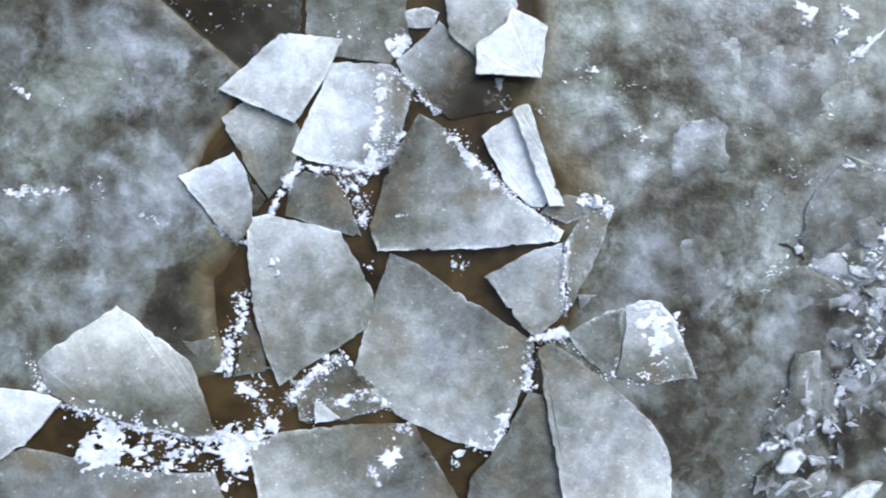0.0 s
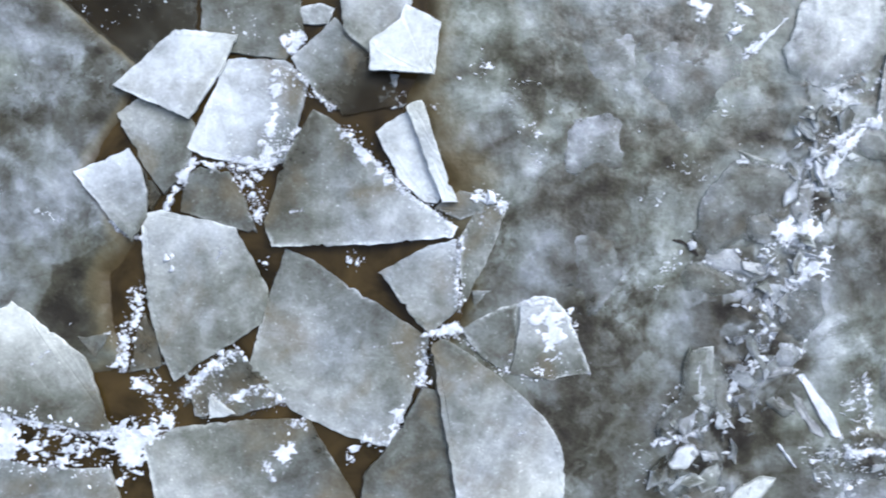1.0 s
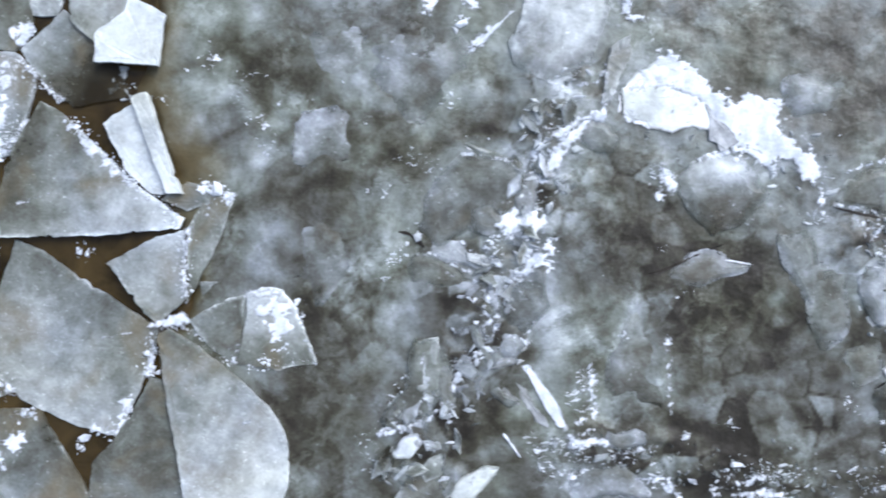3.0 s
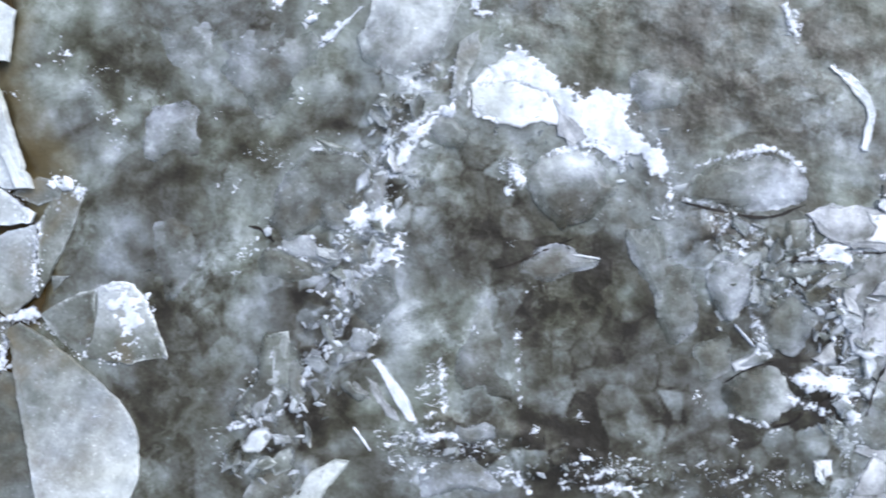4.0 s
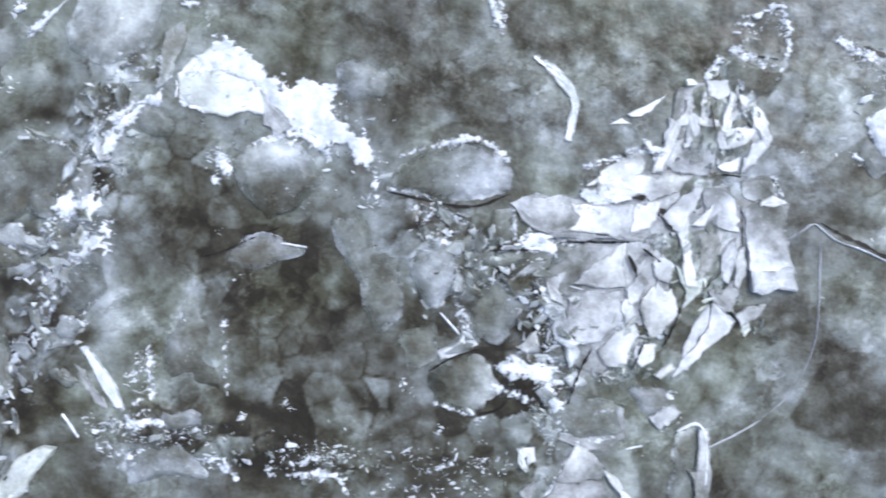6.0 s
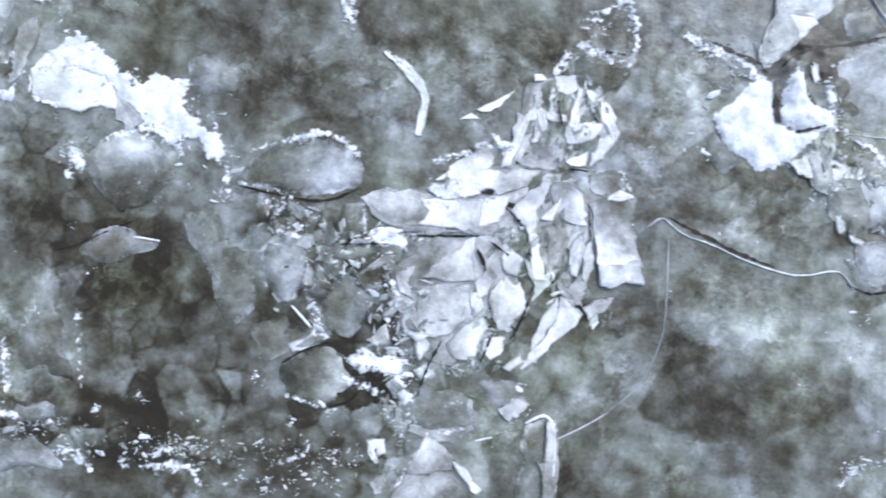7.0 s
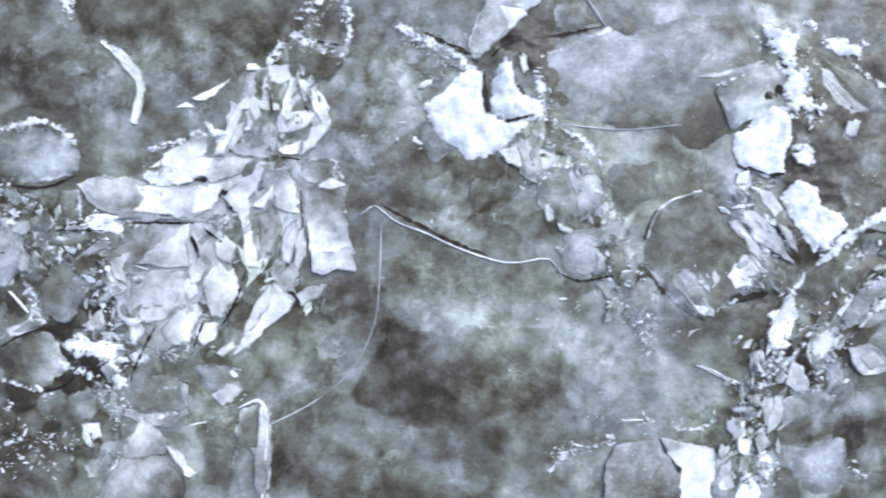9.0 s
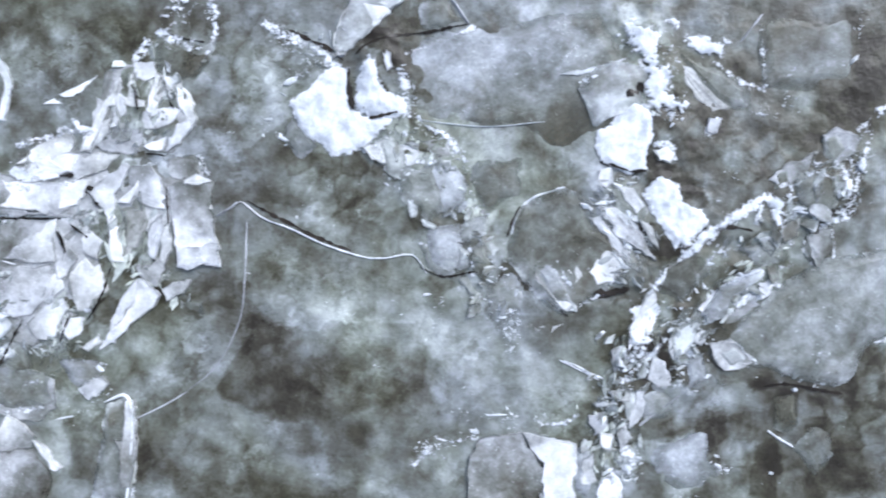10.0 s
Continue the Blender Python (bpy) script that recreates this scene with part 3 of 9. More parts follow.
def cloudiness(x, y):
    wx = x + 0.14 * layered(x, y, 0.35, 41, 3)
    wy = y + 0.14 * layered(x, y, 0.35, 53, 3)
    near = (1 - ease(np.abs(x - 3.85), 6.5, 7.6)) * (1 - ease(np.abs(y + 0.19), 1.75, 2.6))
    seen = (1 - ease(np.abs(x - 3.85), 11, 14)) * (1 - ease(np.abs(y + 0.19), 6.5, 9))
    v = BASE + seen * 0.26 * layered(wx, wy, 0.46, 61, 4, 0.55) + near * 0.16 * layered(wx, wy, 0.13, 71, 3)
    tone, border = cells(wx + 0.5 * (wy - y), wy, 0.55, 15)
    v = v + seen * 0.13 * tone + seen * (0.22 * layered(x, y, 0.3, 27, 3) - 0.03) * border
    for patches in (PATCHES_A, PATCHES_B, PATCHES_C, PATCHES_D, PATCHES_E, PATCHES_F, PATCHES_G, PATCHES_H, PATCHES_I, PATCHES_J, PATCHES_K, PATCHES_L):
        for px, py, a, b, amount in patches:
            q = ((wx - px) / a) ** 2 + ((wy - py) / b) ** 2
            v = v + 1.5 * amount * np.exp(-1.1 * q)
    crushed, gaps = cells(x + 0.35 * (wx - x), y + 0.35 * (wy - y), 0.15, 33)
    for path, half in ROUGH:
        k = 1 - ease(near_path(wx, wy, path), 0.2 * half, half)
        v = v + k * (0.22 * layered(x, y, 0.1, 91, 3, 0.6) + 0.36 * crushed + (0.5 * layered(x, y, 0.2, 37, 3) - 0.09) * gaps - 0.03)
    for path, half in CRUSHED:
        k = 1 - ease(near_path(wx, wy, path), 0.4 * half, half)
        v = v + k * (0.14 * layered(x, y, 0.09, 95, 3, 0.6) + 0.20 * crushed + (0.35 * layered(x, y, 0.2, 39, 3) - 0.06) * gaps)
    for path, half, amount in SEAMS:
        v = v + amount * np.exp(-(near_path(wx, wy, path) / half) ** 2)
    return v


def drowned(x, y):
    """Where the sheet thins out and brown water covers it."""
    clean = clean_break(x, y)
    d = depth_inside(x, y, POOL) + (1 - clean) * 0.10 * layered(x, y, 0.3, 5, 4, 0.6)
    wide = 0.05
    for px, py, r, more in STAINS:
        wide = wide + more * np.exp(-((x - px) ** 2 + (y - py) ** 2) / r ** 2)
    wide = wide * (1 - clean) + 0.004 * clean
    return 0.92 * ease((d + wide) / (wide + 0.03 + 0.02 * (1 - clean)), 0.0, 1.0)


def sheet_lines(lo, hi, step, far):
    """Even lines over the seen stretch, then ever wider ones to the horizon."""
    mid = list(np.arange(lo, hi, step))
    left, right, gap = [], [], step
    a, b = mid[0], mid[-1]
    while a > -far:
        gap *= 1.3 if a < lo - 8 else 1.06 if gap < 0.12 else 1.0
        a, b = a - gap, b + gap
        left.append(a)
        right.append(b)
    return np.array(left[::-1] + mid + right)


def grid_mesh(name, xs, ys, zs, keep=None):
    nx, ny = len(xs), len(ys)
    gx, gy = np.meshgrid(xs, ys)
    co = np.stack([gx.ravel(), gy.ravel(), zs.ravel()], 1)
    i = (np.arange(ny - 1)[:, None] * nx + np.arange(nx - 1)[None, :]).ravel()
    quads = np.stack([i, i + 1, i + nx + 1, i + nx], 1)
    if keep is not None:
        quads = quads[keep.ravel()[quads].any(1)]
        used = np.unique(quads)
        back = np.zeros(len(co), int)
        back[used] = np.arange(len(used))
        co, quads = co[used], back[quads]
    me = bpy.data.meshes.new(name)
    me.vertices.add(len(co))
    me.vertices.foreach_set("co", co.ravel())
    me.loops.add(4 * len(quads))
    me.loops.foreach_set("vertex_index", quads.ravel())
    me.polygons.add(len(quads))
    me.polygons.foreach_set("loop_start", np.arange(len(quads)) * 4)
    me.polygons.foreach_set("use_smooth", np.ones(len(quads), bool))
    me.update(calc_edges=True)
    return me, co


xs, ys = sheet_lines(-2.75, 10.45, 0.013, 1500), sheet_lines(-2.0, 1.62, 0.013, 1500)
XS, YS = xs, ys
gx, gy = np.meshgrid(xs, ys)
SHEET_Z = ground_z(gx, gy)
me, co = grid_mesh("ice_sheet", xs, ys, SHEET_Z)
me.attributes.new("cloudiness", "FLOAT", "POINT").data.foreach_set("value", cloudiness(co[:, 0], co[:, 1]))
me.attributes.new("drowned", "FLOAT", "POINT").data.foreach_set("value", drowned(co[:, 0], co[:, 1]))
me.materials.append(SHEET_ICE)
ICE = tagged(new("ice_sheet", me), "mottled grey-brown cloudy frozen river ice with clear patches", "ice", kind="structure")

me = bpy.data.meshes.new("water")
me.from_pydata([(-1500, -1500, WATER_LEVEL), (1500, -1500, WATER_LEVEL), (1500, 1500, WATER_LEVEL), (-1500, 1500, WATER_LEVEL)], [], [(0, 1, 2, 3)])
me.materials.append(WATER)
tagged(new("water", me), "dark brown still river water under broken ice", "water", kind="structure")


def top_at(x, y):
    """The sheet's height at one place."""
    return float(SHEET_Z[min(max(int(np.searchsorted(YS, y)), 0), len(YS) - 1), min(max(int(np.searchsorted(XS, x)), 0), len(XS) - 1)])


# ---- builders ----
def rounded(points, times):
    for _ in range(times):
        out = []
        for (ax, ay), (bx, by) in zip(points, points[1:] + points[:1]):
            out += [(0.78 * ax + 0.22 * bx, 0.78 * ay + 0.22 * by), (0.22 * ax + 0.78 * bx, 0.22 * ay + 0.78 * by)]
        points = out
    return points


def broken(points, times, rng):
    """Breaks long sides into short uneven ones, then wears the corners a little."""
    for _ in range(times):
        out = []
        for a, b in zip(points, points[1:] + points[:1]):
            d = math.dist(a, b)
            out.append(a)
            if d > 0.06:
                s, k = rng.uniform(0.35, 0.65), rng.gauss(0, 0.07) * d
                out.append((a[0] + s * (b[0] - a[0]) - k * (b[1] - a[1]) / d, a[1] + s * (b[1] - a[1]) + k * (b[0] - a[0]) / d))
        points = out
    return rounded(points, 1) if times else points


def wind(points):
    area = sum(a[0] * b[1] - b[0] * a[1] for a, b in zip(points, points[1:] + points[:1]))
    return points if area > 0 else points[::-1]


def inset_points(points, d):
    n, out = len(points), []
    for i in range(n):
        p, a, b = Vector(points[i]), Vector(points[i - 1]), Vector(points[(i + 1) % n])
        e, f = (p - a).normalized(), (b - p).normalized()
        na, nb = Vector((-e.y, e.x)), Vector((-f.y, f.x))
        m = na + nb
        m = m.normalized() if m.length > 1e-6 else na
        out.append(p + m * min(d / max(0.35, m.dot(na)), 2.2 * d))
    return out


def slab_mesh(name, corners, thick, ragged, rng, rim_width, mat=None, central=False):
    """A broken plate about its own middle: ragged sides, a worn top edge, a rim that can carry frost."""
    corners = wind([tuple(c) for c in corners])
    if central:
        inner = [Vector(c) * (1 - min(0.55, 1.2 * rim_width / max(0.01, Vector(c).length))) for c in corners]
    else:
        inner = inset_points(corners, rim_width)
    outer_ring, inner_ring = [], []
    for i, c in enumerate(corners):
        a, b = Vector(c), Vector(corners[(i + 1) % len(corners)])
        ia, ib = inner[i], inner[(i + 1) % len(corners)]
        side = Vector((b.y - a.y, a.x - b.x)).normalized()
        k = max(1, int((b - a).length / 0.022))
        drift = 0.0
        for j in range(k):
            s = j / k
            drift = 0.6 * drift + rng.gauss(0, ragged)
            chip = -abs(rng.gauss(0, 3.0 * ragged)) if rng.random() < 0.06 else 0.0
            outer_ring.append(a.lerp(b, s) + side * (drift + chip))
            inner_ring.append(ia.lerp(ib, s))
    n = len(outer_ring)
    bm = bmesh.new()
    layer = bm.verts.layers.float.new("rim")
    rings = []
    sag = 0.40 * thick if central else 0.0
    for ring, z, shrink, value in ((outer_ring, -thick, 0.15, 0.6), (outer_ring, -0.22 * thick - sag, 0.0, 1.0), (outer_ring, -sag, 0.12, 1.0), (inner_ring, 0.0, 0.0, 0.0)):
        verts = []
        for p, q in zip(ring, inner_ring):
            r = p.lerp(q, shrink * min(1.0, 0.02 / rim_width))
            v = bm.verts.new((r.x, r.y, z + rng.gauss(0, 0.0002 if central else 0.0012)))
            v[layer] = value
            verts.append(v)
        rings.append(verts)
    for lo, hi in zip(rings, rings[1:]):
        for i in range(n):
            bm.faces.new((lo[i], lo[(i + 1) % n], hi[(i + 1) % n], hi[i]))
    bm.faces.new(rings[-1])
    bm.faces.new(rings[0][::-1])
    me = bpy.data.meshes.new(name)
    bm.to_mesh(me)
    bm.free()
    me.materials.append(mat or PLATE_ICE)
    return me


def plate(name, label, corners, tone, layer=None, tone_slope=(0.0, 0.0), frost=0.18, thick=0.024, soft=0, rim=0.03, tip=0.0, ragged=0.0028, group="", lift=0.0, sunken=False, vary=0.15, edge=None, dusted=False, slab=False):
    """A plate of ice. layer: its place in the stack that floats in the pool, or None where it is frozen into the sheet."""
    rng = random.Random(round(sum(137 * x + 71 * y for x, y in corners) * 1000))
    points = broken([tuple(c) for c in corners], soft, rng)
    cx, cy = sum(p[0] for p in points) / len(points), sum(p[1] for p in points) / len(points)
    melting = sunken and tone < 0.6
    if melting:
        rim = max(rim, 0.05) * 1.4
    me = slab_mesh(name, [(x - cx, y - cy) for x, y in points], thick, ragged, rng, rim, SUNKEN_ICE if sunken else SLAB_ICE if slab else None, melting)
    reach = [(k * px + (1 - k) * cx, k * py + (1 - k) * cy) for px, py in points for k in (0.35, 0.7, 0.97)]
    heights = ground_z(np.array([p[0] for p in reach]), np.array([p[1] for p in reach]))
    if slab:
        top = 0.013 + lift
    elif layer is None:
        top = float(np.percentile(heights, 90)) + 0.007 + lift
    else:
        top = max(WATER_LEVEL + 0.02, float(heights.max()) + 0.006) + 0.024 * layer + lift
    ob = new(name, me)
    ob.matrix_world = pose(cx, cy, top, rng.uniform(-0.5, 0.5) + tip, rng.uniform(-0.5, 0.5), 0)
    # tone gradient across the plate: frost variation, and painted shading on leaning plates
    ob.color = (tone, 0.5 + 0.1 * (tone_slope[0] + rng.uniform(-vary, vary)), 0.5 + 0.1 * (tone_slope[1] + rng.uniform(-vary, vary)), frost)
    if edge is not None:
        a, b = [Vector(corners[k % len(corners)]).lerp(Vector((cx, cy)), 0.04) for k in (edge, edge + 1)]
        snow("frost_edge", "ragged white frosted edge", top - 0.003, height=0.005, path=[tuple(a), tuple(b)], half=0.007, fray=2.5, cell=0.008, parent=ob)
    if dusted:
        far = Vector(rng.choice(points))
        a, b = far.lerp(Vector((cx, cy)), 0.65), far.lerp(Vector((cx, cy)), 0.3)
        snow("frost_patch", "thin speckled frost", top - 0.002, height=0.002, path=[tuple(a), tuple(b)], half=0.002, fray=5.0, cell=0.008, parent=ob)
    return tagged(ob, label, name.replace("_", " "), group)


def upturned(tone, corners, lift=0.006, tone_slope=(0.0, 0.0), thick=0.03, frost=0.08):
    """A plate of ice pushed up in a ridge."""
    span = max(max(p[k] for p in corners) - min(p[k] for p in corners) for k in (0, 1))
    kind = "white frosted" if tone > 0.7 else "pale frosted" if tone > 0.58 else "light grey" if tone > 0.46 else "dull grey"
    rng, jagged = random.Random(round(1000 * (corners[0][0] + corners[1][1]))), []
    for a, b in zip(corners, corners[1:] + corners[:1]):
        d = math.dist(a, b)
        jagged.append(a)
        for u in sorted(rng.uniform(0.15, 0.85) for _ in range(min(3, int(d / 0.05)))):
            k = rng.gauss(0, 0.045) * d
            jagged.append((a[0] + u * (b[0] - a[0]) - k * (b[1] - a[1]) / d, a[1] + u * (b[1] - a[1]) + k * (b[0] - a[0]) / d))
    label = ("small " if span < 0.16 else "long " if span > 0.45 else "") + kind + " plate of ice pushed up in a ridge"
    # graded tone stands in for the shading of a leaning plate
    return plate("ice_plate", label, jagged, 0.24 + 0.60 * tone, tone_slope=tone_slope, group="upturned ice plates in the ridge", lift=lift, vary=0.8, ragged=0.003, rim=0.012, slab=True, thick=thick, frost=frost)


def largest_piece(mask):
    """The largest connected patch of a mask."""
    tag = np.zeros(mask.shape, int)
    ny, nx = mask.shape
    best, count, k = 0, 0, 0
    for j, i in zip(*np.nonzero(mask)):
        if tag[j, i]:
            continue
        k += 1
        tag[j, i], todo, size = k, [(j, i)], 0
        while todo:
            a, b = todo.pop()
            size += 1
            for c in range(max(a - 2, 0), min(a + 3, ny)):
                for e in range(max(b - 2, 0), min(b + 3, nx)):
                    if mask[c, e] and not tag[c, e]:
                        tag[c, e] = k
                        todo.append((c, e))
        if size > count:
            best, count = k, size
    return tag == best


def feather(me, co, d, xs, ys, reach=0.06):
    """How deep inside the drift each point lies, for its thin, feathered edge."""
    i, j = np.clip(np.searchsorted(xs, co[:, 0] - 1e-6), 0, len(xs) - 1), np.clip(np.searchsorted(ys, co[:, 1] - 1e-6), 0, len(ys) - 1)
    me.attributes.new("depth", "FLOAT", "POINT").data.foreach_set("value", np.clip((d[j, i] + 0.024) / reach, 0, 1))


def snow(name, label, base, height=0.02, outline=None, path=None, half=0.03, fray=1.0, cell=0.010, kind="", parent=None, firm=False):
    """A bank of crusted snow inside an outline or along a line, heaped on the ice. base: the height that it lies on, or None for the sheet."""
    pts = np.array(outline or path)
    grow = 0.08 if outline else half + 0.08
    xs = np.arange(pts[:, 0].min() - grow, pts[:, 0].max() + grow, cell)
    ys = np.arange(pts[:, 1].min() - grow, pts[:, 1].max() + grow, cell)
    gx, gy = np.meshgrid(xs, ys)
    d = depth_inside(gx, gy, [tuple(p) for p in pts]) if outline else half - near_path(gx, gy, [tuple(p) for p in pts])
    seed = int(abs(pts.sum()) * 1000) % 9973
    fray = fray if outline else fray * min(1.0, half / 0.045)
    d = d + fray * (0.065 * layered(gx, gy, 0.12, seed, 3, 0.6) + 0.075 * layered(gx, 1.7 * gy, 0.045, seed + 5, 3, 0.75))
    heap = 0.55 * height * ease(d, -0.025, 0.03) * (0.55 + 0.3 * layered(gx, gy, 0.07, seed + 9, 3, 0.55)) + 0.004
    ground = ground_z(gx, gy) if base is None else base if parent is None else parent.matrix_basis.translation.z - 0.001
    zs = ground + np.where(d > -0.024, heap, -0.006)
    main = largest_piece(d > -0.024)
    me, co = grid_mesh(name, xs, ys, zs, main)
    me.materials.append(DRIFT)
    feather(me, co, d, xs, ys, 0.03 if firm else 0.06)
    ob = tagged(new(name, me), label, "" if parent else "snow", kind=kind)
    if parent:
        ob.parent = parent
        ob.matrix_parent_inverse = parent.matrix_basis.inverted()
    rest = (d > -0.024) & ~main
    if rest.any() and not parent:
        me, co = grid_mesh("snow_flecks", xs, ys, zs, rest)
        feather(me, co, d, xs, ys)
        me.materials.append(DRIFT)
        flecks = new("flecks", me)
        flecks.parent = ob
        tagged(flecks, "small loose white flecks", kind="stuff")
    return ob


def lump(rng, size, flat, drawn):
    """A small worn lump: an uneven ring, drawn in towards its top."""
    sx, sy, sz = size * rng.uniform(0.7, 1.2 + 0.8 * drawn), size * rng.uniform(0.3, 0.8) * (1.5 - 0.5 * drawn), size * flat * rng.uniform(0.35, 0.9)
    turn, tip = rng.gauss(0, 0.6 if drawn else 2.0), (rng.uniform(-0.15, 0.15) * size, rng.uniform(-0.15, 0.15) * size)
    ca, sa = math.cos(turn), math.sin(turn)
    reach = [rng.uniform(0.35, 1.35) for _ in range(6)]
    ring = [(0.5 * sx * math.cos(math.tau * k / 6) * reach[k], 0.5 * sy * math.sin(math.tau * k / 6) * reach[k]) for k in range(6)]
    out = []
    for z, k in ((-0.5, 1.0), (0.2, 0.9), (0.5, 0.5)):
        out += [(ca * k * x - sa * k * y + tip[0] * (1 - k), sa * k * x + ca * k * y + tip[1] * (1 - k), sz * (z + rng.uniform(-0.12, 0.12))) for x, y in ring]
    return out


LUMP_FACES = tuple((b + k, b + (k + 1) % 6, b + 6 + (k + 1) % 6, b + 6 + k) for b in (0, 6) for k in range(6)) + ((12, 13, 14, 15, 16, 17),)


def crumbs(name, label, path, half, count, size, base=None, flat=0.35, mat=None, parent=None, spread=0.7, drawn=1.0):
    """Loose crumbs strewn along a line, denser in its middle."""
    rng = random.Random(round(sum(311 * x + 97 * y for x, y in path) * 100) + count)
    lengths = [math.dist(a, b) + 1e-6 for a, b in zip(path, path[1:])] or [1.0]
    verts, faces = [], []
    spots = [(rng.gauss(0, 1), rng.random()) for _ in range(max(2, count // 7))]
    for _ in range(count):
        if len(path) > 1:
            s = rng.random()
            side = rng.gauss(0, 0.45) * half
            if rng.random() < spread:
                g, s = spots[rng.randrange(len(spots))]
                side = 0.55 * half * g + rng.gauss(0, 0.022)
                s = s + rng.gauss(0, 0.022) / sum(lengths)
            s = min(max(s, 0), 1) * sum(lengths)
            i = 0
            while i < len(lengths) - 1 and s > lengths[i]:
                s -= lengths[i]
                i += 1
            a, b = Vector(path[i]), Vector(path[i + 1])
            way = (b - a).normalized()
            p = a.lerp(b, min(1, s / lengths[i])) + Vector((-way.y, way.x)) * side
        else:
            p = Vector(path[0]) + Vector((rng.gauss(0, 0.5 * half), rng.gauss(0, 0.5 * half)))
        k = size * math.exp(rng.gauss(-0.15, 0.65))
        z = (top_at(p.x, p.y) if base is None else base if parent is None else parent.matrix_basis.translation.z) + 0.3 * k * flat
        z = max(z, WATER_LEVEL + 0.004)
        first = len(verts)
        verts += [(p.x + x, p.y + y, z + h) for x, y, h in lump(rng, k, flat, drawn)]
        faces += [tuple(first + i for i in f) for f in LUMP_FACES]
    me = bpy.data.meshes.new(name)
    me.from_pydata(verts, [], faces)
    me.materials.append(mat or (CRUMB if drawn else SNOW))
    ob = new(name, me)
    if parent:
        ob.parent = parent
        ob.matrix_parent_inverse = parent.matrix_basis.inverted()
        return tagged(ob, label, kind="stuff")
    return tagged(ob, label, "snow", kind="stuff")


def ribbon(name, label, path, half, mat, rise=0.004, tall=0.006, fray=0.25, smooth=2):
    """A crack or gap: a thin raised seam of refrozen ice or a flat dark strip, tapered at both ends."""
    rng = random.Random(round(sum(53 * x + 29 * y for x, y in path) * 100))
    pts = [Vector(p) for p in path]
    for _ in range(smooth):
        out = [pts[0]]
        for a, b in zip(pts, pts[1:]):
            out += [a.lerp(b, 0.25), a.lerp(b, 0.75)]
        pts = out + [pts[-1]]
    line = []
    for a, b in zip(pts, pts[1:]):
        k = max(1, int((b - a).length / 0.018))
        line += [a.lerp(b, j / k) for j in range(k)]
    line.append(pts[-1])
    n = len(line)
    verts, faces, wob = [], [], 0.0
    for i, p in enumerate(line):
        q = line[min(i + 1, n - 1)] - line[max(i - 1, 0)]
        side = Vector((-q.y, q.x)).normalized()
        wob = 0.7 * wob + rng.gauss(0, 0.25 * half * fray)
        w = half * min(1.0, 0.25 + 5.0 * min(i, n - 1 - i) / n) * (1 + fray * rng.uniform(-1, 1))
        c = p + side * wob
        z = max(top_at(c.x, c.y), WATER_LEVEL) + rise
        for s, h in ((-1, 0), (-0.45, tall), (0.45, tall), (1, 0)):
            verts.append((c.x + side.x * w * s, c.y + side.y * w * s, z + h - (0.012 if h == 0 and tall > 0 else 0)))
        if i:
            faces += [(4 * i - 4 + k, 4 * i + k, 4 * i + k + 1, 4 * i - 3 + k) for k in range(3)]
    me = bpy.data.meshes.new(name)
    me.from_pydata(verts, [], [f[::-1] for f in faces])
    me.polygons.foreach_set("use_smooth", [True] * len(faces))
    me.materials.append(mat)
    ob = new(name, me)
    ob.parent = ICE
    return tagged(ob, label)


def shard_kinds():
    rng, kinds = random.Random(77), []
    for i in range(14):
        n = rng.choice((3, 4, 4, 5, 5, 6))
        stretch = rng.uniform(0.45, 0.95)
        pts = [(math.cos(math.tau * (k + rng.uniform(-0.3, 0.3)) / n) * rng.uniform(0.35, 0.55), stretch * math.sin(math.tau * (k + rng.uniform(-0.3, 0.3)) / n) * rng.uniform(0.35, 0.55)) for k in range(n)]
        kinds.append(slab_mesh("ice_shard", [(0.14 * x, 0.14 * y) for x, y in pts], 0.016, 0.0012, rng, 0.018, SUNKEN_ICE))
    return kinds


SHARDS = shard_kinds()


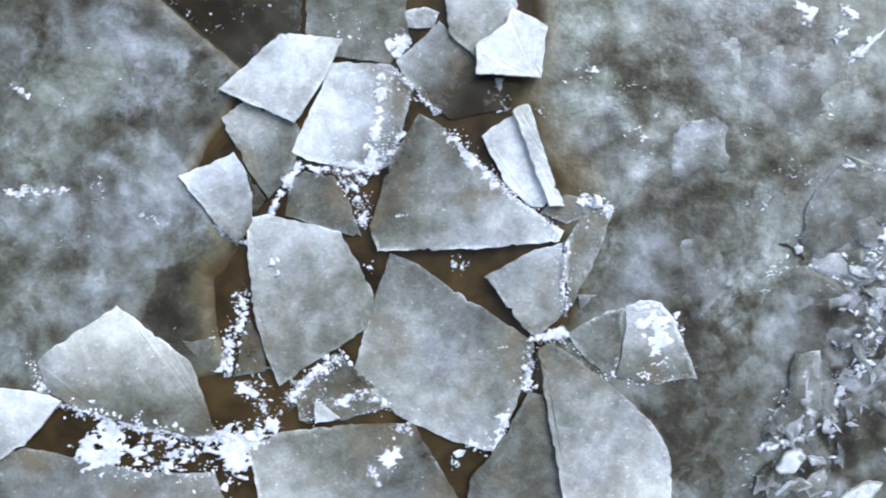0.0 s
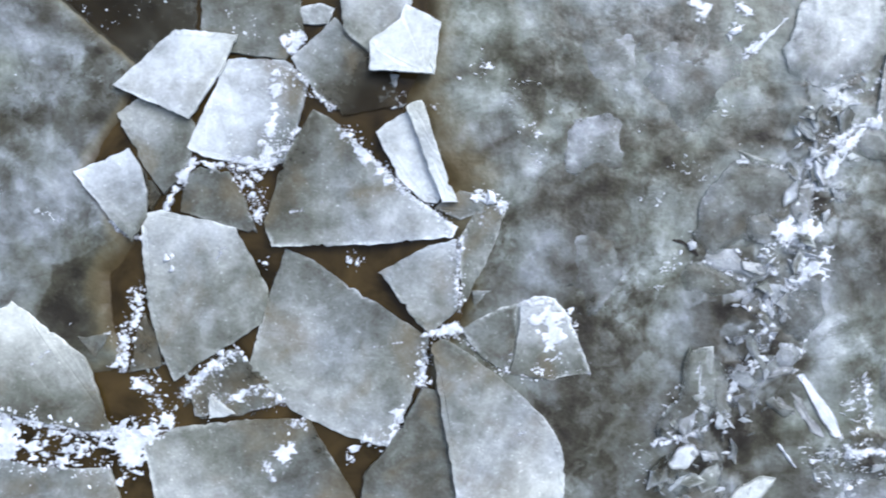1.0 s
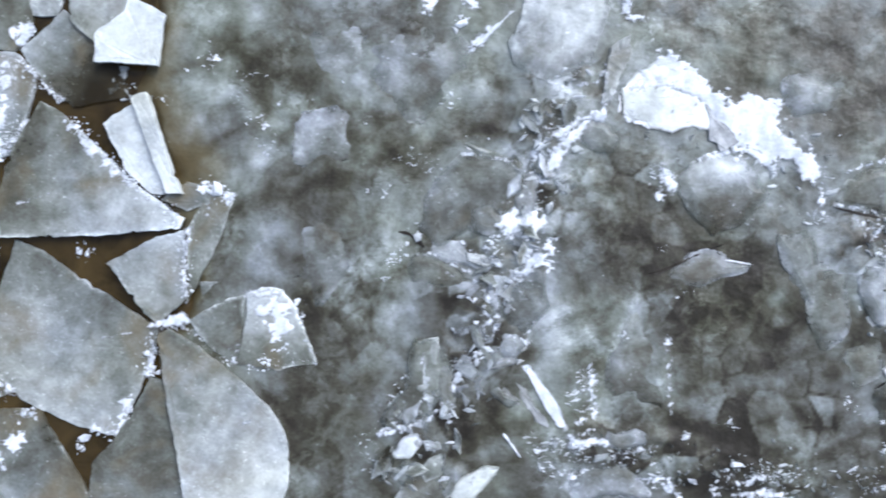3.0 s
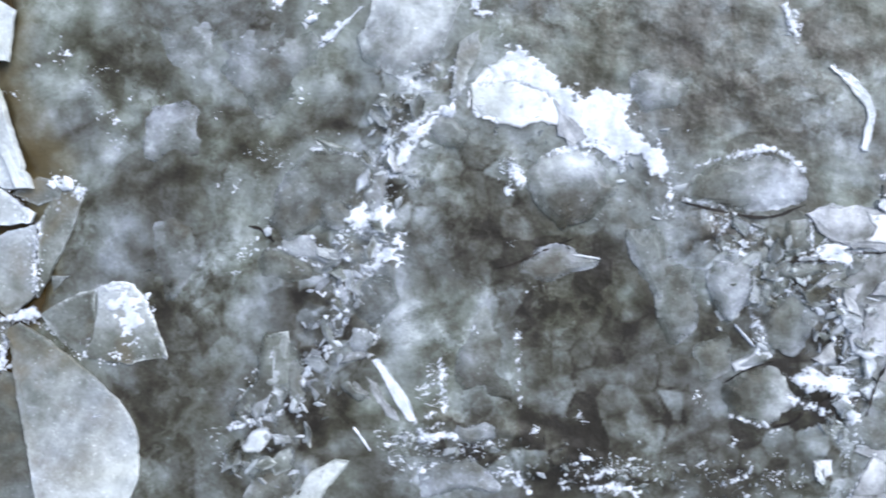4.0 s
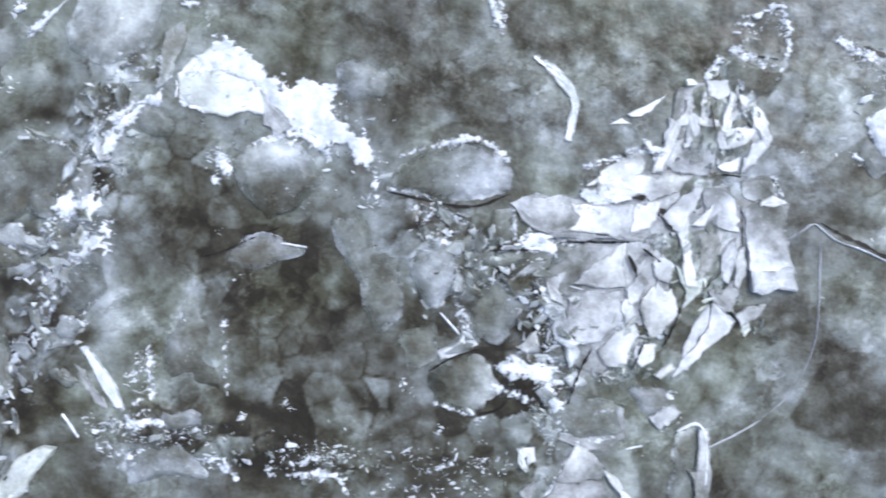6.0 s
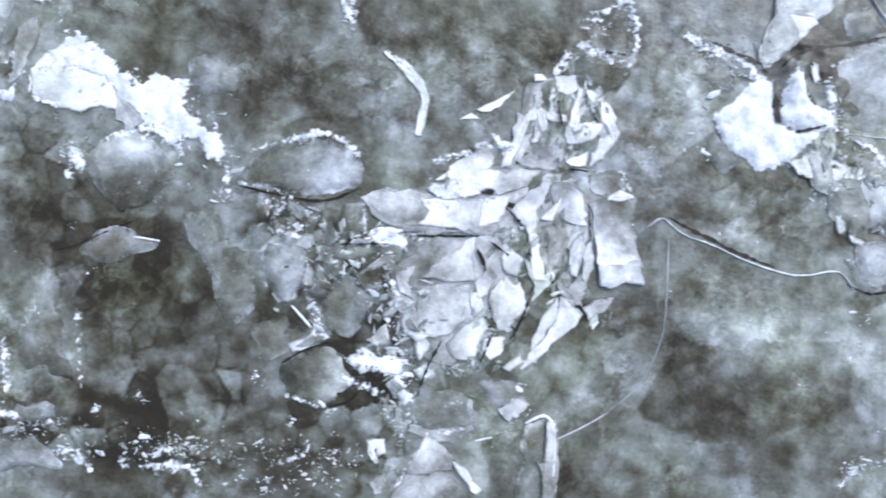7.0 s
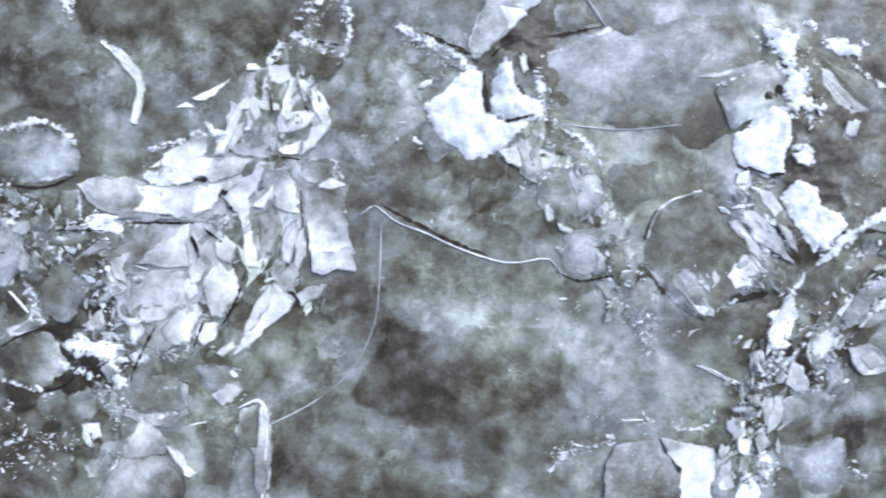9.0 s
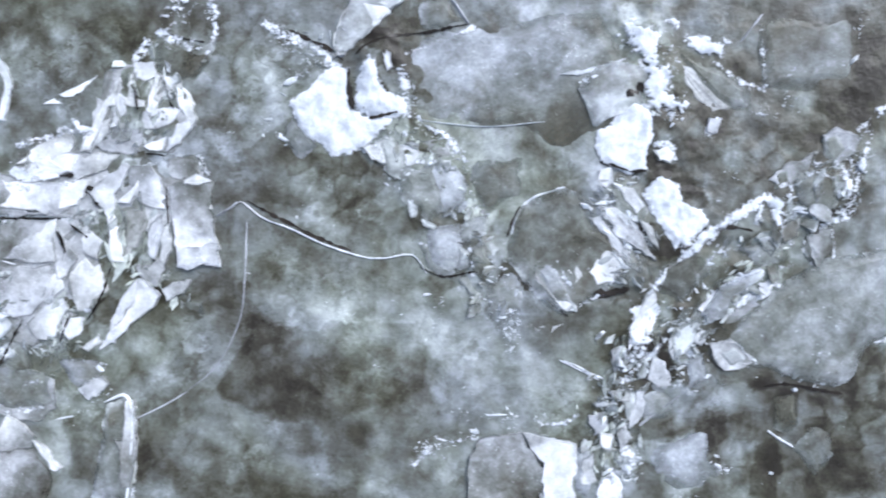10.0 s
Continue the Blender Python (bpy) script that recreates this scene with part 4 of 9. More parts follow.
def splinters(path, half, count, sizes, seed, narrow=(0.15, 0.5), aim=None, lean=14.0, base=None):
    """Countless small flakes of broken ice along a ridge, joined."""
    rng = random.Random(seed)
    lengths = [math.dist(a, b) for a, b in zip(path, path[1:])]
    verts, faces = [], []
    for _ in range(count):
        s, i = rng.random() * sum(lengths), 0
        while i < len(lengths) - 1 and s > lengths[i]:
            s -= lengths[i]
            i += 1
        a, b = Vector(path[i]), Vector(path[i + 1])
        way = (b - a).normalized()
        p = a.lerp(b, s / lengths[i]) + Vector((-way.y, way.x)) * rng.gauss(0, 0.5) * half
        size, thin, n = rng.uniform(*sizes) * math.exp(rng.gauss(0, 0.3)), rng.uniform(*narrow), rng.choice((3, 4, 4, 5))
        turn = rng.uniform(0, 360) if aim is None else aim + rng.gauss(0, 25)
        z = max(top_at(p.x, p.y) if base is None else base, WATER_LEVEL) + 0.002 + rng.uniform(0, 0.008)
        m = pose(p.x, p.y, z, rng.gauss(0, lean), rng.gauss(0, lean), turn)
        ring = [(size * 0.5 * math.cos(math.tau * (k + rng.uniform(-0.3, 0.3)) / n), thin * size * 0.5 * math.sin(math.tau * (k + rng.uniform(-0.3, 0.3)) / n)) for k in range(n)]
        first = len(verts)
        for h, k in ((-0.012, 0.9), (0.0, 1.0), (0.002, 0.75)):
            verts += [tuple(m @ Vector((k * x, k * y, h))) for x, y in ring]
        for lo in (0, n):
            faces += [(first + lo + k, first + lo + (k + 1) % n, first + lo + n + (k + 1) % n, first + lo + n + k) for k in range(n)]
        faces.append(tuple(first + 2 * n + k for k in range(n)))
    me = bpy.data.meshes.new("ice_splinters")
    me.from_pydata(verts, [], faces)
    me.materials.append(FLAKES)
    tagged(new("ice_splinters", me), "pale grey and white splinters of crushed ice", "ice splinters", kind="stuff")


def rubble(path, half, count, tones, sizes, seed, lean=18.0, aim=None, base=None, narrow=(0.6, 1.0)):
    """Shards frozen into a pressure ridge along a line, each one a thing of its own."""
    rng = random.Random(seed)
    lengths = [math.dist(a, b) for a, b in zip(path, path[1:])]
    for _ in range(count):
        s, i = rng.random() * sum(lengths), 0
        while i < len(lengths) - 1 and s > lengths[i]:
            s -= lengths[i]
            i += 1
        a, b = Vector(path[i]), Vector(path[i + 1])
        way = (b - a).normalized()
        p = a.lerp(b, s / lengths[i]) + Vector((-way.y, way.x)) * rng.uniform(-1, 1) * half
        k = rng.uniform(*sizes)
        turn = rng.uniform(0, 360) if aim is None else aim + rng.gauss(0, 25)
        z = (top_at(p.x, p.y) if base is None else base) + 0.006
        ob = new("ice_shard", SHARDS[rng.randrange(len(SHARDS))])
        ob.matrix_world = pose(p.x, p.y, max(z, WATER_LEVEL + 0.004) + 0.010 * k, rng.gauss(0, lean), rng.gauss(0, lean), turn) @ Matrix.Diagonal((k, k * rng.uniform(*narrow), 1, 1))
        tone = rng.uniform(*tones)
        ob.color = (tone, 0.5 + rng.uniform(-0.25, 0.25), 0.5 + rng.uniform(-0.25, 0.25), 0.35)
        kind = "white frosted" if tone > 0.6 else "pale grey" if tone > 0.42 else "dull grey clear"
        tagged(ob, kind + " shard of broken ice frozen into the rubble", "ice shard", "ice rubble")


# ---- the broken plates in the pool ----
olive = plate('ice_plate', 'large cloudy grey ice plate floating in brown water', [(-0.739, 1.565), (-0.447, 1.719), (-0.227, 1.596), (-0.196, 1.167), (-0.294, 1.007), (-0.533, 1.031), (-0.753, 1.093)], 0.33, layer=0, group='broken plates in the pool', frost=0.08)
skin = plate('ice_plate', 'large dark clear skin of thin new ice over brown water', [(-1.689, 1.534), (-1.183, 1.718), (-0.785, 1.58), (-0.775, 1.16), (-0.907, 1.148), (-1.106, 0.976), (-1.489, 1.288)], 0.03, layer=0, group='broken plates in the pool', frost=0.04, lift=-0.012, thick=0.012, vary=0.5)
plate('ice_plate', 'pale frosted ice plate lying over a greyer plate', [(-1.214, 0.86), (-0.877, 1.161), (-0.543, 1.128), (-0.64, 0.913), (-0.807, 0.676)], 0.69, layer=1, group='broken plates in the pool')
seamed = plate('ice_plate', 'large pale frosted ice plate floating in brown water', [(-0.606, 1.013), (-0.3, 1.007), (-0.162, 0.891), (-0.226, 0.661), (-0.293, 0.455), (-0.385, 0.416), (-0.569, 0.446), (-0.707, 0.467), (-0.829, 0.522), (-0.738, 0.722)], 0.57, layer=0, tone_slope=(-0.5, 0.2), group='broken plates in the pool', thick=0.03)
plate('ice_plate', 'cloudy grey ice plate floating in brown water', [(-1.212, 0.712), (-1.084, 0.798), (-0.83, 0.722), (-0.753, 0.614), (-0.86, 0.369), (-0.952, 0.271), (-1.083, 0.461)], 0.42, layer=0, tone_slope=(-0.4, 0.3), group='broken plates in the pool')
plate('ice_plate', 'light grey ice plate leaning on its neighbours', [(-1.432, 0.393), (-1.134, 0.52), (-1.086, 0.457), (-1.034, 0.275), (-1.031, 0.147), (-1.109, 0.011), (-1.216, 0.123)], 0.55, layer=1, tone_slope=(-0.3, 0.6), group='broken plates in the pool')
plate('ice_plate', 'dark clear ice plate floating in brown water', [(-0.86, 0.179), (-0.829, 0.369), (-0.753, 0.421), (-0.599, 0.4), (-0.532, 0.293), (-0.446, 0.063), (-0.691, 0.124)], 0.3, layer=0, group='broken plates in the pool')
triangle = plate('ice_plate', 'large cloudy grey triangular ice plate on top of the stack', [(-0.133, 0.728), (-0.018, 0.667), (0.18, 0.473), (0.362, 0.291), (0.644, 0.094), (0.62, 0.039), (0.165, -0.001), (-0.357, -0.016), (-0.396, 0.123), (-0.291, 0.457)], 0.44, layer=1, tone_slope=(0.3, -0.3), group='broken plates in the pool', frost=0.4, edge=2, dusted=True)
plate('ice_plate', 'large light grey blade-shaped ice plate among the stack', [(-1.061, 0.168), (-0.958, 0.184), (-0.685, 0.129), (-0.554, 0.087), (-0.442, -0.119), (-0.375, -0.256), (-0.411, -0.423), (-0.593, -0.544), (-0.745, -0.635), (-0.881, -0.748), (-0.972, -0.544), (-1.033, -0.302), (-1.058, -0.029)], 0.5, layer=1, tone_slope=(-0.2, 0.3), group='broken plates in the pool', frost=0.2, dusted=True)
four_sided = plate('ice_plate', 'large cloudy grey four-sided ice plate in the middle of the stack', [(-0.293, -0.022), (-0.155, -0.074), (0.136, -0.273), (0.488, -0.503), (0.467, -0.64), (0.366, -0.9), (0.29, -1.109), (0.045, -1.038), (-0.261, -0.901), (-0.491, -0.672), (-0.415, -0.365)], 0.455, layer=0, tone_slope=(-0.1, -0.1), group='broken plates in the pool', thick=0.026, frost=0.22, dusted=True)
propped = plate('ice_plate', 'light grey ice plate propped on a strip', [(0.22, -0.149), (0.468, -0.013), (0.641, 0.033), (0.651, -0.179), (0.642, -0.346), (0.499, -0.483), (0.423, -0.422)], 0.5, layer=1, tone_slope=(0, 0.4), group='broken plates in the pool')
strip = plate('ice_plate', 'cloudy grey ice plate floating in brown water', [(0.663, 0.049), (0.779, 0.248), (0.908, 0.193), (0.846, 0.003), (0.764, -0.156), (0.651, -0.371)], 0.38, layer=0, group='broken plates in the pool', frost=0.4, edge=5, dusted=True)
plate('ice_plate', 'cloudy grey ice plate floating in brown water', [(0.663, -0.463), (0.84, -0.352), (0.972, -0.315), (0.963, -0.487), (0.911, -0.692), (0.779, -0.609)], 0.34, layer=0, group='broken plates in the pool', frost=0.4, edge=3, dusted=True)
dusted = plate('ice_plate', 'light grey ice plate dusted with frost', [(0.984, -0.309), (1.061, -0.276), (1.177, -0.288), (1.254, -0.395), (1.367, -0.692), (1.147, -0.732), (0.929, -0.698), (0.969, -0.487)], 0.52, layer=0, tone_slope=(0, 1.2), group='broken plates in the pool', frost=0.55, edge=3, dusted=True)
plate('ice_plate', 'large light grey long ice plate with a worn edge', [(0.499, -0.528), (0.575, -0.507), (0.742, -0.604), (0.924, -0.755), (1.106, -0.922), (1.197, -1.058), (1.227, -1.21), (1.212, -1.361), (1.106, -1.574), (0.909, -1.816), (0.687, -1.65), (0.621, -1.241), (0.56, -0.907)], 0.56, layer=1, tone_slope=(0.1, -0.15), group='broken plates in the pool', frost=0.12, dusted=True)
plate('ice_plate', 'large cloudy grey ice plate floating in brown water', [(0.458, -0.763), (0.541, -0.793), (0.633, -1.283), (0.657, -1.497), (0.443, -1.665), (0.112, -1.528), (0.137, -1.252), (0.351, -0.977)], 0.32, layer=0, group='broken plates in the pool', frost=0.1)
snowy = plate('ice_plate', 'large cloudy grey ice plate dusted with snow', [(-1.063, -1.076), (-0.904, -0.996), (-0.506, -0.953), (-0.163, -0.947), (-0.071, -1.1), (0.082, -1.359), (0.198, -1.68), (-0.291, -1.895), (-0.934, -1.666)], 0.41, layer=0, tone_slope=(-0.2, -0.2), group='broken plates in the pool', frost=0.25, dusted=True)
five_sided = plate('ice_plate', 'large light grey five-sided ice plate with snow along one edge', [(-2.19, -0.612), (-2.099, -0.526), (-1.768, -0.308), (-1.486, -0.519), (-1.364, -0.611), (-1.232, -0.996), (-1.363, -1.009), (-1.731, -0.936), (-2.006, -0.844), (-2.144, -0.764)], 0.46, layer=0, tone_slope=(0, 0.9), group='broken plates in the pool', frost=0.15, dusted=True)
plate('ice_plate', 'pale frosted ice plate floating in brown water', [(-2.776, -0.849), (-2.564, -0.728), (-2.382, -0.749), (-2.2, -0.773), (-2.058, -0.824), (-2.139, -0.924), (-2.26, -1.061), (-2.382, -1.137), (-2.715, -1.213)], 0.66, layer=1, tone_slope=(0, 0.8), group='broken plates in the pool')
plate('ice_plate', 'large cloudy grey ice plate floating in brown water', [(-2.801, -1.285), (-2.281, -1.077), (-1.945, -1.15), (-1.638, -1.217), (-1.241, -1.217), (-1.194, -1.351), (-1.148, -1.59), (-1.637, -1.804), (-2.219, -1.713), (-2.678, -1.591)], 0.38, layer=0, group='broken plates in the pool', frost=0.15)
plate('ice_plate', 'dark clear ice plate floating in brown water', [(-0.263, 1.013), (-0.14, 1.121), (-0.024, 1.234), (0.043, 1.167), (0.172, 1.044), (0.289, 0.922), (0.319, 0.768), (0.044, 0.692), (-0.048, 0.747), (-0.202, 0.921)], 0.26, layer=0, tone_slope=(-1.0, 0.6), group='broken plates in the pool', frost=0.2)
plate('ice_plate', 'light grey ice plate floating in brown water', [(-0.018, 1.551), (0.164, 1.673), (0.355, 1.582), (0.398, 1.314), (0.331, 1.202), (0.174, 1.032), (0.028, 1.156)], 0.60, layer=1, tone_slope=(0.3, 0.5), group='broken plates in the pool')
plate('ice_plate', 'pale frosted ice plate lying over two others', [(0.172, 1.085), (0.328, 1.206), (0.361, 1.29), (0.554, 1.191), (0.53, 1.025), (0.518, 0.911), (0.169, 0.935)], 0.74, layer=2, group='broken plates in the pool')
plate('ice_plate', 'pale frosted ice plate floating in brown water', [(0.204, 0.609), (0.256, 0.655), (0.377, 0.725), (0.483, 0.573), (0.59, 0.291), (0.535, 0.221), (0.468, 0.227), (0.317, 0.367)], 0.68, layer=1, group='broken plates in the pool')
plate('ice_plate', 'white frosted sliver of ice standing on edge', [(0.368, 0.739), (0.449, 0.775), (0.509, 0.604), (0.644, 0.225), (0.56, 0.225), (0.479, 0.453)], 0.72, layer=2, group='broken plates in the pool', thick=0.05)
plate('ice_plate', 'small cloudy grey ice plate floating in brown water', [(0.519, 0.193), (0.656, 0.294), (0.8, 0.279), (0.779, 0.171), (0.657, 0.131)], 0.36, layer=0, group='broken plates in the pool')
plate('ice_plate', 'small light grey ice plate floating in brown water', [(-0.217, 1.283), (-0.11, 1.32), (-0.024, 1.289), (-0.055, 1.197), (-0.196, 1.197)], 0.55, layer=0, group='broken plates in the pool', frost=0.4)
plate('ice_plate', 'small dark clear ice plate floating in brown water', [(-1.143, -0.696), (-1.104, -0.488), (-1.058, -0.372), (-0.99, -0.488), (-0.96, -0.657)], 0.25, layer=0, group='broken plates in the pool')
plate('ice_plate', 'dark clear ice plate floating in brown water', [(-0.813, -0.794), (-0.69, -0.647), (-0.592, -0.565), (-0.445, -0.672), (-0.292, -0.855), (-0.567, -0.935), (-0.782, -0.935)], 0.26, layer=0, group='broken plates in the pool', frost=0.3, edge=4, dusted=True)
plate('ice_plate', 'small pale frosted splinter of ice', [(-0.696, -0.811), (-0.556, -0.914), (-0.696, -0.945)], 0.66, layer=1, group='broken plates in the pool')
plate('ice_plate', 'small dark clear ice plate floating in brown water', [(-1.41, -0.498), (-1.242, -0.488), (-1.315, -0.617)], 0.28, layer=0, group='broken plates in the pool')
plate('ice_plate', 'small cloudy grey ice plate floating in brown water', [(0.724, -0.248), (0.828, -0.242), (0.736, -0.34)], 0.36, layer=0, group='broken plates in the pool')
plate('ice_plate', 'small light grey ice plate floating in brown water', [(0.273, 0.928), (0.328, 0.928), (0.301, 0.848)], 0.45, layer=0, group='broken plates in the pool')
plate('ice_plate', 'small dark clear ice plate floating in brown water', [(-1.105, 0.476), (-0.967, 0.271), (-1.022, 0.17), (-1.059, 0.277)], 0.16, layer=0, group='broken plates in the pool', frost=0.05)

# ---- snow and crumbs on and between the plates ----
snow('snow_patch', 'crusted white snow piled between broken ice plates', 0.0, path=[(-0.928, 0.197), (-0.873, 0.322), (-0.781, 0.436), (-0.573, 0.43)], half=0.0276, height=0.03)
snow('snow_patch', 'crusted white snow piled between broken ice plates', 0.0, path=[(-0.573, 0.436), (-0.445, 0.375)], half=0.0184, height=0.02)
crumbs('snow_crumbs', 'loose white snow crumbs scattered on the ice', [(-0.57, 0.37), (-0.447, 0.309), (-0.447, 0.125)], 0.043, 156, 0.009, base=-0.015, drawn=0.0)
snow('snow_patch', 'crusted white snow piled between broken ice plates', 0.0, path=[(-0.421, 0.546), (-0.384, 0.442), (-0.292, 0.521), (-0.225, 0.628)], half=0.0123, height=0.02, fray=1.2)
snow('snow_cap', 'crusted white snow piled between broken ice plates', -0.005, path=[(-0.35, 0.93), (-0.365, 0.645), (-0.4, 0.461)], half=0.024, height=0.008, fray=1.8, parent=seamed)
snow('snow_cap', 'thin feathery frost on an ice plate', -0.0, path=[(-0.225, 0.644), (-0.292, 0.476), (-0.415, 0.436), (-0.567, 0.46)], half=0.0215, height=0.006, fray=1.6, parent=seamed)
crumbs('snow_crumbs', 'loose white snow crumbs scattered on the ice', [(-0.262, 0.613), (-0.384, 0.461)], 0.061, 156, 0.0064, base=-0.002, drawn=0.0)
snow('snow_patch', 'crusted white snow piled between broken ice plates', -0.02, outline=[(-1.981, -1.089), (-1.858, -0.935), (-1.643, -0.981), (-1.658, -1.104), (-1.75, -1.18), (-1.919, -1.15)], height=0.03, fray=2.4)
snow('snow_patch', 'crusted white snow piled between broken ice plates', -0.02, outline=[(-1.588, -1.005), (-1.459, -1.027), (-1.382, -1.103), (-1.428, -1.18), (-1.505, -1.165), (-1.536, -1.073)], height=0.03, fray=2.2)
snow('snow_patch', 'crusted white snow piled between broken ice plates', -0.02, outline=[(-1.351, -1.103), (-1.121, -0.996), (-0.907, -0.956), (-1.045, -1.088), (-1.06, -1.241), (-1.198, -1.211), (-1.244, -1.14)], height=0.03, fray=2.2)
crumbs('snow_crumbs', 'loose white snow crumbs scattered on the ice', [(-2.065, -0.855), (-1.79, -0.901), (-1.484, -1.007), (-1.178, -1.038), (-0.995, -0.977)], 0.08, 416, 0.0116, base=-0.005, drawn=0.0)
crumbs('snow_crumbs', 'loose white snow crumbs scattered on the ice', [(-1.973, -1.099), (-1.697, -1.191), (-1.392, -1.16), (-1.086, -1.252)], 0.086, 156, 0.0129, base=-0.005, drawn=0.0)
crumbs('snow_crumbs', 'loose white snow crumbs scattered on the ice', [(-1.119, -0.243), (-1.082, -0.396), (-1.165, -0.519), (-1.149, -0.672)], 0.043, 156, 0.0129, base=-0.01, drawn=0.0)
crumbs('snow_crumbs', 'loose white snow crumbs scattered on the ice', [(-1.091, -0.612), (-1.06, -0.796), (-0.907, -0.919)], 0.104, 88, 0.009, base=-0.02, drawn=0.0)
crumbs('snow_crumbs', 'loose white snow crumbs scattered on the ice', [(-0.841, -0.807), (-0.688, -0.67), (-0.536, -0.572)], 0.037, 260, 0.0103, base=-0, drawn=0.0)
crumbs('snow_crumbs', 'loose white snow crumbs scattered on the ice', [(-0.749, -0.899), (-0.566, -0.792), (-0.291, -0.837)], 0.067, 156, 0.0077, base=0, drawn=0.0)
snow('snow_patch', 'crusted white snow piled between broken ice plates', 0.01, path=[(0.464, -0.485), (0.562, -0.46), (0.653, -0.454)], half=0.0306, height=0.03)
crumbs('snow_crumbs', 'loose white snow crumbs scattered on the ice', [(0.487, -0.608), (0.441, -0.761), (0.472, -0.516), (0.655, -0.486)], 0.031, 182, 0.0077, base=0, drawn=0.0)
crumbs('snow_crumbs', 'loose white snow crumbs scattered on the ice', [(0.655, -0.501), (0.808, -0.623), (0.899, -0.693)], 0.015, 117, 0.0064, base=0, drawn=0.0)
snow('snow_patch', 'crusted white snow piled between broken ice plates', -0.015, path=[(-2.224, -0.612), (-2.169, -0.689), (-2.162, -0.759)], half=0.0276, height=0.03)
crumbs('snow_rim', 'white frost crumbs', [(-2.23, -0.549), (-2.184, -0.762), (-2.093, -0.83), (-1.879, -0.884), (-1.634, -0.939), (-1.237, -1.012)], 0.028, 338, 0.0103, base=0, parent=five_sided, drawn=0.0)
snow('snow_cap', 'white snow patch on a grey ice plate', -0.01, outline=[(-0.39, -1.1), (-0.261, -1.054), (-0.225, -1.115), (-0.292, -1.192), (-0.384, -1.176)], height=0.012, fray=1.1, parent=snowy)
snow('snow_cap', 'white snow patch on a grey ice plate', -0.01, path=[(-0.399, -1.192), (-0.347, -1.268)], half=0.0153, height=0.01, parent=snowy)
crumbs('snow_rim', 'white frost crumbs', [(-0.292, -0.993), (-0.17, -0.977)], 0.037, 52, 0.0129, base=-0.01, parent=snowy, drawn=0.0)
crumbs('frost', 'white frost crumbs', [(0.121, -1.054), (0.29, -1.053), (0.32, -0.9)], 0.043, 117, 0.0116, base=-0.01, parent=four_sided, flat=0.3, drawn=0.0)
snow('snow_cap', 'thin feathery frost on an ice plate', 0.0, outline=[(1.067, -0.409), (1.189, -0.394), (1.235, -0.485), (1.189, -0.608), (1.113, -0.592)], height=0.002, fray=2.6, parent=dusted)
snow('snow_cap', 'thin feathery frost on an ice plate', 0.0, path=[(0.991, -0.318), (1.159, -0.302)], half=0.0153, height=0.004, fray=1.0, parent=dusted)
crumbs('frost', 'white frost crumbs', [(0.994, -0.695), (1.208, -0.695), (1.315, -0.67)], 0.018, 78, 0.0077, base=-0.01, parent=dusted, flat=0.3, drawn=0.0)
crumbs('snow_rim', 'white frost crumbs', [(0.716, 0.262), (0.838, 0.247), (0.899, 0.192)], 0.031, 156, 0.0116, base=0, parent=strip, drawn=0.0)
crumbs('snow_rim', 'white frost crumbs', [(0.651, 0.018), (0.645, -0.18), (0.651, -0.331)], 0.015, 156, 0.0077, base=0.02, parent=propped, drawn=0.0)
snow('snow_cap', 'thin feathery frost on an ice plate', 0.028, path=[(0.03, 0.602), (0.215, 0.417), (0.425, 0.222), (0.59, 0.095)], half=0.016, height=0.004, fray=2.4, parent=triangle)
crumbs('frost', 'white frost crumbs', [(0.013, 0.646), (0.195, 0.458), (0.408, 0.261), (0.605, 0.109)], 0.015, 286, 0.0077, base=0.022, parent=triangle, flat=0.3, drawn=0.0)
crumbs('snow_crumbs', 'loose white snow crumbs scattered on the ice', [(-0.294, 1.121), (-0.196, 1.136), (-0.263, 1.029)], 0.043, 104, 0.0103, base=-0.01, drawn=0.0)
snow('snow_patch', 'crusted white snow piled between broken ice plates', -0.005, path=[(-0.226, 0.935), (-0.14, 0.834), (-0.033, 0.737)], half=0.0092, height=0.02)
crumbs('snow_crumbs', 'loose white snow crumbs scattered on the ice', [(-0.263, 0.983), (-0.156, 0.799)], 0.037, 78, 0.0077, base=-0.01, drawn=0.0)
crumbs('snow_crumbs', 'loose white snow crumbs scattered on the ice', [(-1.456, -0.504), (-1.364, -0.513), (-1.242, -0.482)], 0.018, 88, 0.009, base=-0.01, drawn=0.0)
snow('snow_patch', 'crusted white snow piled between broken ice plates', -0.01, path=[(-1.206, 0.118), (-1.12, 0.047), (-1.058, 0.032)], half=0.0184, height=0.03)
snow('snow_patch', 'crusted white snow piled between broken ice plates', 0.0, path=[(-1.102, 0.124), (-1.056, 0.17)], half=0.0184, height=0.03)
crumbs('snow_crumbs', 'loose white snow crumbs scattered on the ice', [(-0.933, -0.065), (-0.891, -0.065)], 0.015, 13, 0.018, base=0.025, drawn=0.0)
crumbs('snow_crumbs', 'loose white snow crumbs scattered on the ice', [(-0.447, -0.09), (-0.386, -0.115)], 0.015, 15, 0.009, base=-0.02, drawn=0.0)
crumbs('snow_crumbs', 'loose white snow crumbs scattered on the ice', [(0.045, -1.164), (0.082, -1.164)], 0.018, 26, 0.0116, base=-0.02, drawn=0.0)
crumbs('snow_crumbs', 'loose white snow crumbs scattered on the ice', [(-0.293, 0.462), (-0.201, 0.584)], 0.018, 78, 0.0077, base=-0.01, drawn=0.0)
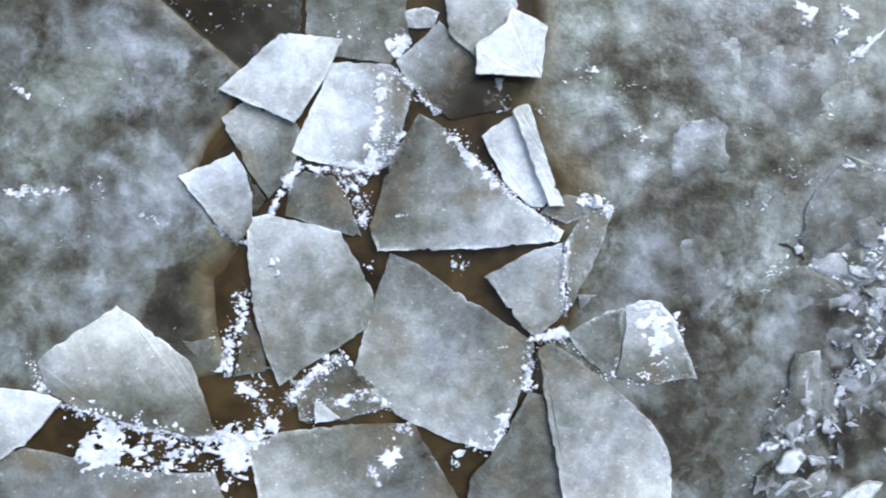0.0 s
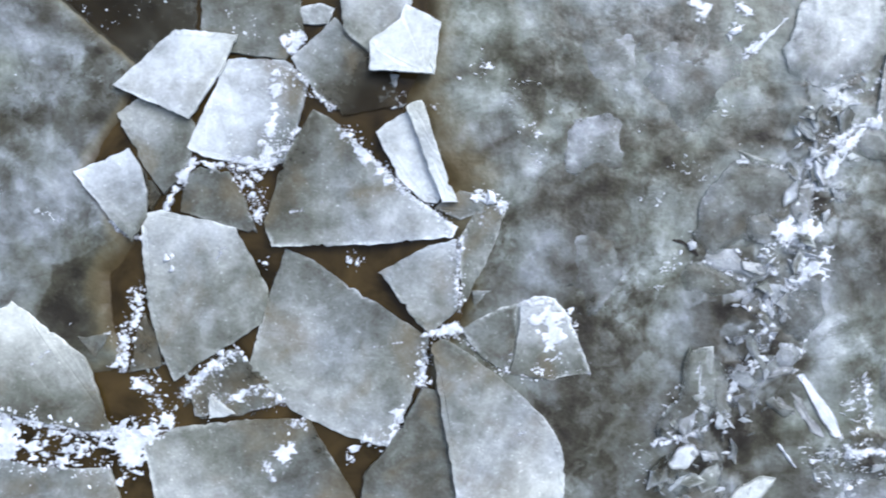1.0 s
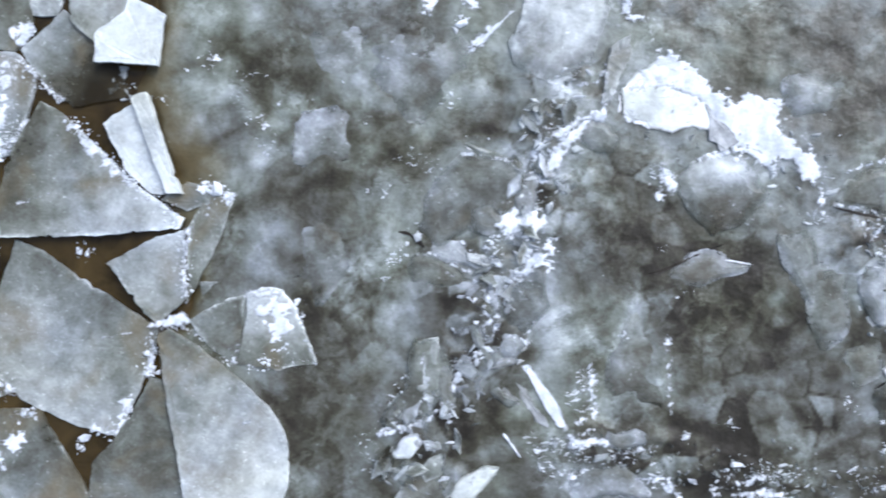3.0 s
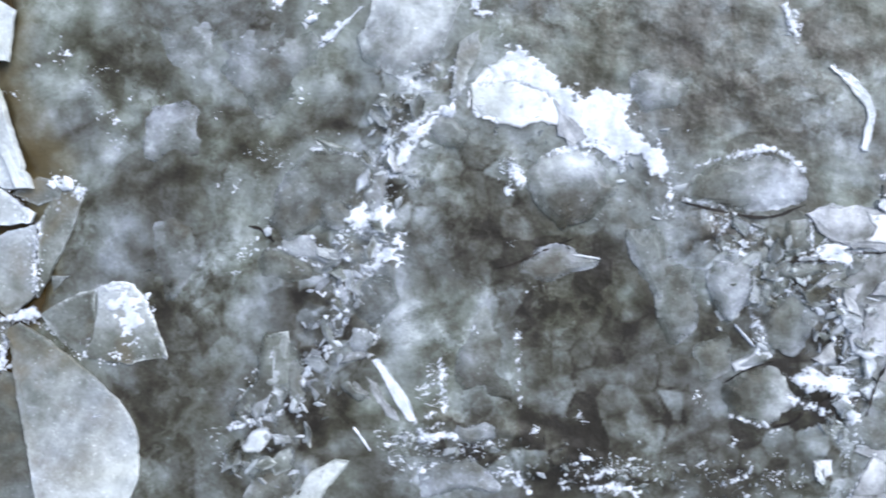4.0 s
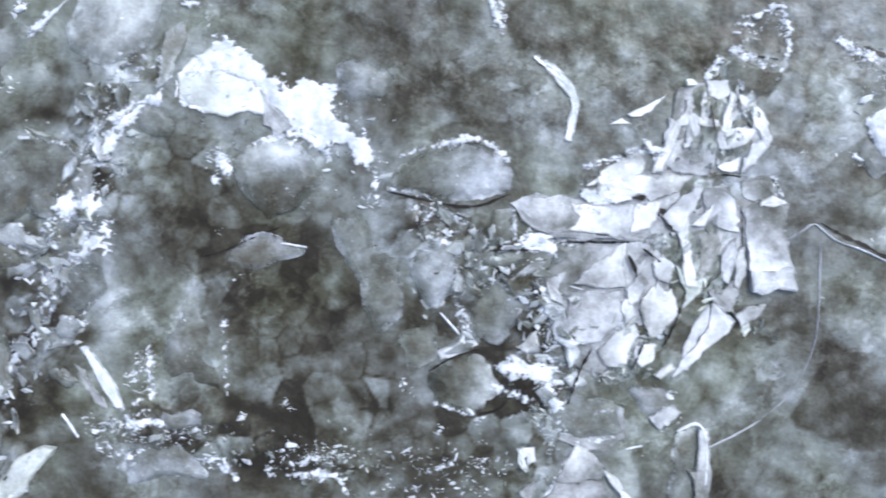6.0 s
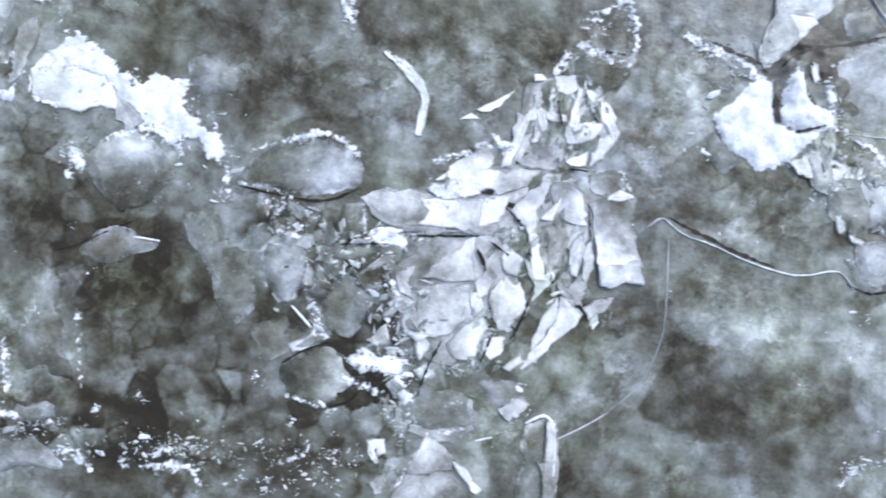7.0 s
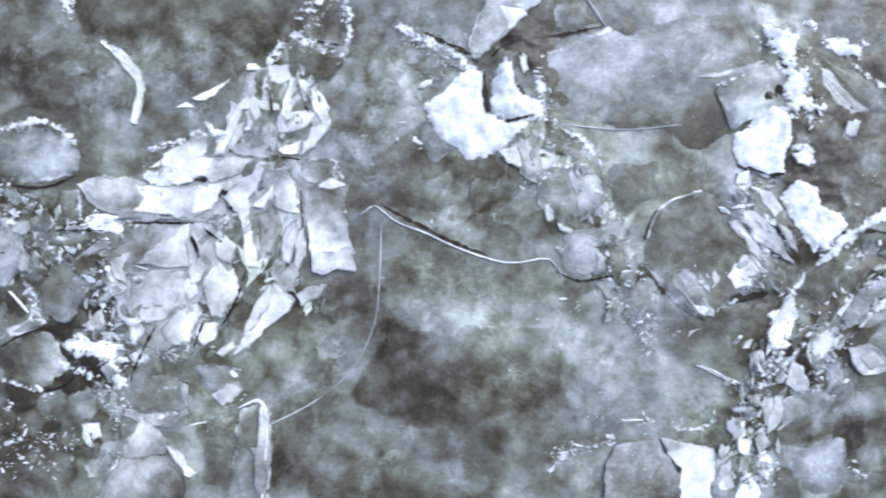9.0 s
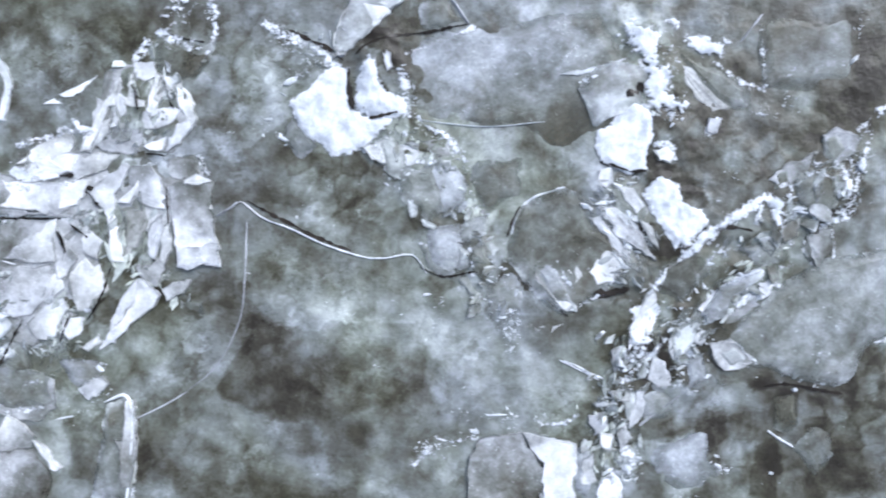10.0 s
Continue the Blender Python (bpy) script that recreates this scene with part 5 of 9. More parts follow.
crumbs('snow_crumbs', 'loose white snow crumbs scattered on the ice', [(0.044, -0.09), (0.136, -0.074)], 0.031, 26, 0.0103, base=-0.02, mat=None, drawn=0.0)
crumbs('snow_crumbs', 'loose white snow crumbs scattered on the ice', [(0.257, 0.858), (0.364, 0.766), (0.609, 0.721)], 0.049, 26, 0.0084)
crumbs('frost', 'white frost crumbs', [(-1.493, 1.292), (-1.186, 1.231), (-0.878, 1.262)], 0.184, 104, 0.0051, base=-0.02, parent=skin, flat=0.2, drawn=0.0)
crumbs('frost', 'white frost crumbs', [(-0.692, 1.228), (-0.447, 1.074), (-0.263, 1.136)], 0.123, 52, 0.0064, base=-0.01, parent=olive, flat=0.2, drawn=0.0)
crumbs('frost', 'white frost crumbs', [(-0.446, 0.988), (-0.263, 0.951), (-0.293, 0.737), (-0.385, 0.522)], 0.067, 156, 0.0051, base=-0.006, parent=seamed, flat=0.2, drawn=0.0)
snow('snow_patch', 'crusted white snow piled between broken ice plates', -0.012, path=[(-1.095, -0.244), (-1.083, -0.381), (-1.156, -0.489), (-1.165, -0.657)], half=0.0215, height=0.02, fray=1.7)
snow('snow_patch', 'crusted white snow piled between broken ice plates', -0.005, path=[(-0.857, -0.83), (-0.705, -0.686), (-0.567, -0.585)], half=0.0184, height=0.02, fray=1.7)
snow('snow_patch', 'crusted white snow piled between broken ice plates', -0.005, path=[(-2.08, -0.843), (-1.881, -0.892), (-1.637, -0.946), (-1.361, -1.023), (-1.209, -1.023)], half=0.0153, height=0.02, fray=1.7)
snow('snow_patch', 'crusted white snow piled between broken ice plates', -0.01, path=[(-0.294, 1.111), (-0.196, 1.136), (-0.257, 1.044)], half=0.0184, height=0.02, fray=1.6)
snow('snow_patch', 'crusted white snow piled between broken ice plates', -0.012, path=[(-0.563, 0.376), (-0.471, 0.339), (-0.446, 0.14)], half=0.0184, height=0.015, fray=1.9)
snow('snow_patch', 'crusted white snow piled between broken ice plates', -0.005, path=[(-0.689, -0.931), (-0.567, -0.839), (-0.445, -0.762), (-0.322, -0.839)], half=0.0153, height=0.012, fray=2.0)
snow('snow_patch', 'crusted white snow piled between broken ice plates', -0.018, path=[(-1.09, -0.765), (-0.998, -0.796), (-0.952, -0.903)], half=0.0184, height=0.012, fray=2.0)
snow('snow_patch', 'crusted white snow piled between broken ice plates', -0.002, path=[(0.716, 0.272), (0.808, 0.263), (0.893, 0.211)], half=0.0184, height=0.012, fray=1.6)
snow('snow_patch', 'crusted white snow piled between broken ice plates', 0.027, path=[(0.65, 0.003), (0.644, -0.179), (0.65, -0.316)], half=0.0092, height=0.01, fray=1.3)
snow('snow_patch', 'crusted white snow piled between broken ice plates', -0.004, path=[(-0.2, -0.976), (-0.291, -1.006)], half=0.0184, height=0.01, fray=1.6)
snow('snow_patch', 'crusted white snow piled between broken ice plates', -0.004, path=[(0.136, -1.052), (0.274, -1.067), (0.32, -0.914)], half=0.0184, height=0.008, fray=2.0)
snow('snow_patch', 'crusted white snow piled between broken ice plates', -0.005, path=[(0.472, -0.609), (0.442, -0.762)], half=0.0123, height=0.012, fray=1.6)
snow('snow_patch', 'thin drift of white frost on grey ice', None, path=[(-2.4, 0.291), (-2.217, 0.312), (-2.003, 0.322)], half=0.0061, height=0.005, fray=6)
snow('snow_patch', 'thin drift of white frost on grey ice', None, path=[(-1.621, 0.184), (-1.499, 0.13)], half=0.0123, height=0.006, fray=2.0)
snow('snow_patch', 'thin drift of white frost on grey ice', None, path=[(0.991, 0.645), (1.082, 0.599), (1.067, 0.477)], half=0.0092, height=0.005, fray=5)
snow('snow_patch', 'thin drift of white frost on grey ice', None, path=[(0.761, 0.965), (0.838, 0.965)], half=0.0061, height=0.005, fray=5)
snow('snow_patch', 'thin drift of white frost on grey ice', None, path=[(-2.34, 0.887), (-2.248, 0.826)], half=0.0061, height=0.005, fray=6)

# ---- floes and splinters frozen into the sheet ----
plate('ice_floe', 'large pale frosted floe frozen into the ice sheet', [(2.434, 0.911), (2.403, 1.079), (2.479, 1.264), (2.539, 1.478), (2.892, 1.479), (2.925, 1.142), (2.864, 0.958), (2.619, 0.835)], 0.58, tone_slope=(0.2, 0.2), soft=1, rim=0.06, frost=0.2, lift=0.007, sunken=True, edge=3, dusted=True)
plate('ice_floe', 'cloudy grey floe frozen into the ice sheet', [(1.909, 0.049), (1.945, 0.218), (2.022, 0.326), (2.159, 0.471), (2.436, 0.42), (2.498, 0.328), (2.505, 0.159), (2.315, 0.01), (2.13, 0.004), (2.008, -0.058)], 0.33, soft=1, rim=0.05, frost=0.2, sunken=True, edge=3, dusted=True)
plate('ice_floe', 'small light grey floe frozen into the ice sheet', [(1.961, -0.043), (2.131, -0.012), (2.269, -0.119), (2.279, -0.199), (2.131, -0.156), (1.992, -0.126)], 0.46, soft=1, sunken=True, rim=0.045, edge=1)
plate('ice_floe', 'cloudy grey floe frozen into the ice sheet', [(1.869, -0.096), (1.952, -0.074), (2.193, -0.187), (2.193, -0.273), (1.947, -0.262), (1.87, -0.243)], 0.34, soft=1, sunken=True, rim=0.045, edge=1, dusted=True)
plate('ice_floe', 'small pale frosted sliver of ice lying on the sheet', [(2.153, 0.514), (2.452, 0.426), (2.421, 0.395), (2.236, 0.431)], 0.56, soft=0, thick=0.03, sunken=True, rim=0.045)
plate('ice_floe', 'cloudy grey floe frozen into the ice sheet', [(2.341, -0.381), (2.439, -0.242), (2.608, -0.241), (2.643, -0.395), (2.508, -0.525), (2.41, -0.494)], 0.34, soft=1, sunken=True, rim=0.045, edge=3, dusted=True)
plate('ice_floe', 'small light grey floe frozen into the ice sheet', [(2.342, -0.596), (2.385, -0.513), (2.471, -0.534), (2.49, -0.611), (2.426, -0.673), (2.364, -0.649)], 0.5, soft=1, sunken=True, rim=0.045)
plate('ice_floe', 'small white frosted splinter of ice standing on edge', [(2.478, -0.704), (2.515, -0.688), (2.682, -0.913), (2.726, -1.036), (2.689, -1.042), (2.621, -0.959)], 0.74, soft=0, thick=0.04, rim=0.01, sunken=True)
plate('ice_floe', 'small cloudy grey floe frozen into the ice sheet', [(2.282, -0.834), (2.349, -0.806), (2.479, -0.895), (2.411, -0.941)], 0.42, soft=1, sunken=True, rim=0.045)
plate('ice_floe', 'cloudy grey floe frozen into the ice sheet', [(1.892, -0.551), (2.009, -0.551), (2.102, -0.674), (2.118, -0.859), (1.98, -0.998), (1.74, -1.076), (1.703, -0.984), (1.856, -0.798)], 0.4, tone_slope=(0.6, 0), soft=1, rim=0.05, sunken=True, edge=4, dusted=True)
plate('ice_floe', 'small white frosted floe frozen into the ice sheet', [(1.765, -1.175), (1.842, -1.082), (1.919, -1.066), (1.95, -1.122), (1.876, -1.209), (1.796, -1.209)], 0.76, soft=1, sunken=True, rim=0.02)
plate('ice_floe', 'white frosted floe frozen into the ice sheet', [(2.028, -1.446), (2.166, -1.297), (2.274, -1.244), (2.373, -1.253), (2.274, -1.359), (2.213, -1.492), (2.013, -1.57)], 0.76, soft=1, rim=0.02, sunken=True, edge=5, dusted=True)
plate('ice_floe', 'cloudy grey floe frozen into the ice sheet', [(1.766, -1.478), (1.889, -1.267), (2.012, -1.23), (2.089, -1.322), (2.121, -1.569), (1.797, -1.632)], 0.34, soft=1, sunken=True, rim=0.045, edge=4, dusted=True)
plate('ice_floe', 'small white frosted splinter of ice lying on the sheet', [(2.222, 1.03), (2.25, 1.085), (2.33, 1.16), (2.436, 1.232), (2.35, 1.14), (2.262, 1.055)], 0.68, soft=0, rim=0.01, sunken=True, ragged=0.006)
snow('snow_patch', 'thin feathery frost beside a splinter of ice', None, path=[(2.2, 1.0), (2.25, 1.06), (2.3, 1.12)], half=0.014, height=0.008, fray=2.4)
plate('ice_floe', 'small light grey floe frozen into the ice sheet', [(2.272, -0.735), (2.41, -0.704), (2.472, -0.673), (2.441, -0.648), (2.318, -0.673)], 0.46, soft=1, sunken=True, rim=0.045)
plate('ice_floe', 'white frosted block of ice under a snow bank', [(3.006, 0.81), (3.09, 0.90), (3.2, 0.955), (3.36, 0.9), (3.46, 0.80), (3.575, 0.62), (3.49, 0.578), (3.4, 0.60), (3.29, 0.562), (3.16, 0.597), (3.024, 0.648)], 0.88, soft=0, sunken=True, rim=0.02, edge=9, ragged=0.005, tone_slope=(0.2, 0.5))
upturned(0.50, [(3.47, 0.73), (3.60, 0.60), (3.655, 0.52), (3.58, 0.47), (3.49, 0.53)], 0.004)
plate('ice_floe', 'cloudy grey floe frozen into the ice sheet', [(3.298, 0.284), (3.39, 0.407), (3.543, 0.484), (3.666, 0.439), (3.765, 0.347), (3.837, 0.224), (3.675, 0.064), (3.515, 0.008), (3.391, 0.13)], 0.43, tone_slope=(0, 1.9), soft=1, rim=0.05, lift=0.007, sunken=True, edge=2, dusted=True)
plate('ice_floe', 'cloudy grey floe frozen into the ice sheet', [(3.264, -0.184), (3.546, -0.06), (3.753, -0.145), (3.676, -0.207), (3.517, -0.245), (3.332, -0.257)], 0.29, soft=1, rim=0.02, sunken=True)
plate('ice_floe', 'cloudy grey floe frozen into the ice sheet', [(3.055, -0.348), (3.117, -0.301), (3.278, -0.547), (3.305, -0.979), (2.941, -0.856), (2.94, -0.671)], 0.37, tone_slope=(0, 0.5), soft=1, frost=0.05, rim=0.06, lift=-0.008, sunken=True, edge=2, dusted=True)
plate('ice_floe', 'small pale frosted floe frozen into the ice sheet', [(2.905, 0.72), (2.93, 0.9), (2.95, 1.03), (3.06, 1.1), (3.07, 1.0), (3.0, 0.86), (2.965, 0.76)], 0.50, soft=0, sunken=False, lift=0.01, rim=0.045, edge=0)
plate('ice_floe', 'small white frosted curved splinter of ice', [(4.967, 0.929), (5.083, 0.883), (5.192, 0.772), (5.236, 0.641), (5.197, 0.451), (5.147, 0.451), (5.181, 0.61), (5.121, 0.75), (5.039, 0.855)], 0.8, soft=1, rim=0.012, thick=0.04, sunken=True)
oval = plate('ice_floe', 'cloudy grey oval floe with a snowy rim', [(4.168, 0.184), (4.23, 0.309), (4.369, 0.387), (4.618, 0.451), (4.774, 0.39), (4.874, 0.281), (4.856, 0.172), (4.651, 0.087), (4.433, 0.123)], 0.43, tone_slope=(0.5, 0.1), soft=1, rim=0.03, frost=0.3, sunken=True, edge=8, dusted=True)
plate('ice_floe', 'small white frosted splinter of ice lying on the sheet', [(5.492, 0.594), (5.577, 0.642), (5.715, 0.715), (5.64, 0.626), (5.577, 0.585)], 0.86, soft=0, rim=0.008, sunken=True)
plate('ice_floe', 'small white frosted splinter of ice lying on the sheet', [(5.395, 0.546), (5.467, 0.584), (5.521, 0.547)], 0.86, soft=0, rim=0.008, sunken=True)
plate('ice_floe', 'light grey floe frozen into the ice sheet', [(4.289, -0.158), (4.403, -0.076), (4.565, -0.125), (4.551, -0.374), (4.443, -0.49), (4.358, -0.413), (4.305, -0.282)], 0.44, soft=1, sunken=True, rim=0.045, edge=2, dusted=True)
plate('ice_floe', 'light grey floe frozen into the ice sheet', [(4.853, 0.157), (5.024, 0.173), (5.304, 0.159), (5.367, 0.066), (5.275, -0.09), (4.995, -0.123), (4.901, 0.001)], 0.52, soft=1, rim=0.04, lift=-0.004, frost=0.4, sunken=True, edge=4, dusted=True)
plate('ice_floe', 'small light grey floe frozen into the ice sheet', [(4.684, -0.218), (4.746, -0.174), (4.933, -0.154), (4.97, -0.204), (4.809, -0.258)], 0.44, soft=1, sunken=True, rim=0.045)
plate('ice_floe', 'small cloudy grey floe frozen into the ice sheet', [(4.745, 0.063), (4.869, 0.082), (4.889, -0.092), (4.777, -0.13), (4.714, -0.031)], 0.38, soft=1, sunken=True, rim=0.045, edge=1)
plate('ice_floe', 'small cloudy grey floe frozen into the ice sheet', [(4.574, -0.078), (4.646, -0.056), (4.659, -0.14), (4.59, -0.162)], 0.42, soft=1, sunken=True, rim=0.045)
plate('ice_floe', 'cloudy grey floe frozen into the ice sheet', [(6.057, 0.942), (6.297, 0.865), (6.396, 0.913), (6.328, 0.788), (6.235, 0.688), (6.104, 0.786)], 0.36, tone_slope=(0.6, -0.4), soft=1, sunken=True, rim=0.045, edge=0)
plate('ice_floe', 'light grey floe frozen into the ice sheet', [(4.392, -0.842), (4.532, -0.748), (4.671, -0.716), (4.787, -0.808), (4.85, -0.932), (4.726, -1.051), (4.62, -1.064), (4.44, -1.003)], 0.45, tone_slope=(1.6, 0), soft=1, rim=0.02, sunken=True, edge=6, dusted=True)
plate('ice_floe', 'small light grey floe frozen into the ice sheet', [(4.448, -0.748), (4.562, -0.654), (4.699, -0.656), (4.625, -0.722)], 0.48, soft=1, sunken=True, rim=0.045)
plate('ice_floe', 'small light grey floe frozen into the ice sheet', [(4.936, -0.683), (5.013, -0.62), (5.035, -0.732), (4.874, -0.736)], 0.55, soft=1, sunken=True, rim=0.045)
plate('ice_floe', 'light grey curled ice sheet with a white edge', [(5.778, -1.151), (5.918, -1.088), (5.953, -1.206), (5.943, -1.735), (5.688, -1.736), (5.748, -1.332)], 0.44, soft=1, rim=0.02, frost=0.5, sunken=True, edge=2, dusted=True)
plate('ice_floe', 'small white frosted floe frozen into the ice sheet', [(4.892, -1.243), (4.939, -1.231), (4.92, -1.305), (4.971, -1.373), (4.908, -1.355)], 0.8, soft=1, sunken=True, rim=0.02)
plate('ice_floe', 'cloudy grey floe frozen into the ice sheet', [(5.062, -0.993), (5.248, -0.93), (5.466, -0.991), (5.498, -1.178), (5.219, -1.21), (5.032, -1.149)], 0.4, soft=1, frost=0.1, sunken=True, rim=0.045, edge=3, dusted=True)
plate('ice_floe', 'pale frosted floe frozen into the ice sheet', [(7.053, 0.858), (7.077, 1.001), (7.16, 1.286), (7.46, 1.352), (7.468, 1.162), (7.289, 1.002), (7.154, 0.868)], 0.62, tone_slope=(0.2, 0.2), soft=1, sunken=True, rim=0.02, edge=2, dusted=True)
plate('ice_floe', 'light grey floe frozen into the ice sheet', [(7.521, 0.244), (7.756, 0.221), (7.827, 0.12), (7.797, -0.014), (7.664, -0.046), (7.561, 0.023)], 0.52, soft=1, sunken=True, rim=0.045, edge=0, dusted=True)
plate('ice_floe', 'small light grey floe frozen into the ice sheet', [(7.76, -0.204), (7.816, -0.07), (7.956, -0.063), (7.925, -0.171), (7.824, -0.235)], 0.52, soft=1, sunken=True, rim=0.045, edge=0)
plate('ice_floe', 'small light grey floe frozen into the ice sheet', [(7.545, -0.2), (7.73, -0.319), (7.769, -0.388), (7.699, -0.417), (7.572, -0.364)], 0.44, soft=1, sunken=True, rim=0.045, edge=0)
plate('ice_floe', 'small pale frosted floe frozen into the ice sheet', [(7.76, -0.198), (7.847, -0.261), (7.848, -0.375), (7.768, -0.379)], 0.56, soft=1, sunken=True, rim=0.045)
plate('ice_floe', 'small light grey floe frozen into the ice sheet', [(7.772, -0.41), (7.842, -0.388), (7.913, -0.514), (7.91, -0.577), (7.833, -0.515)], 0.52, soft=1, sunken=True, rim=0.045)
plate('ice_floe', 'small light grey floe frozen into the ice sheet', [(7.947, -0.463), (8.08, -0.386), (8.151, -0.512), (8.088, -0.614), (7.929, -0.539)], 0.48, soft=1, sunken=True, rim=0.045, edge=3)
plate('ice_floe', 'small cloudy grey floe frozen into the ice sheet', [(7.84, -0.245), (7.919, -0.197), (7.984, -0.323), (7.928, -0.45), (7.857, -0.387)], 0.36, soft=1, sunken=True, rim=0.045, edge=4)
plate('ice_floe', 'small pale frosted floe frozen into the ice sheet', [(7.479, 0.038), (7.529, 0.054), (7.543, -0.073), (7.499, -0.089)], 0.66, soft=1, sunken=True, rim=0.02)
plate('ice_floe', 'small pale frosted floe frozen into the ice sheet', [(7.556, -0.073), (7.664, -0.119), (7.639, -0.151), (7.569, -0.12)], 0.62, soft=1, sunken=True, rim=0.02)
plate('ice_floe', 'cloudy grey floe frozen into the ice sheet', [(6.054, 0.961), (6.292, 0.899), (6.371, 0.853), (6.293, 0.709), (6.167, 0.661), (6.039, 0.739)], 0.36, soft=1, rim=0.015, sunken=True, edge=0, dusted=True)
plate('ice_floe', 'light grey floe frozen into the ice sheet', [(7.30, 0.36), (7.374, 0.40), (7.485, 0.339), (7.472, 0.137), (7.36, 0.17)], 0.58, soft=1, sunken=True, rim=0.045, edge=4, dusted=True)
plate('ice_floe', 'large cloudy grey round floe in a ring of rubble', [(8.063, -0.2), (8.099, -0.028), (8.221, 0.06), (8.381, 0.103), (8.511, 0.047), (8.577, -0.114), (8.74, -0.241), (8.773, -0.369), (8.614, -0.5), (8.39, -0.631), (8.195, -0.504), (8.08, -0.344)], 0.33, soft=1, frost=0.3, rim=0.03, sunken=True, edge=8, dusted=True)
plate('ice_floe', 'light grey lens-shaped floe', [(8.193, -0.343), (8.251, -0.294), (8.338, -0.316), (8.436, -0.502), (8.46, -0.605), (8.389, -0.605), (8.266, -0.503)], 0.44, soft=1, lift=0.012, sunken=True, rim=0.045, edge=2)
plate('ice_floe', 'large cloudy grey floe frozen into the ice sheet', [(9.548, -0.496), (9.74, -0.359), (9.996, -0.266), (10.221, -0.225), (10.64, -0.188), (10.645, -0.607), (10.106, -0.78), (10.043, -0.936), (9.941, -1.024), (9.682, -0.978), (9.44, -0.904), (9.319, -0.75), (9.388, -0.62)], 0.45, soft=1, frost=0.15, rim=0.03, lift=0.01, sunken=True, edge=5, dusted=True)
plate('ice_floe', 'small light grey floe frozen into the ice sheet', [(9.223, -0.822), (9.358, -0.766), (9.465, -0.878), (9.327, -0.934)], 0.52, soft=1, lift=0.015, sunken=True, rim=0.045, edge=1)
plate('ice_floe', 'large light grey floe frozen into the ice sheet', [(7.343, 0.823), (7.824, 1.012), (8.242, 1.08), (8.596, 1.097), (8.662, 0.95), (8.728, 0.822), (8.73, 0.596), (8.572, 0.369), (8.38, 0.255), (8.056, 0.454), (7.734, 0.451), (7.475, 0.503)], 0.37, soft=1, frost=0.1, rim=0.04, lift=-0.006, sunken=True, edge=0, dusted=True)
plate('ice_floe', 'small white frosted sliver of ice on the sheet', [(8.342, 0.744), (8.471, 0.774), (8.728, 0.841), (8.574, 0.762), (8.439, 0.735)], 0.72, soft=0, rim=0.008, sunken=True)
plate('ice_floe', 'light grey floe frozen into the ice sheet', [(8.439, 0.696), (8.728, 0.815), (8.863, 0.797), (8.833, 0.597), (8.699, 0.525), (8.539, 0.427)], 0.55, soft=1, lift=0.012, sunken=True, rim=0.045, edge=0, dusted=True)
plate('ice_floe', 'small pale frosted thin sliver of ice on the sheet', [(8.296, 0.585), (8.318, 0.589), (8.351, 0.499), (8.329, 0.499)], 0.6, soft=0, rim=0.004, sunken=True)
plate('ice_floe', 'white frosted floe frozen into the ice sheet', [(8.187, -1.294), (8.43, -1.34), (8.441, -1.533), (8.42, -1.921), (8.226, -1.923), (8.276, -1.471)], 0.72, tone_slope=(0.5, 0), soft=0, rim=0.015, sunken=True, edge=4, dusted=True)
plate('ice_floe', 'small white frosted floe frozen into the ice sheet', [(8.569, -1.726), (8.641, -1.531), (8.722, -1.547), (8.711, -1.676), (8.629, -1.886), (8.532, -1.887)], 0.72, soft=1, sunken=True, rim=0.02, edge=3)
plate('ice_floe', 'small light grey floe frozen into the ice sheet', [(9.156, -0.607), (9.257, -0.445), (9.482, -0.346), (9.505, -0.394), (9.354, -0.46), (9.298, -0.621), (9.195, -0.661)], 0.5, soft=1, lift=0.02, sunken=True, rim=0.045, edge=1)
plate('ice_floe', 'small white frosted floe frozen into the ice sheet', [(8.987, -0.754), (9.034, -0.673), (9.147, -0.649), (9.084, -0.817), (9.004, -0.87)], 0.7, soft=1, sunken=True, rim=0.02)
plate('ice_floe', 'cloudy grey floe frozen into the ice sheet', [(9.466, 1.039), (9.658, 1.121), (10.012, 1.131), (10.053, 0.9), (10.043, 0.707), (9.728, 0.655), (9.502, 0.685)], 0.33, soft=1, frost=0.1, lift=-0.004, sunken=True, rim=0.045, edge=6, dusted=True)
plate('ice_floe', 'small light grey floe frozen into the ice sheet', [(9.843, 0.415), (9.923, 0.455), (9.989, 0.346), (9.9, 0.223), (9.845, 0.286)], 0.5, soft=1, sunken=True, rim=0.045, edge=2)
plate('ice_floe', 'small light grey floe frozen into the ice sheet', [(9.54, 0.203), (9.668, 0.252), (9.669, 0.14), (9.573, 0.084)], 0.44, soft=1, sunken=True, rim=0.045)
plate('ice_floe', 'small cloudy grey floe frozen into the ice sheet', [(9.753, -0.117), (9.898, -0.1), (9.916, -0.277), (9.787, -0.31), (9.722, -0.23)], 0.34, soft=1, frost=0.6, sunken=True, rim=0.045, edge=1)
plate('ice_floe', 'cloudy grey floe frozen into the ice sheet', [(9.017, 0.889), (9.211, 0.827), (9.438, 0.668), (9.439, 0.556), (9.278, 0.57), (9.148, 0.697)], 0.42, soft=1, frost=0.05, sunken=True, rim=0.045, edge=1, dusted=True)
plate('ice_floe', 'small light grey floe frozen into the ice sheet', [(8.924, -0.835), (8.99, -1.044), (8.877, -1.039)], 0.52, soft=1, sunken=True, rim=0.045)
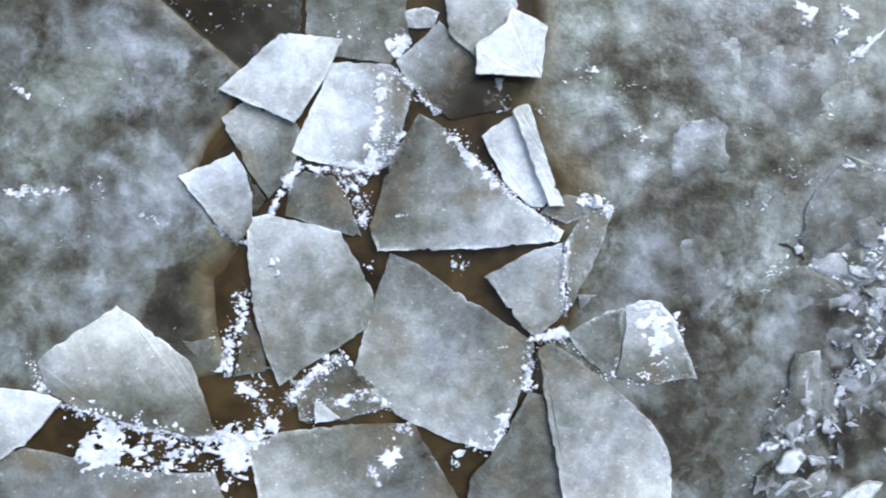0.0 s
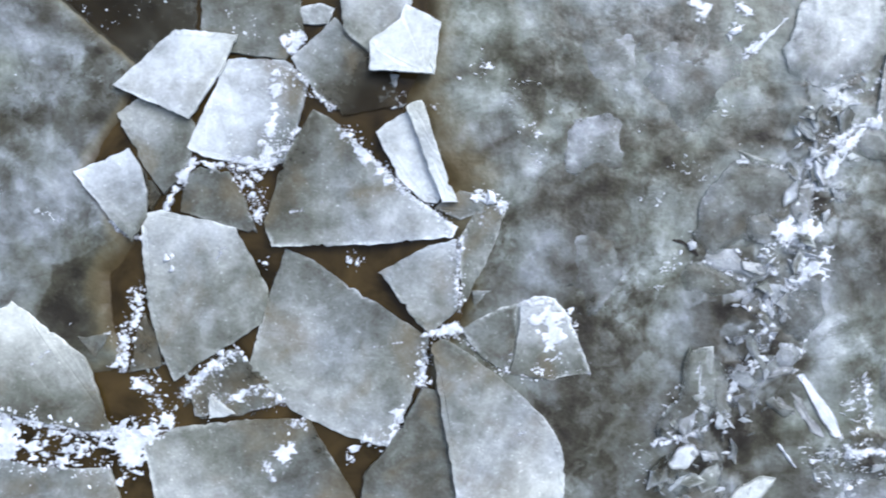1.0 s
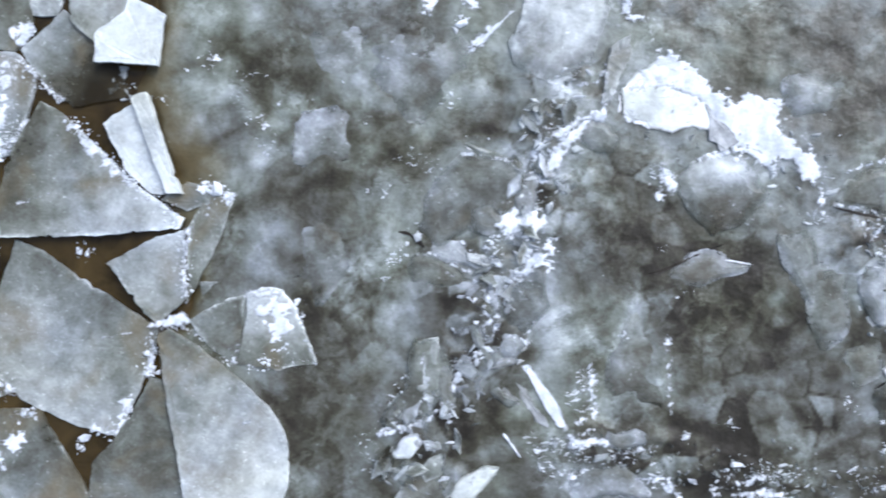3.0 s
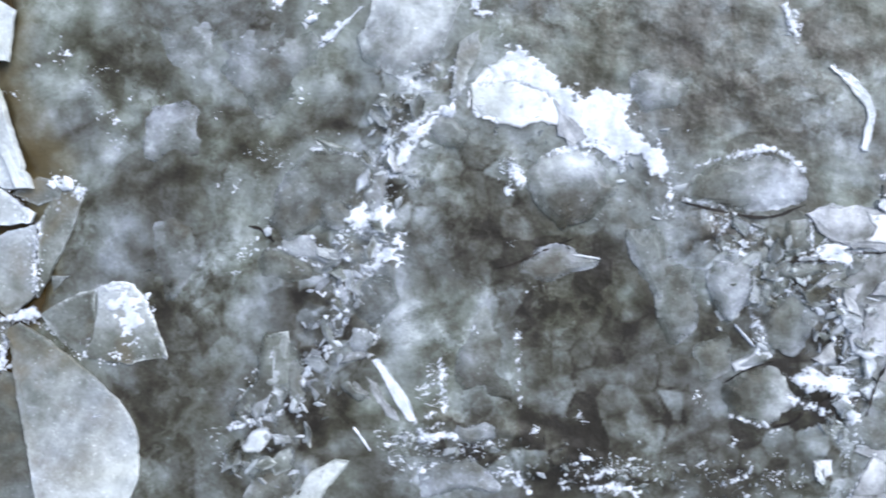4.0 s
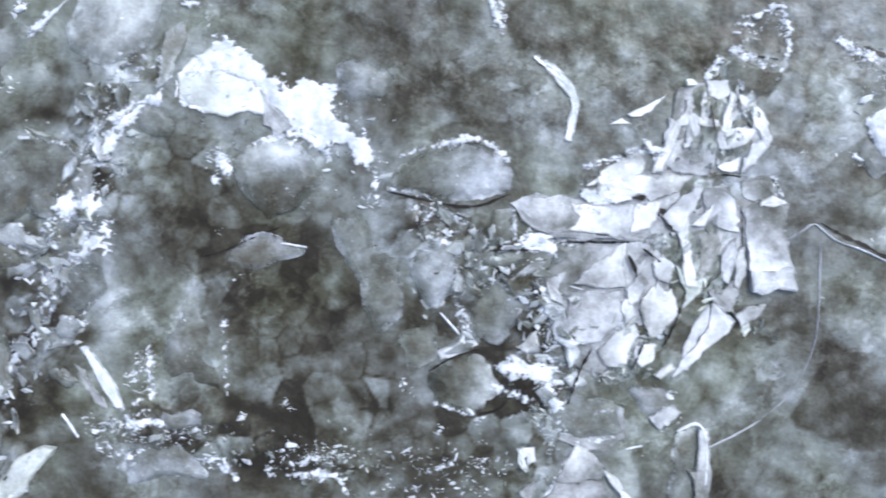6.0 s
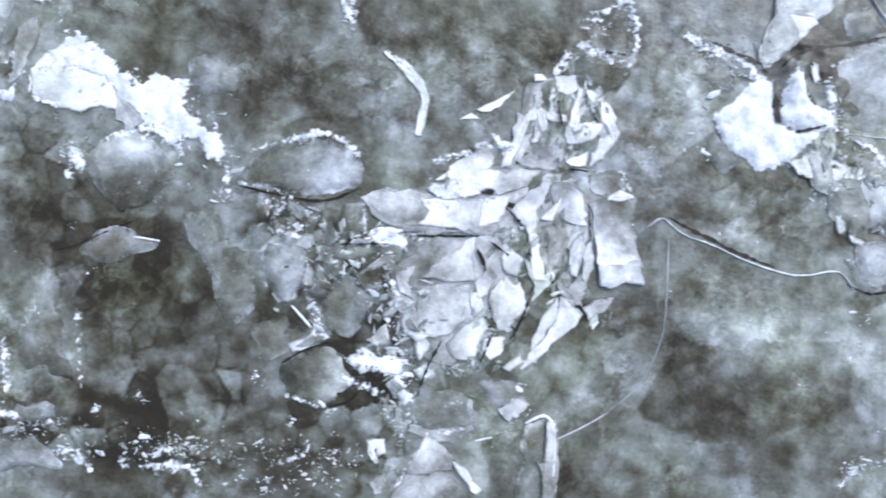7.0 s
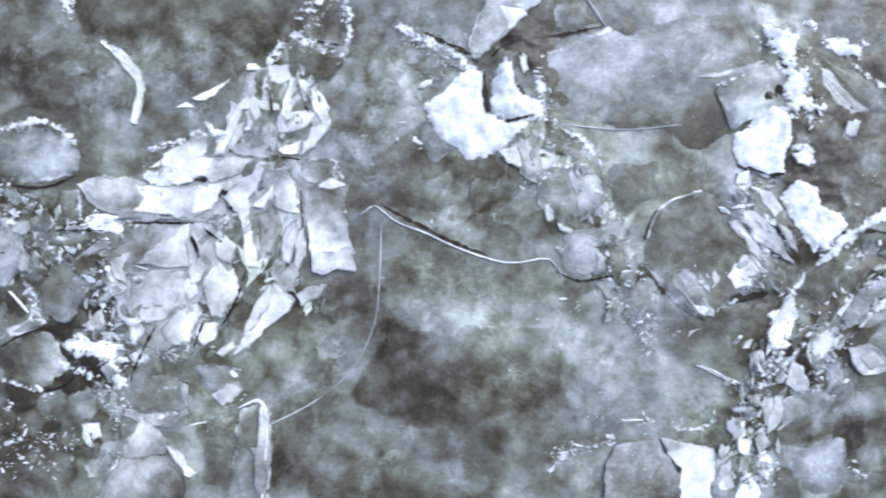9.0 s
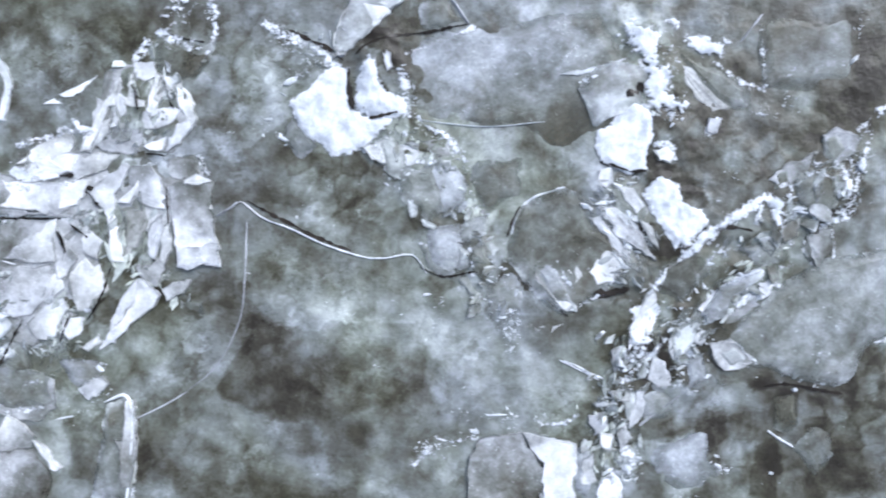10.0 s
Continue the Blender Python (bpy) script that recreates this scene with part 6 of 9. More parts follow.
plate('ice_floe', 'small pale frosted floe frozen into the ice sheet', [(8.7, -1.047), (8.797, -1.046), (8.831, -1.174), (8.767, -1.272), (8.734, -1.143)], 0.62, soft=1, sunken=True, rim=0.02)
plate('ice_floe', 'small white frosted floe frozen into the ice sheet', [(8.636, -1.048), (8.755, -1.046), (8.733, -1.111), (8.659, -1.105)], 0.68, soft=1, sunken=True, rim=0.02)
plate('ice_floe', 'small pale frosted floe frozen into the ice sheet', [(8.589, -1.193), (8.688, -1.402), (8.624, -1.402), (8.564, -1.274)], 0.6, soft=1, sunken=True, rim=0.02)

# ---- snow banks on the sheet ----
snow('snow_patch', 'bright white crusted snow drift on the ice', None, outline=[(3.018, 0.799), (3.132, 0.924), (3.271, 1.011), (3.349, 0.956), (3.458, 0.894), (3.536, 0.801), (3.583, 0.733), (3.707, 0.771), (3.769, 0.756), (3.878, 0.741), (3.878, 0.663), (3.847, 0.601), (3.987, 0.524), (4.112, 0.4), (4.131, 0.307), (4.144, 0.199), (4.101, 0.136), (4.066, 0.214), (4.082, 0.276), (3.988, 0.322), (3.957, 0.4), (3.879, 0.43), (3.848, 0.352), (3.771, 0.383), (3.693, 0.445), (3.615, 0.476), (3.553, 0.538), (3.515, 0.646), (3.459, 0.733), (3.303, 0.8), (3.133, 0.806)], height=0.03, fray=0.9)
snow('snow_patch', 'bright white crusted snow drift on the ice', None, path=[(2.621, 0.374), (2.713, 0.513), (2.85, 0.645), (2.912, 0.667)], half=0.0276, height=0.04)
snow('snow_patch', 'bright white crusted snow drift on the ice', None, path=[(2.915, 0.697), (3.003, 0.83)], half=0.0092, height=0.03, fray=0.6)
snow('snow_patch', 'bright white crusted snow drift on the ice', None, path=[(2.88, 0.835), (2.956, 0.974)], half=0.0092, height=0.03, fray=0.6)
snow('snow_patch', 'bright white crusted snow drift on the ice', None, path=[(3.04, 1.357), (3.047, 1.204), (3.155, 1.18)], half=0.0245, height=0.03)
snow('snow_patch', 'bright white crusted snow drift on the ice', None, path=[(1.911, 1.323), (2.003, 1.277), (1.942, 1.216)], half=0.0215, height=0.02)
snow('snow_patch', 'bright white crusted snow drift on the ice', None, path=[(2.172, 1.293), (2.218, 1.263)], half=0.0215, height=0.02)
crumbs('snow_crumbs', 'loose white snow crumbs scattered on the ice', [(2.111, 1.171), (2.172, 1.171)], 0.025, 15, 0.0143)
crumbs('snow_crumbs', 'loose white snow crumbs scattered on the ice', [(2.082, 0.726), (2.128, 0.717)], 0.015, 9, 0.0143)
snow('snow_patch', 'bright white crusted snow drift on the ice', None, path=[(2.56, 0.374), (2.536, 0.174), (2.453, 0.035), (2.407, -0.011)], half=0.0153, height=0.02, fray=1.6)
snow('snow_patch', 'bright white crusted snow drift on the ice', None, path=[(2.577, -0.072), (2.507, -0.18), (2.439, -0.226)], half=0.0184, height=0.02, fray=1.6)
crumbs('snow_crumbs', 'loose white snow crumbs scattered on the ice', [(2.619, 0.743), (2.682, 0.589), (2.56, 0.374), (2.53, 0.128), (2.408, -0.026), (2.284, -0.027)], 0.086, 286, 0.0084)
crumbs('snow_crumbs', 'loose white snow crumbs scattered on the ice', [(2.619, 0.835), (2.803, 0.989), (2.681, 0.681)], 0.067, 78, 0.0096)
crumbs('snow_crumbs', 'loose white snow crumbs scattered on the ice', [(2.592, -0.087), (2.501, -0.18), (2.316, -0.334), (2.317, -0.519), (2.195, -0.643)], 0.049, 169, 0.0096)
crumbs('snow_crumbs', 'loose white snow crumbs scattered on the ice', [(2.133, -0.674), (2.103, -0.859), (2.073, -0.998)], 0.037, 91, 0.0084)
crumbs('snow_crumbs', 'loose white snow crumbs scattered on the ice', [(1.917, -0.675), (1.826, -0.86), (1.795, -1.045), (1.641, -1.076), (1.642, -1.293)], 0.055, 104, 0.0084)
crumbs('snow_crumbs', 'loose white snow crumbs scattered on the ice', [(1.762, -0.121), (1.725, -0.244), (1.854, -0.028), (1.915, 0.018)], 0.021, 39, 0.0096)
crumbs('snow_crumbs', 'loose white snow crumbs scattered on the ice', [(1.607, 0.263), (1.73, 0.218), (1.791, 0.31)], 0.025, 26, 0.0108)
crumbs('snow_crumbs', 'loose white snow crumbs scattered on the ice', [(1.837, 0.479), (1.914, 0.403), (2.006, 0.464)], 0.067, 52, 0.0108)
crumbs('snow_crumbs', 'loose white snow crumbs scattered on the ice', [(2.78, -0.734), (2.873, -0.826), (2.843, -1.011), (2.719, -0.857)], 0.043, 65, 0.0131)
snow('snow_patch', 'bright white crusted snow drift on the ice', None, path=[(2.566, -1.151), (2.72, -1.104), (2.874, -1.042)], half=0.0092, height=0.02, fray=1.6)
crumbs('snow_crumbs', 'loose white snow crumbs scattered on the ice', [(2.505, -1.166), (2.875, -1.134), (3.214, -1.164)], 0.067, 208, 0.0096)
crumbs('snow_crumbs', 'loose white snow crumbs scattered on the ice', [(2.598, -1.29), (2.937, -1.289), (3.245, -1.319)], 0.067, 117, 0.0108)
snow('snow_patch', 'bright white crusted snow drift on the ice', None, path=[(3.107, -1.319), (3.276, -1.319), (3.338, -1.411)], half=0.0153, height=0.02, fray=1.4)
crumbs('snow_crumbs', 'loose white snow crumbs scattered on the ice', [(3.523, -1.287), (3.739, -1.286), (3.985, -1.316)], 0.08, 169, 0.0096)
snow('snow_patch', 'bright white crusted snow drift on the ice', None, path=[(3.523, -1.398), (3.832, -1.397)], half=0.0153, height=0.02, fray=1.6)
crumbs('snow_crumbs', 'loose white snow crumbs scattered on the ice', [(3.367, -1.071), (3.398, -1.071)], 0.012, 9, 0.0155)
crumbs('snow_crumbs', 'loose white snow crumbs scattered on the ice', [(3.459, -1.009), (3.675, -1.015)], 0.015, 15, 0.0084)
crumbs('snow_crumbs', 'loose white snow crumbs scattered on the ice', [(3.236, 0.407), (3.267, 0.284), (3.175, 0.376)], 0.049, 78, 0.0108)
snow('snow_patch', 'bright white crusted snow drift on the ice', None, path=[(3.236, 0.422), (3.267, 0.284)], half=0.0153, height=0.03, fray=1.4)
crumbs('snow_crumbs', 'loose white snow crumbs scattered on the ice', [(2.311, 0.926), (3.855, -0.176)], 1.226, 91, 0.0072)
crumbs('snow_crumbs', 'loose white snow crumbs scattered on the ice', [(1.389, 0.984), (2.312, 0.68)], 0.613, 39, 0.0072)
crumbs('snow_crumbs', 'loose white snow crumbs scattered on the ice', [(3.521, 0.739), (3.925, 0.679), (4.112, 0.338), (4.114, 0.028)], 0.08, 143, 0.0096)
crumbs('snow_crumbs', 'loose white snow crumbs scattered on the ice', [(4.761, 1.21), (4.808, 1.086)], 0.031, 39, 0.012)
crumbs('snow_crumbs', 'loose white snow crumbs scattered on the ice', [(3.986, 0.896), (4.205, 0.556)], 0.031, 15, 0.012)
snow('snow_patch', 'bright white crusted snow drift on the ice', None, path=[(4.738, 1.246), (4.801, 1.059), (4.832, 1.153)], half=0.0184, height=0.03)
snow('snow_cap', 'bright white crusted snow drift on the ice', None, path=[(4.245, 0.362), (4.432, 0.416), (4.618, 0.463), (4.743, 0.43), (4.837, 0.343)], half=0.0153, height=0.025, fray=0.9, parent=oval)
snow('snow_patch', 'bright white crusted snow drift on the ice', None, path=[(4.378, -0.002), (4.434, 0.067), (4.574, 0.015)], half=0.0092, height=0.025, fray=1.0)
crumbs('snow_crumbs', 'loose white snow crumbs scattered on the ice', [(4.247, 0.091), (4.433, 0.076), (4.621, -0.032), (4.434, -0.095)], 0.055, 117, 0.0108)
snow('snow_patch', 'bright white crusted snow drift on the ice', None, path=[(4.901, -0.123), (5.026, -0.076), (5.088, -0.153)], half=0.0276, height=0.03, fray=1.6)
crumbs('snow_crumbs', 'loose white snow crumbs scattered on the ice', [(4.622, -0.156), (4.932, -0.092), (5.244, -0.121), (5.337, -0.152)], 0.055, 195, 0.0096)
snow('snow_patch', 'bright white crusted snow drift on the ice', None, path=[(5.304, 0.315), (5.49, 0.363), (5.645, 0.404)], half=0.0153, height=0.02, fray=1.6)
snow('snow_patch', 'bright white crusted snow drift on the ice', None, path=[(5.939, 0.817), (5.985, 0.885)], half=0.0215, height=0.03, fray=1.4)
snow('snow_patch', 'bright white crusted snow drift on the ice', None, path=[(6.3, 0.258), (6.338, 0.181), (6.363, 0.103)], half=0.0092, height=0.03, fray=0.5)
snow('snow_patch', 'bright white crusted snow drift on the ice', None, outline=[(4.75, -0.793), (4.905, -0.746), (5.076, -0.791), (5.108, -0.9), (5.171, -1.039), (5.078, -1.056), (5.046, -0.931), (4.937, -0.845), (4.812, -0.846)], height=0.04, fray=0.7)
snow('snow_patch', 'bright white crusted snow drift on the ice', None, outline=[(4.936, -0.783), (5.086, -0.776), (5.139, -0.9), (5.046, -0.9), (4.968, -0.854)], height=0.035, fray=1.2)
snow('snow_patch', 'bright white crusted snow drift on the ice', None, path=[(6.109, 1.067), (6.233, 1.161), (6.326, 1.208), (6.389, 1.068), (6.374, 0.975)], half=0.0123, height=0.015, fray=3)
snow('snow_patch', 'bright white crusted snow drift on the ice', None, path=[(4.995, 0.911), (5.108, 0.834), (5.192, 0.719), (5.215, 0.61), (5.184, 0.485)], half=0.0092, height=0.03, fray=1.5)
snow('snow_patch', 'bright white crusted snow drift on the ice', None, path=[(2.509, -0.719), (2.596, -0.827), (2.673, -0.934), (2.701, -1.018)], half=0.0092, height=0.03, fray=1.0)
snow('snow_patch', 'bright white crusted snow drift on the ice', None, path=[(2.615, 0.565), (2.56, 0.456), (2.548, 0.331), (2.499, 0.192)], half=0.0123, height=0.015, fray=3.5)
snow('snow_patch', 'bright white crusted snow drift on the ice', None, path=[(2.281, 0.423), (2.374, 0.331), (2.437, 0.238)], half=0.0061, height=0.01, fray=5)
snow('snow_patch', 'bright white crusted snow drift on the ice', None, outline=[(3.445, 0.413), (3.543, 0.475), (3.666, 0.433), (3.62, 0.377), (3.528, 0.392)], height=0.012, fray=1.6)
crumbs('snow_crumbs', 'loose white snow crumbs scattered on the ice', [(2.744, 0.891), (2.559, 0.58), (2.436, 0.331), (2.314, 0.02), (2.377, -0.228), (2.502, -0.476)], 0.123, 169, 0.0096)
snow('snow_patch', 'bright white crusted snow drift on the ice', None, path=[(2.283, -0.073), (2.377, -0.197), (2.502, -0.476)], half=0.0061, height=0.01, fray=5)
snow('snow_patch', 'bright white crusted snow drift on the ice', None, path=[(4.766, -0.902), (4.844, -0.933), (4.937, -0.963)], half=0.0184, height=0.03, fray=1.4)
crumbs('snow_crumbs', 'loose white snow crumbs scattered on the ice', [(4.611, -1.074), (4.72, -1.089)], 0.031, 18, 0.0143)
crumbs('snow_crumbs', 'loose white snow crumbs scattered on the ice', [(4.252, -0.905), (4.346, -0.951)], 0.028, 20, 0.0143)
crumbs('snow_crumbs', 'loose white snow crumbs scattered on the ice', [(3.819, -1.249), (4.317, -1.309), (4.722, -1.338)], 0.123, 104, 0.0096)
crumbs('snow_crumbs', 'loose white snow crumbs scattered on the ice', [(4.38, -1.402), (4.629, -1.463), (4.846, -1.306)], 0.123, 78, 0.0096)
crumbs('snow_crumbs', 'loose white snow crumbs scattered on the ice', [(4.069, -1.497), (4.442, -1.464), (4.629, -1.525)], 0.061, 39, 0.0131)
crumbs('snow_crumbs', 'loose white snow crumbs scattered on the ice', [(5.058, -0.371), (5.091, -0.558), (5.06, -0.745), (5.124, -0.931)], 0.086, 338, 0.0096)
crumbs('snow_crumbs', 'loose white snow crumbs scattered on the ice', [(4.685, -0.311), (4.934, -0.372), (5.058, -0.247)], 0.104, 169, 0.0084)
crumbs('snow_crumbs', 'loose white snow crumbs scattered on the ice', [(4.561, -0.499), (4.624, -0.623)], 0.037, 52, 0.0108)
crumbs('snow_crumbs', 'loose white snow crumbs scattered on the ice', [(5.308, -0.494), (5.372, -0.867)], 0.123, 195, 0.0096)
crumbs('snow_crumbs', 'loose white snow crumbs scattered on the ice', [(4.938, -1.025), (5.187, -1.117), (5.032, -1.242)], 0.074, 143, 0.0108)
snow('snow_patch', 'bright white crusted snow drift on the ice', None, path=[(6.109, 0.989), (6.063, 0.957), (6.233, 1.067), (6.295, 1.192)], half=0.0092, height=0.02, fray=1.2)
snow('snow_patch', 'bright white crusted snow drift on the ice', None, path=[(6.234, 0.865), (6.312, 0.803), (6.359, 0.897), (6.389, 0.99)], half=0.0153, height=0.02, fray=0.8)
crumbs('snow_crumbs', 'loose white snow crumbs scattered on the ice', [(6.109, 1.067), (6.295, 1.192), (6.389, 1.006)], 0.055, 78, 0.0096)
crumbs('snow_crumbs', 'loose white snow crumbs scattered on the ice', [(5.746, -0.927), (5.762, -1.114), (5.53, -1.24)], 0.043, 78, 0.0108)
snow('snow_patch', 'bright white crusted snow drift on the ice', None, path=[(6.655, 1.013), (6.799, 0.919), (6.989, 0.854), (7.06, 0.788)], half=0.0159, height=0.02, fray=1.5)
crumbs('snow_crumbs', 'loose white snow crumbs scattered on the ice', [(6.671, 0.997), (6.831, 0.84), (7.053, 0.779)], 0.051, 130, 0.0099)
crumbs('snow_crumbs', 'loose white snow crumbs scattered on the ice', [(6.801, 0.698), (6.959, 0.746)], 0.026, 18, 0.0112)
crumbs('snow_crumbs', 'loose white snow crumbs scattered on the ice', [(7.434, 0.782), (7.499, 0.561), (7.532, 0.434), (7.787, 0.341)], 0.045, 169, 0.0099)
crumbs('snow_crumbs', 'loose white snow crumbs scattered on the ice', [(6.644, 0.443), (6.803, 0.365)], 0.045, 20, 0.0124)
crumbs('snow_crumbs', 'loose white snow crumbs scattered on the ice', [(7.534, 0.276), (7.756, 0.246), (7.915, 0.184)], 0.029, 78, 0.0087)
crumbs('snow_crumbs', 'loose white snow crumbs scattered on the ice', [(7.822, 0.009), (7.949, -0.038)], 0.051, 78, 0.0099)
crumbs('snow_crumbs', 'loose white snow crumbs scattered on the ice', [(7.31, 0.401), (7.439, 0.244), (7.44, 0.085)], 0.128, 143, 0.0124)
crumbs('snow_crumbs', 'loose white snow crumbs scattered on the ice', [(7.921, -0.387), (8.047, -0.354)], 0.032, 33, 0.0124)
crumbs('snow_crumbs', 'loose white snow crumbs scattered on the ice', [(7.955, -0.577), (8.115, -0.703), (8.021, -0.831)], 0.077, 117, 0.0112)
crumbs('snow_crumbs', 'loose white snow crumbs scattered on the ice', [(7.605, -0.58), (7.859, -0.514)], 0.064, 20, 0.0087)
crumbs('snow_crumbs', 'loose white snow crumbs scattered on the ice', [(7.486, -1.391), (7.645, -1.374), (7.899, -1.324)], 0.029, 104, 0.0099)
snow('snow_patch', 'bright white crusted snow drift on the ice', None, path=[(7.535, -1.486), (7.613, -1.406), (7.709, -1.444)], half=0.0096, height=0.02, fray=0.8)
snow('snow_patch', 'bright white crusted snow drift on the ice', None, path=[(7.724, -1.358), (7.899, -1.331)], half=0.0064, height=0.015, fray=0.8)
crumbs('snow_crumbs', 'loose white snow crumbs scattered on the ice', [(7.738, -1.167), (7.929, -1.197), (8.12, -1.211)], 0.038, 52, 0.0099)
snow('snow_patch', 'bright white crusted snow drift on the ice', None, outline=[(8.827, 0.044), (8.944, 0.167), (9.016, 0.117), (9.049, 0.004), (9.195, -0.075), (9.132, -0.172), (9.049, -0.26), (9.013, -0.199), (8.964, -0.109), (8.866, -0.033)], height=0.05, fray=0.5)
snow('snow_patch', 'bright white crusted snow drift on the ice', None, path=[(9.12, -0.23), (9.228, -0.123), (9.381, -0.028), (9.509, 0.061), (9.577, 0.026), (9.582, -0.077)], half=0.0287, height=0.035, fray=0.7)
snow('snow_patch', 'bright white crusted snow drift on the ice', None, path=[(9.463, -0.088), (9.494, 0.009)], half=0.0128, height=0.02, fray=1.2)
snow('snow_patch', 'bright white crusted snow drift on the ice', None, path=[(9.1, -0.243), (8.967, -0.367), (8.871, -0.497), (8.808, -0.627)], half=0.0159, height=0.02, fray=0.9)
snow('snow_patch', 'bright white crusted snow drift on the ice', None, outline=[(8.769, -0.588), (8.881, -0.503), (8.921, -0.593), (8.874, -0.771), (8.752, -0.795)], height=0.03, fray=0.9)
snow('snow_patch', 'bright white crusted snow drift on the ice', None, path=[(8.746, -0.853), (8.875, -0.835), (8.955, -0.754)], half=0.0096, height=0.02, fray=0.8)
snow('snow_patch', 'bright white crusted snow drift on the ice', None, path=[(8.894, 0.347), (8.975, 0.348), (8.998, 0.277)], half=0.0223, height=0.03, fray=0.7)
snow('snow_patch', 'bright white crusted snow drift on the ice', None, outline=[(8.725, 1.079), (8.854, 1.022), (8.926, 0.985), (8.895, 0.856), (8.955, 0.695), (9.059, 0.584), (8.973, 0.515), (8.859, 0.598), (8.824, 0.823), (8.694, 0.989)], height=0.04, fray=1.3)
snow('snow_patch', 'bright white crusted snow drift on the ice', None, outline=[(9.058, 0.97), (9.312, 0.95), (9.259, 0.859), (9.146, 0.836), (9.087, 0.906)], height=0.03, fray=0.9)
snow('snow_patch', 'bright white crusted snow drift on the ice', None, path=[(8.95, 1.056), (9.015, 1.034)], half=0.0159, height=0.02, fray=0.8)
snow('snow_patch', 'bright white crusted snow drift on the ice', None, path=[(9.018, 0.818), (8.984, 0.921)], half=0.0128, height=0.02, fray=1.4)
snow('snow_patch', 'bright white crusted snow drift on the ice', None, path=[(9.357, 0.738), (9.438, 0.694), (9.509, 0.669)], half=0.0128, height=0.02, fray=0.9)
snow('snow_patch', 'bright white crusted snow drift on the ice', None, path=[(9.373, 0.684), (9.422, 0.629)], half=0.0064, height=0.02, fray=0.9)
snow('snow_patch', 'bright white crusted snow drift on the ice', None, path=[(9.19, 0.421), (9.24, 0.499)], half=0.0191, height=0.02, fray=0.5)
snow('snow_patch', 'bright white crusted snow drift on the ice', None, path=[(9.455, 0.546), (9.504, 0.531)], half=0.0128, height=0.02, fray=0.8)
snow('snow_patch', 'bright white crusted snow drift on the ice', None, path=[(9.937, 0.432), (9.988, 0.401), (10.053, 0.392)], half=0.0096, height=0.02, fray=0.6)
snow('snow_patch', 'bright white crusted snow drift on the ice', None, path=[(10.046, 0.449), (10.1, 0.498), (10.069, 0.43), (10.117, 0.444)], half=0.0096, height=0.02, fray=0.6)
snow('snow_patch', 'bright white crusted snow drift on the ice', None, path=[(10.164, 0.563), (10.205, 0.58)], half=0.0223, height=0.02, fray=0.8)
snow('snow_patch', 'bright white crusted snow drift on the ice', None, path=[(9.753, -0.127), (9.929, -0.061), (9.994, -0.05)], half=0.0159, height=0.025, fray=0.7)
snow('snow_patch', 'bright white crusted snow drift on the ice', None, path=[(9.975, 0.191), (9.992, 0.062), (9.961, -0.034)], half=0.0191, height=0.025, fray=1.3)
snow('snow_patch', 'bright white crusted snow drift on the ice', None, path=[(9.731, -0.134), (9.745, -0.23), (9.804, -0.326)], half=0.0096, height=0.02, fray=0.7)
snow('snow_patch', 'bright white crusted snow drift on the ice', None, path=[(9.898, -0.1), (9.916, -0.26)], half=0.0128, height=0.02, fray=0.8)
snow('snow_patch', 'bright white crusted snow drift on the ice', None, path=[(9.996, -0.276), (10.189, -0.225)], half=0.0064, height=0.02, fray=0.6)
snow('snow_patch', 'bright white crusted snow drift on the ice', None, path=[(9.37, -0.395), (9.482, -0.362)], half=0.0191, height=0.03, fray=1.2)
snow('snow_patch', 'bright white crusted snow drift on the ice', None, path=[(9.288, -0.283), (9.368, -0.234)], half=0.0128, height=0.02, fray=1.3)
snow('snow_patch', 'bright white crusted snow drift on the ice', None, path=[(9.533, -0.554), (9.596, -0.457)], half=0.0255, height=0.03, fray=1.4)
snow('snow_patch', 'bright white crusted snow drift on the ice', None, path=[(9.389, -0.701), (9.549, -0.57)], half=0.0096, height=0.02, fray=1.0)
snow('snow_patch', 'bright white crusted snow drift on the ice', None, path=[(9.615, -0.135), (9.667, -0.205)], half=0.0096, height=0.02, fray=0.4)
snow('snow_patch', 'bright white crusted snow drift on the ice', None, path=[(9.585, -0.341), (9.675, -0.334)], half=0.0064, height=0.015, fray=0.5)
snow('snow_patch', 'bright white crusted snow drift on the ice', None, path=[(8.203, -1.22), (8.267, -1.251), (8.396, -1.237), (8.467, -1.188)], half=0.0096, height=0.02, fray=1.0)
snow('snow_patch', 'bright white crusted snow drift on the ice', None, path=[(8.207, -1.633), (8.271, -1.567), (8.32, -1.664)], half=0.0223, height=0.03, fray=1.3)
crumbs('snow_crumbs', 'loose white snow crumbs scattered on the ice', [(8.843, -0.82), (8.715, -0.95), (8.653, -1.144), (8.72, -1.401), (8.787, -1.562)], 0.096, 338, 0.0112)
crumbs('snow_crumbs', 'loose white snow crumbs scattered on the ice', [(9.034, -0.624), (9.133, -0.817), (9.039, -1.043)], 0.096, 169, 0.0112)
crumbs('snow_crumbs', 'loose white snow crumbs scattered on the ice', [(8.576, 0.015), (8.771, -0.176), (8.58, -0.371), (8.645, -0.435)], 0.083, 234, 0.0137)
crumbs('snow_crumbs', 'loose white snow crumbs scattered on the ice', [(8.703, 0.178), (8.769, 0.017), (8.836, -0.24)], 0.077, 195, 0.0137)
crumbs('snow_crumbs', 'loose white snow crumbs scattered on the ice', [(8.58, -0.403), (8.677, -0.402)], 0.045, 52, 0.0162)
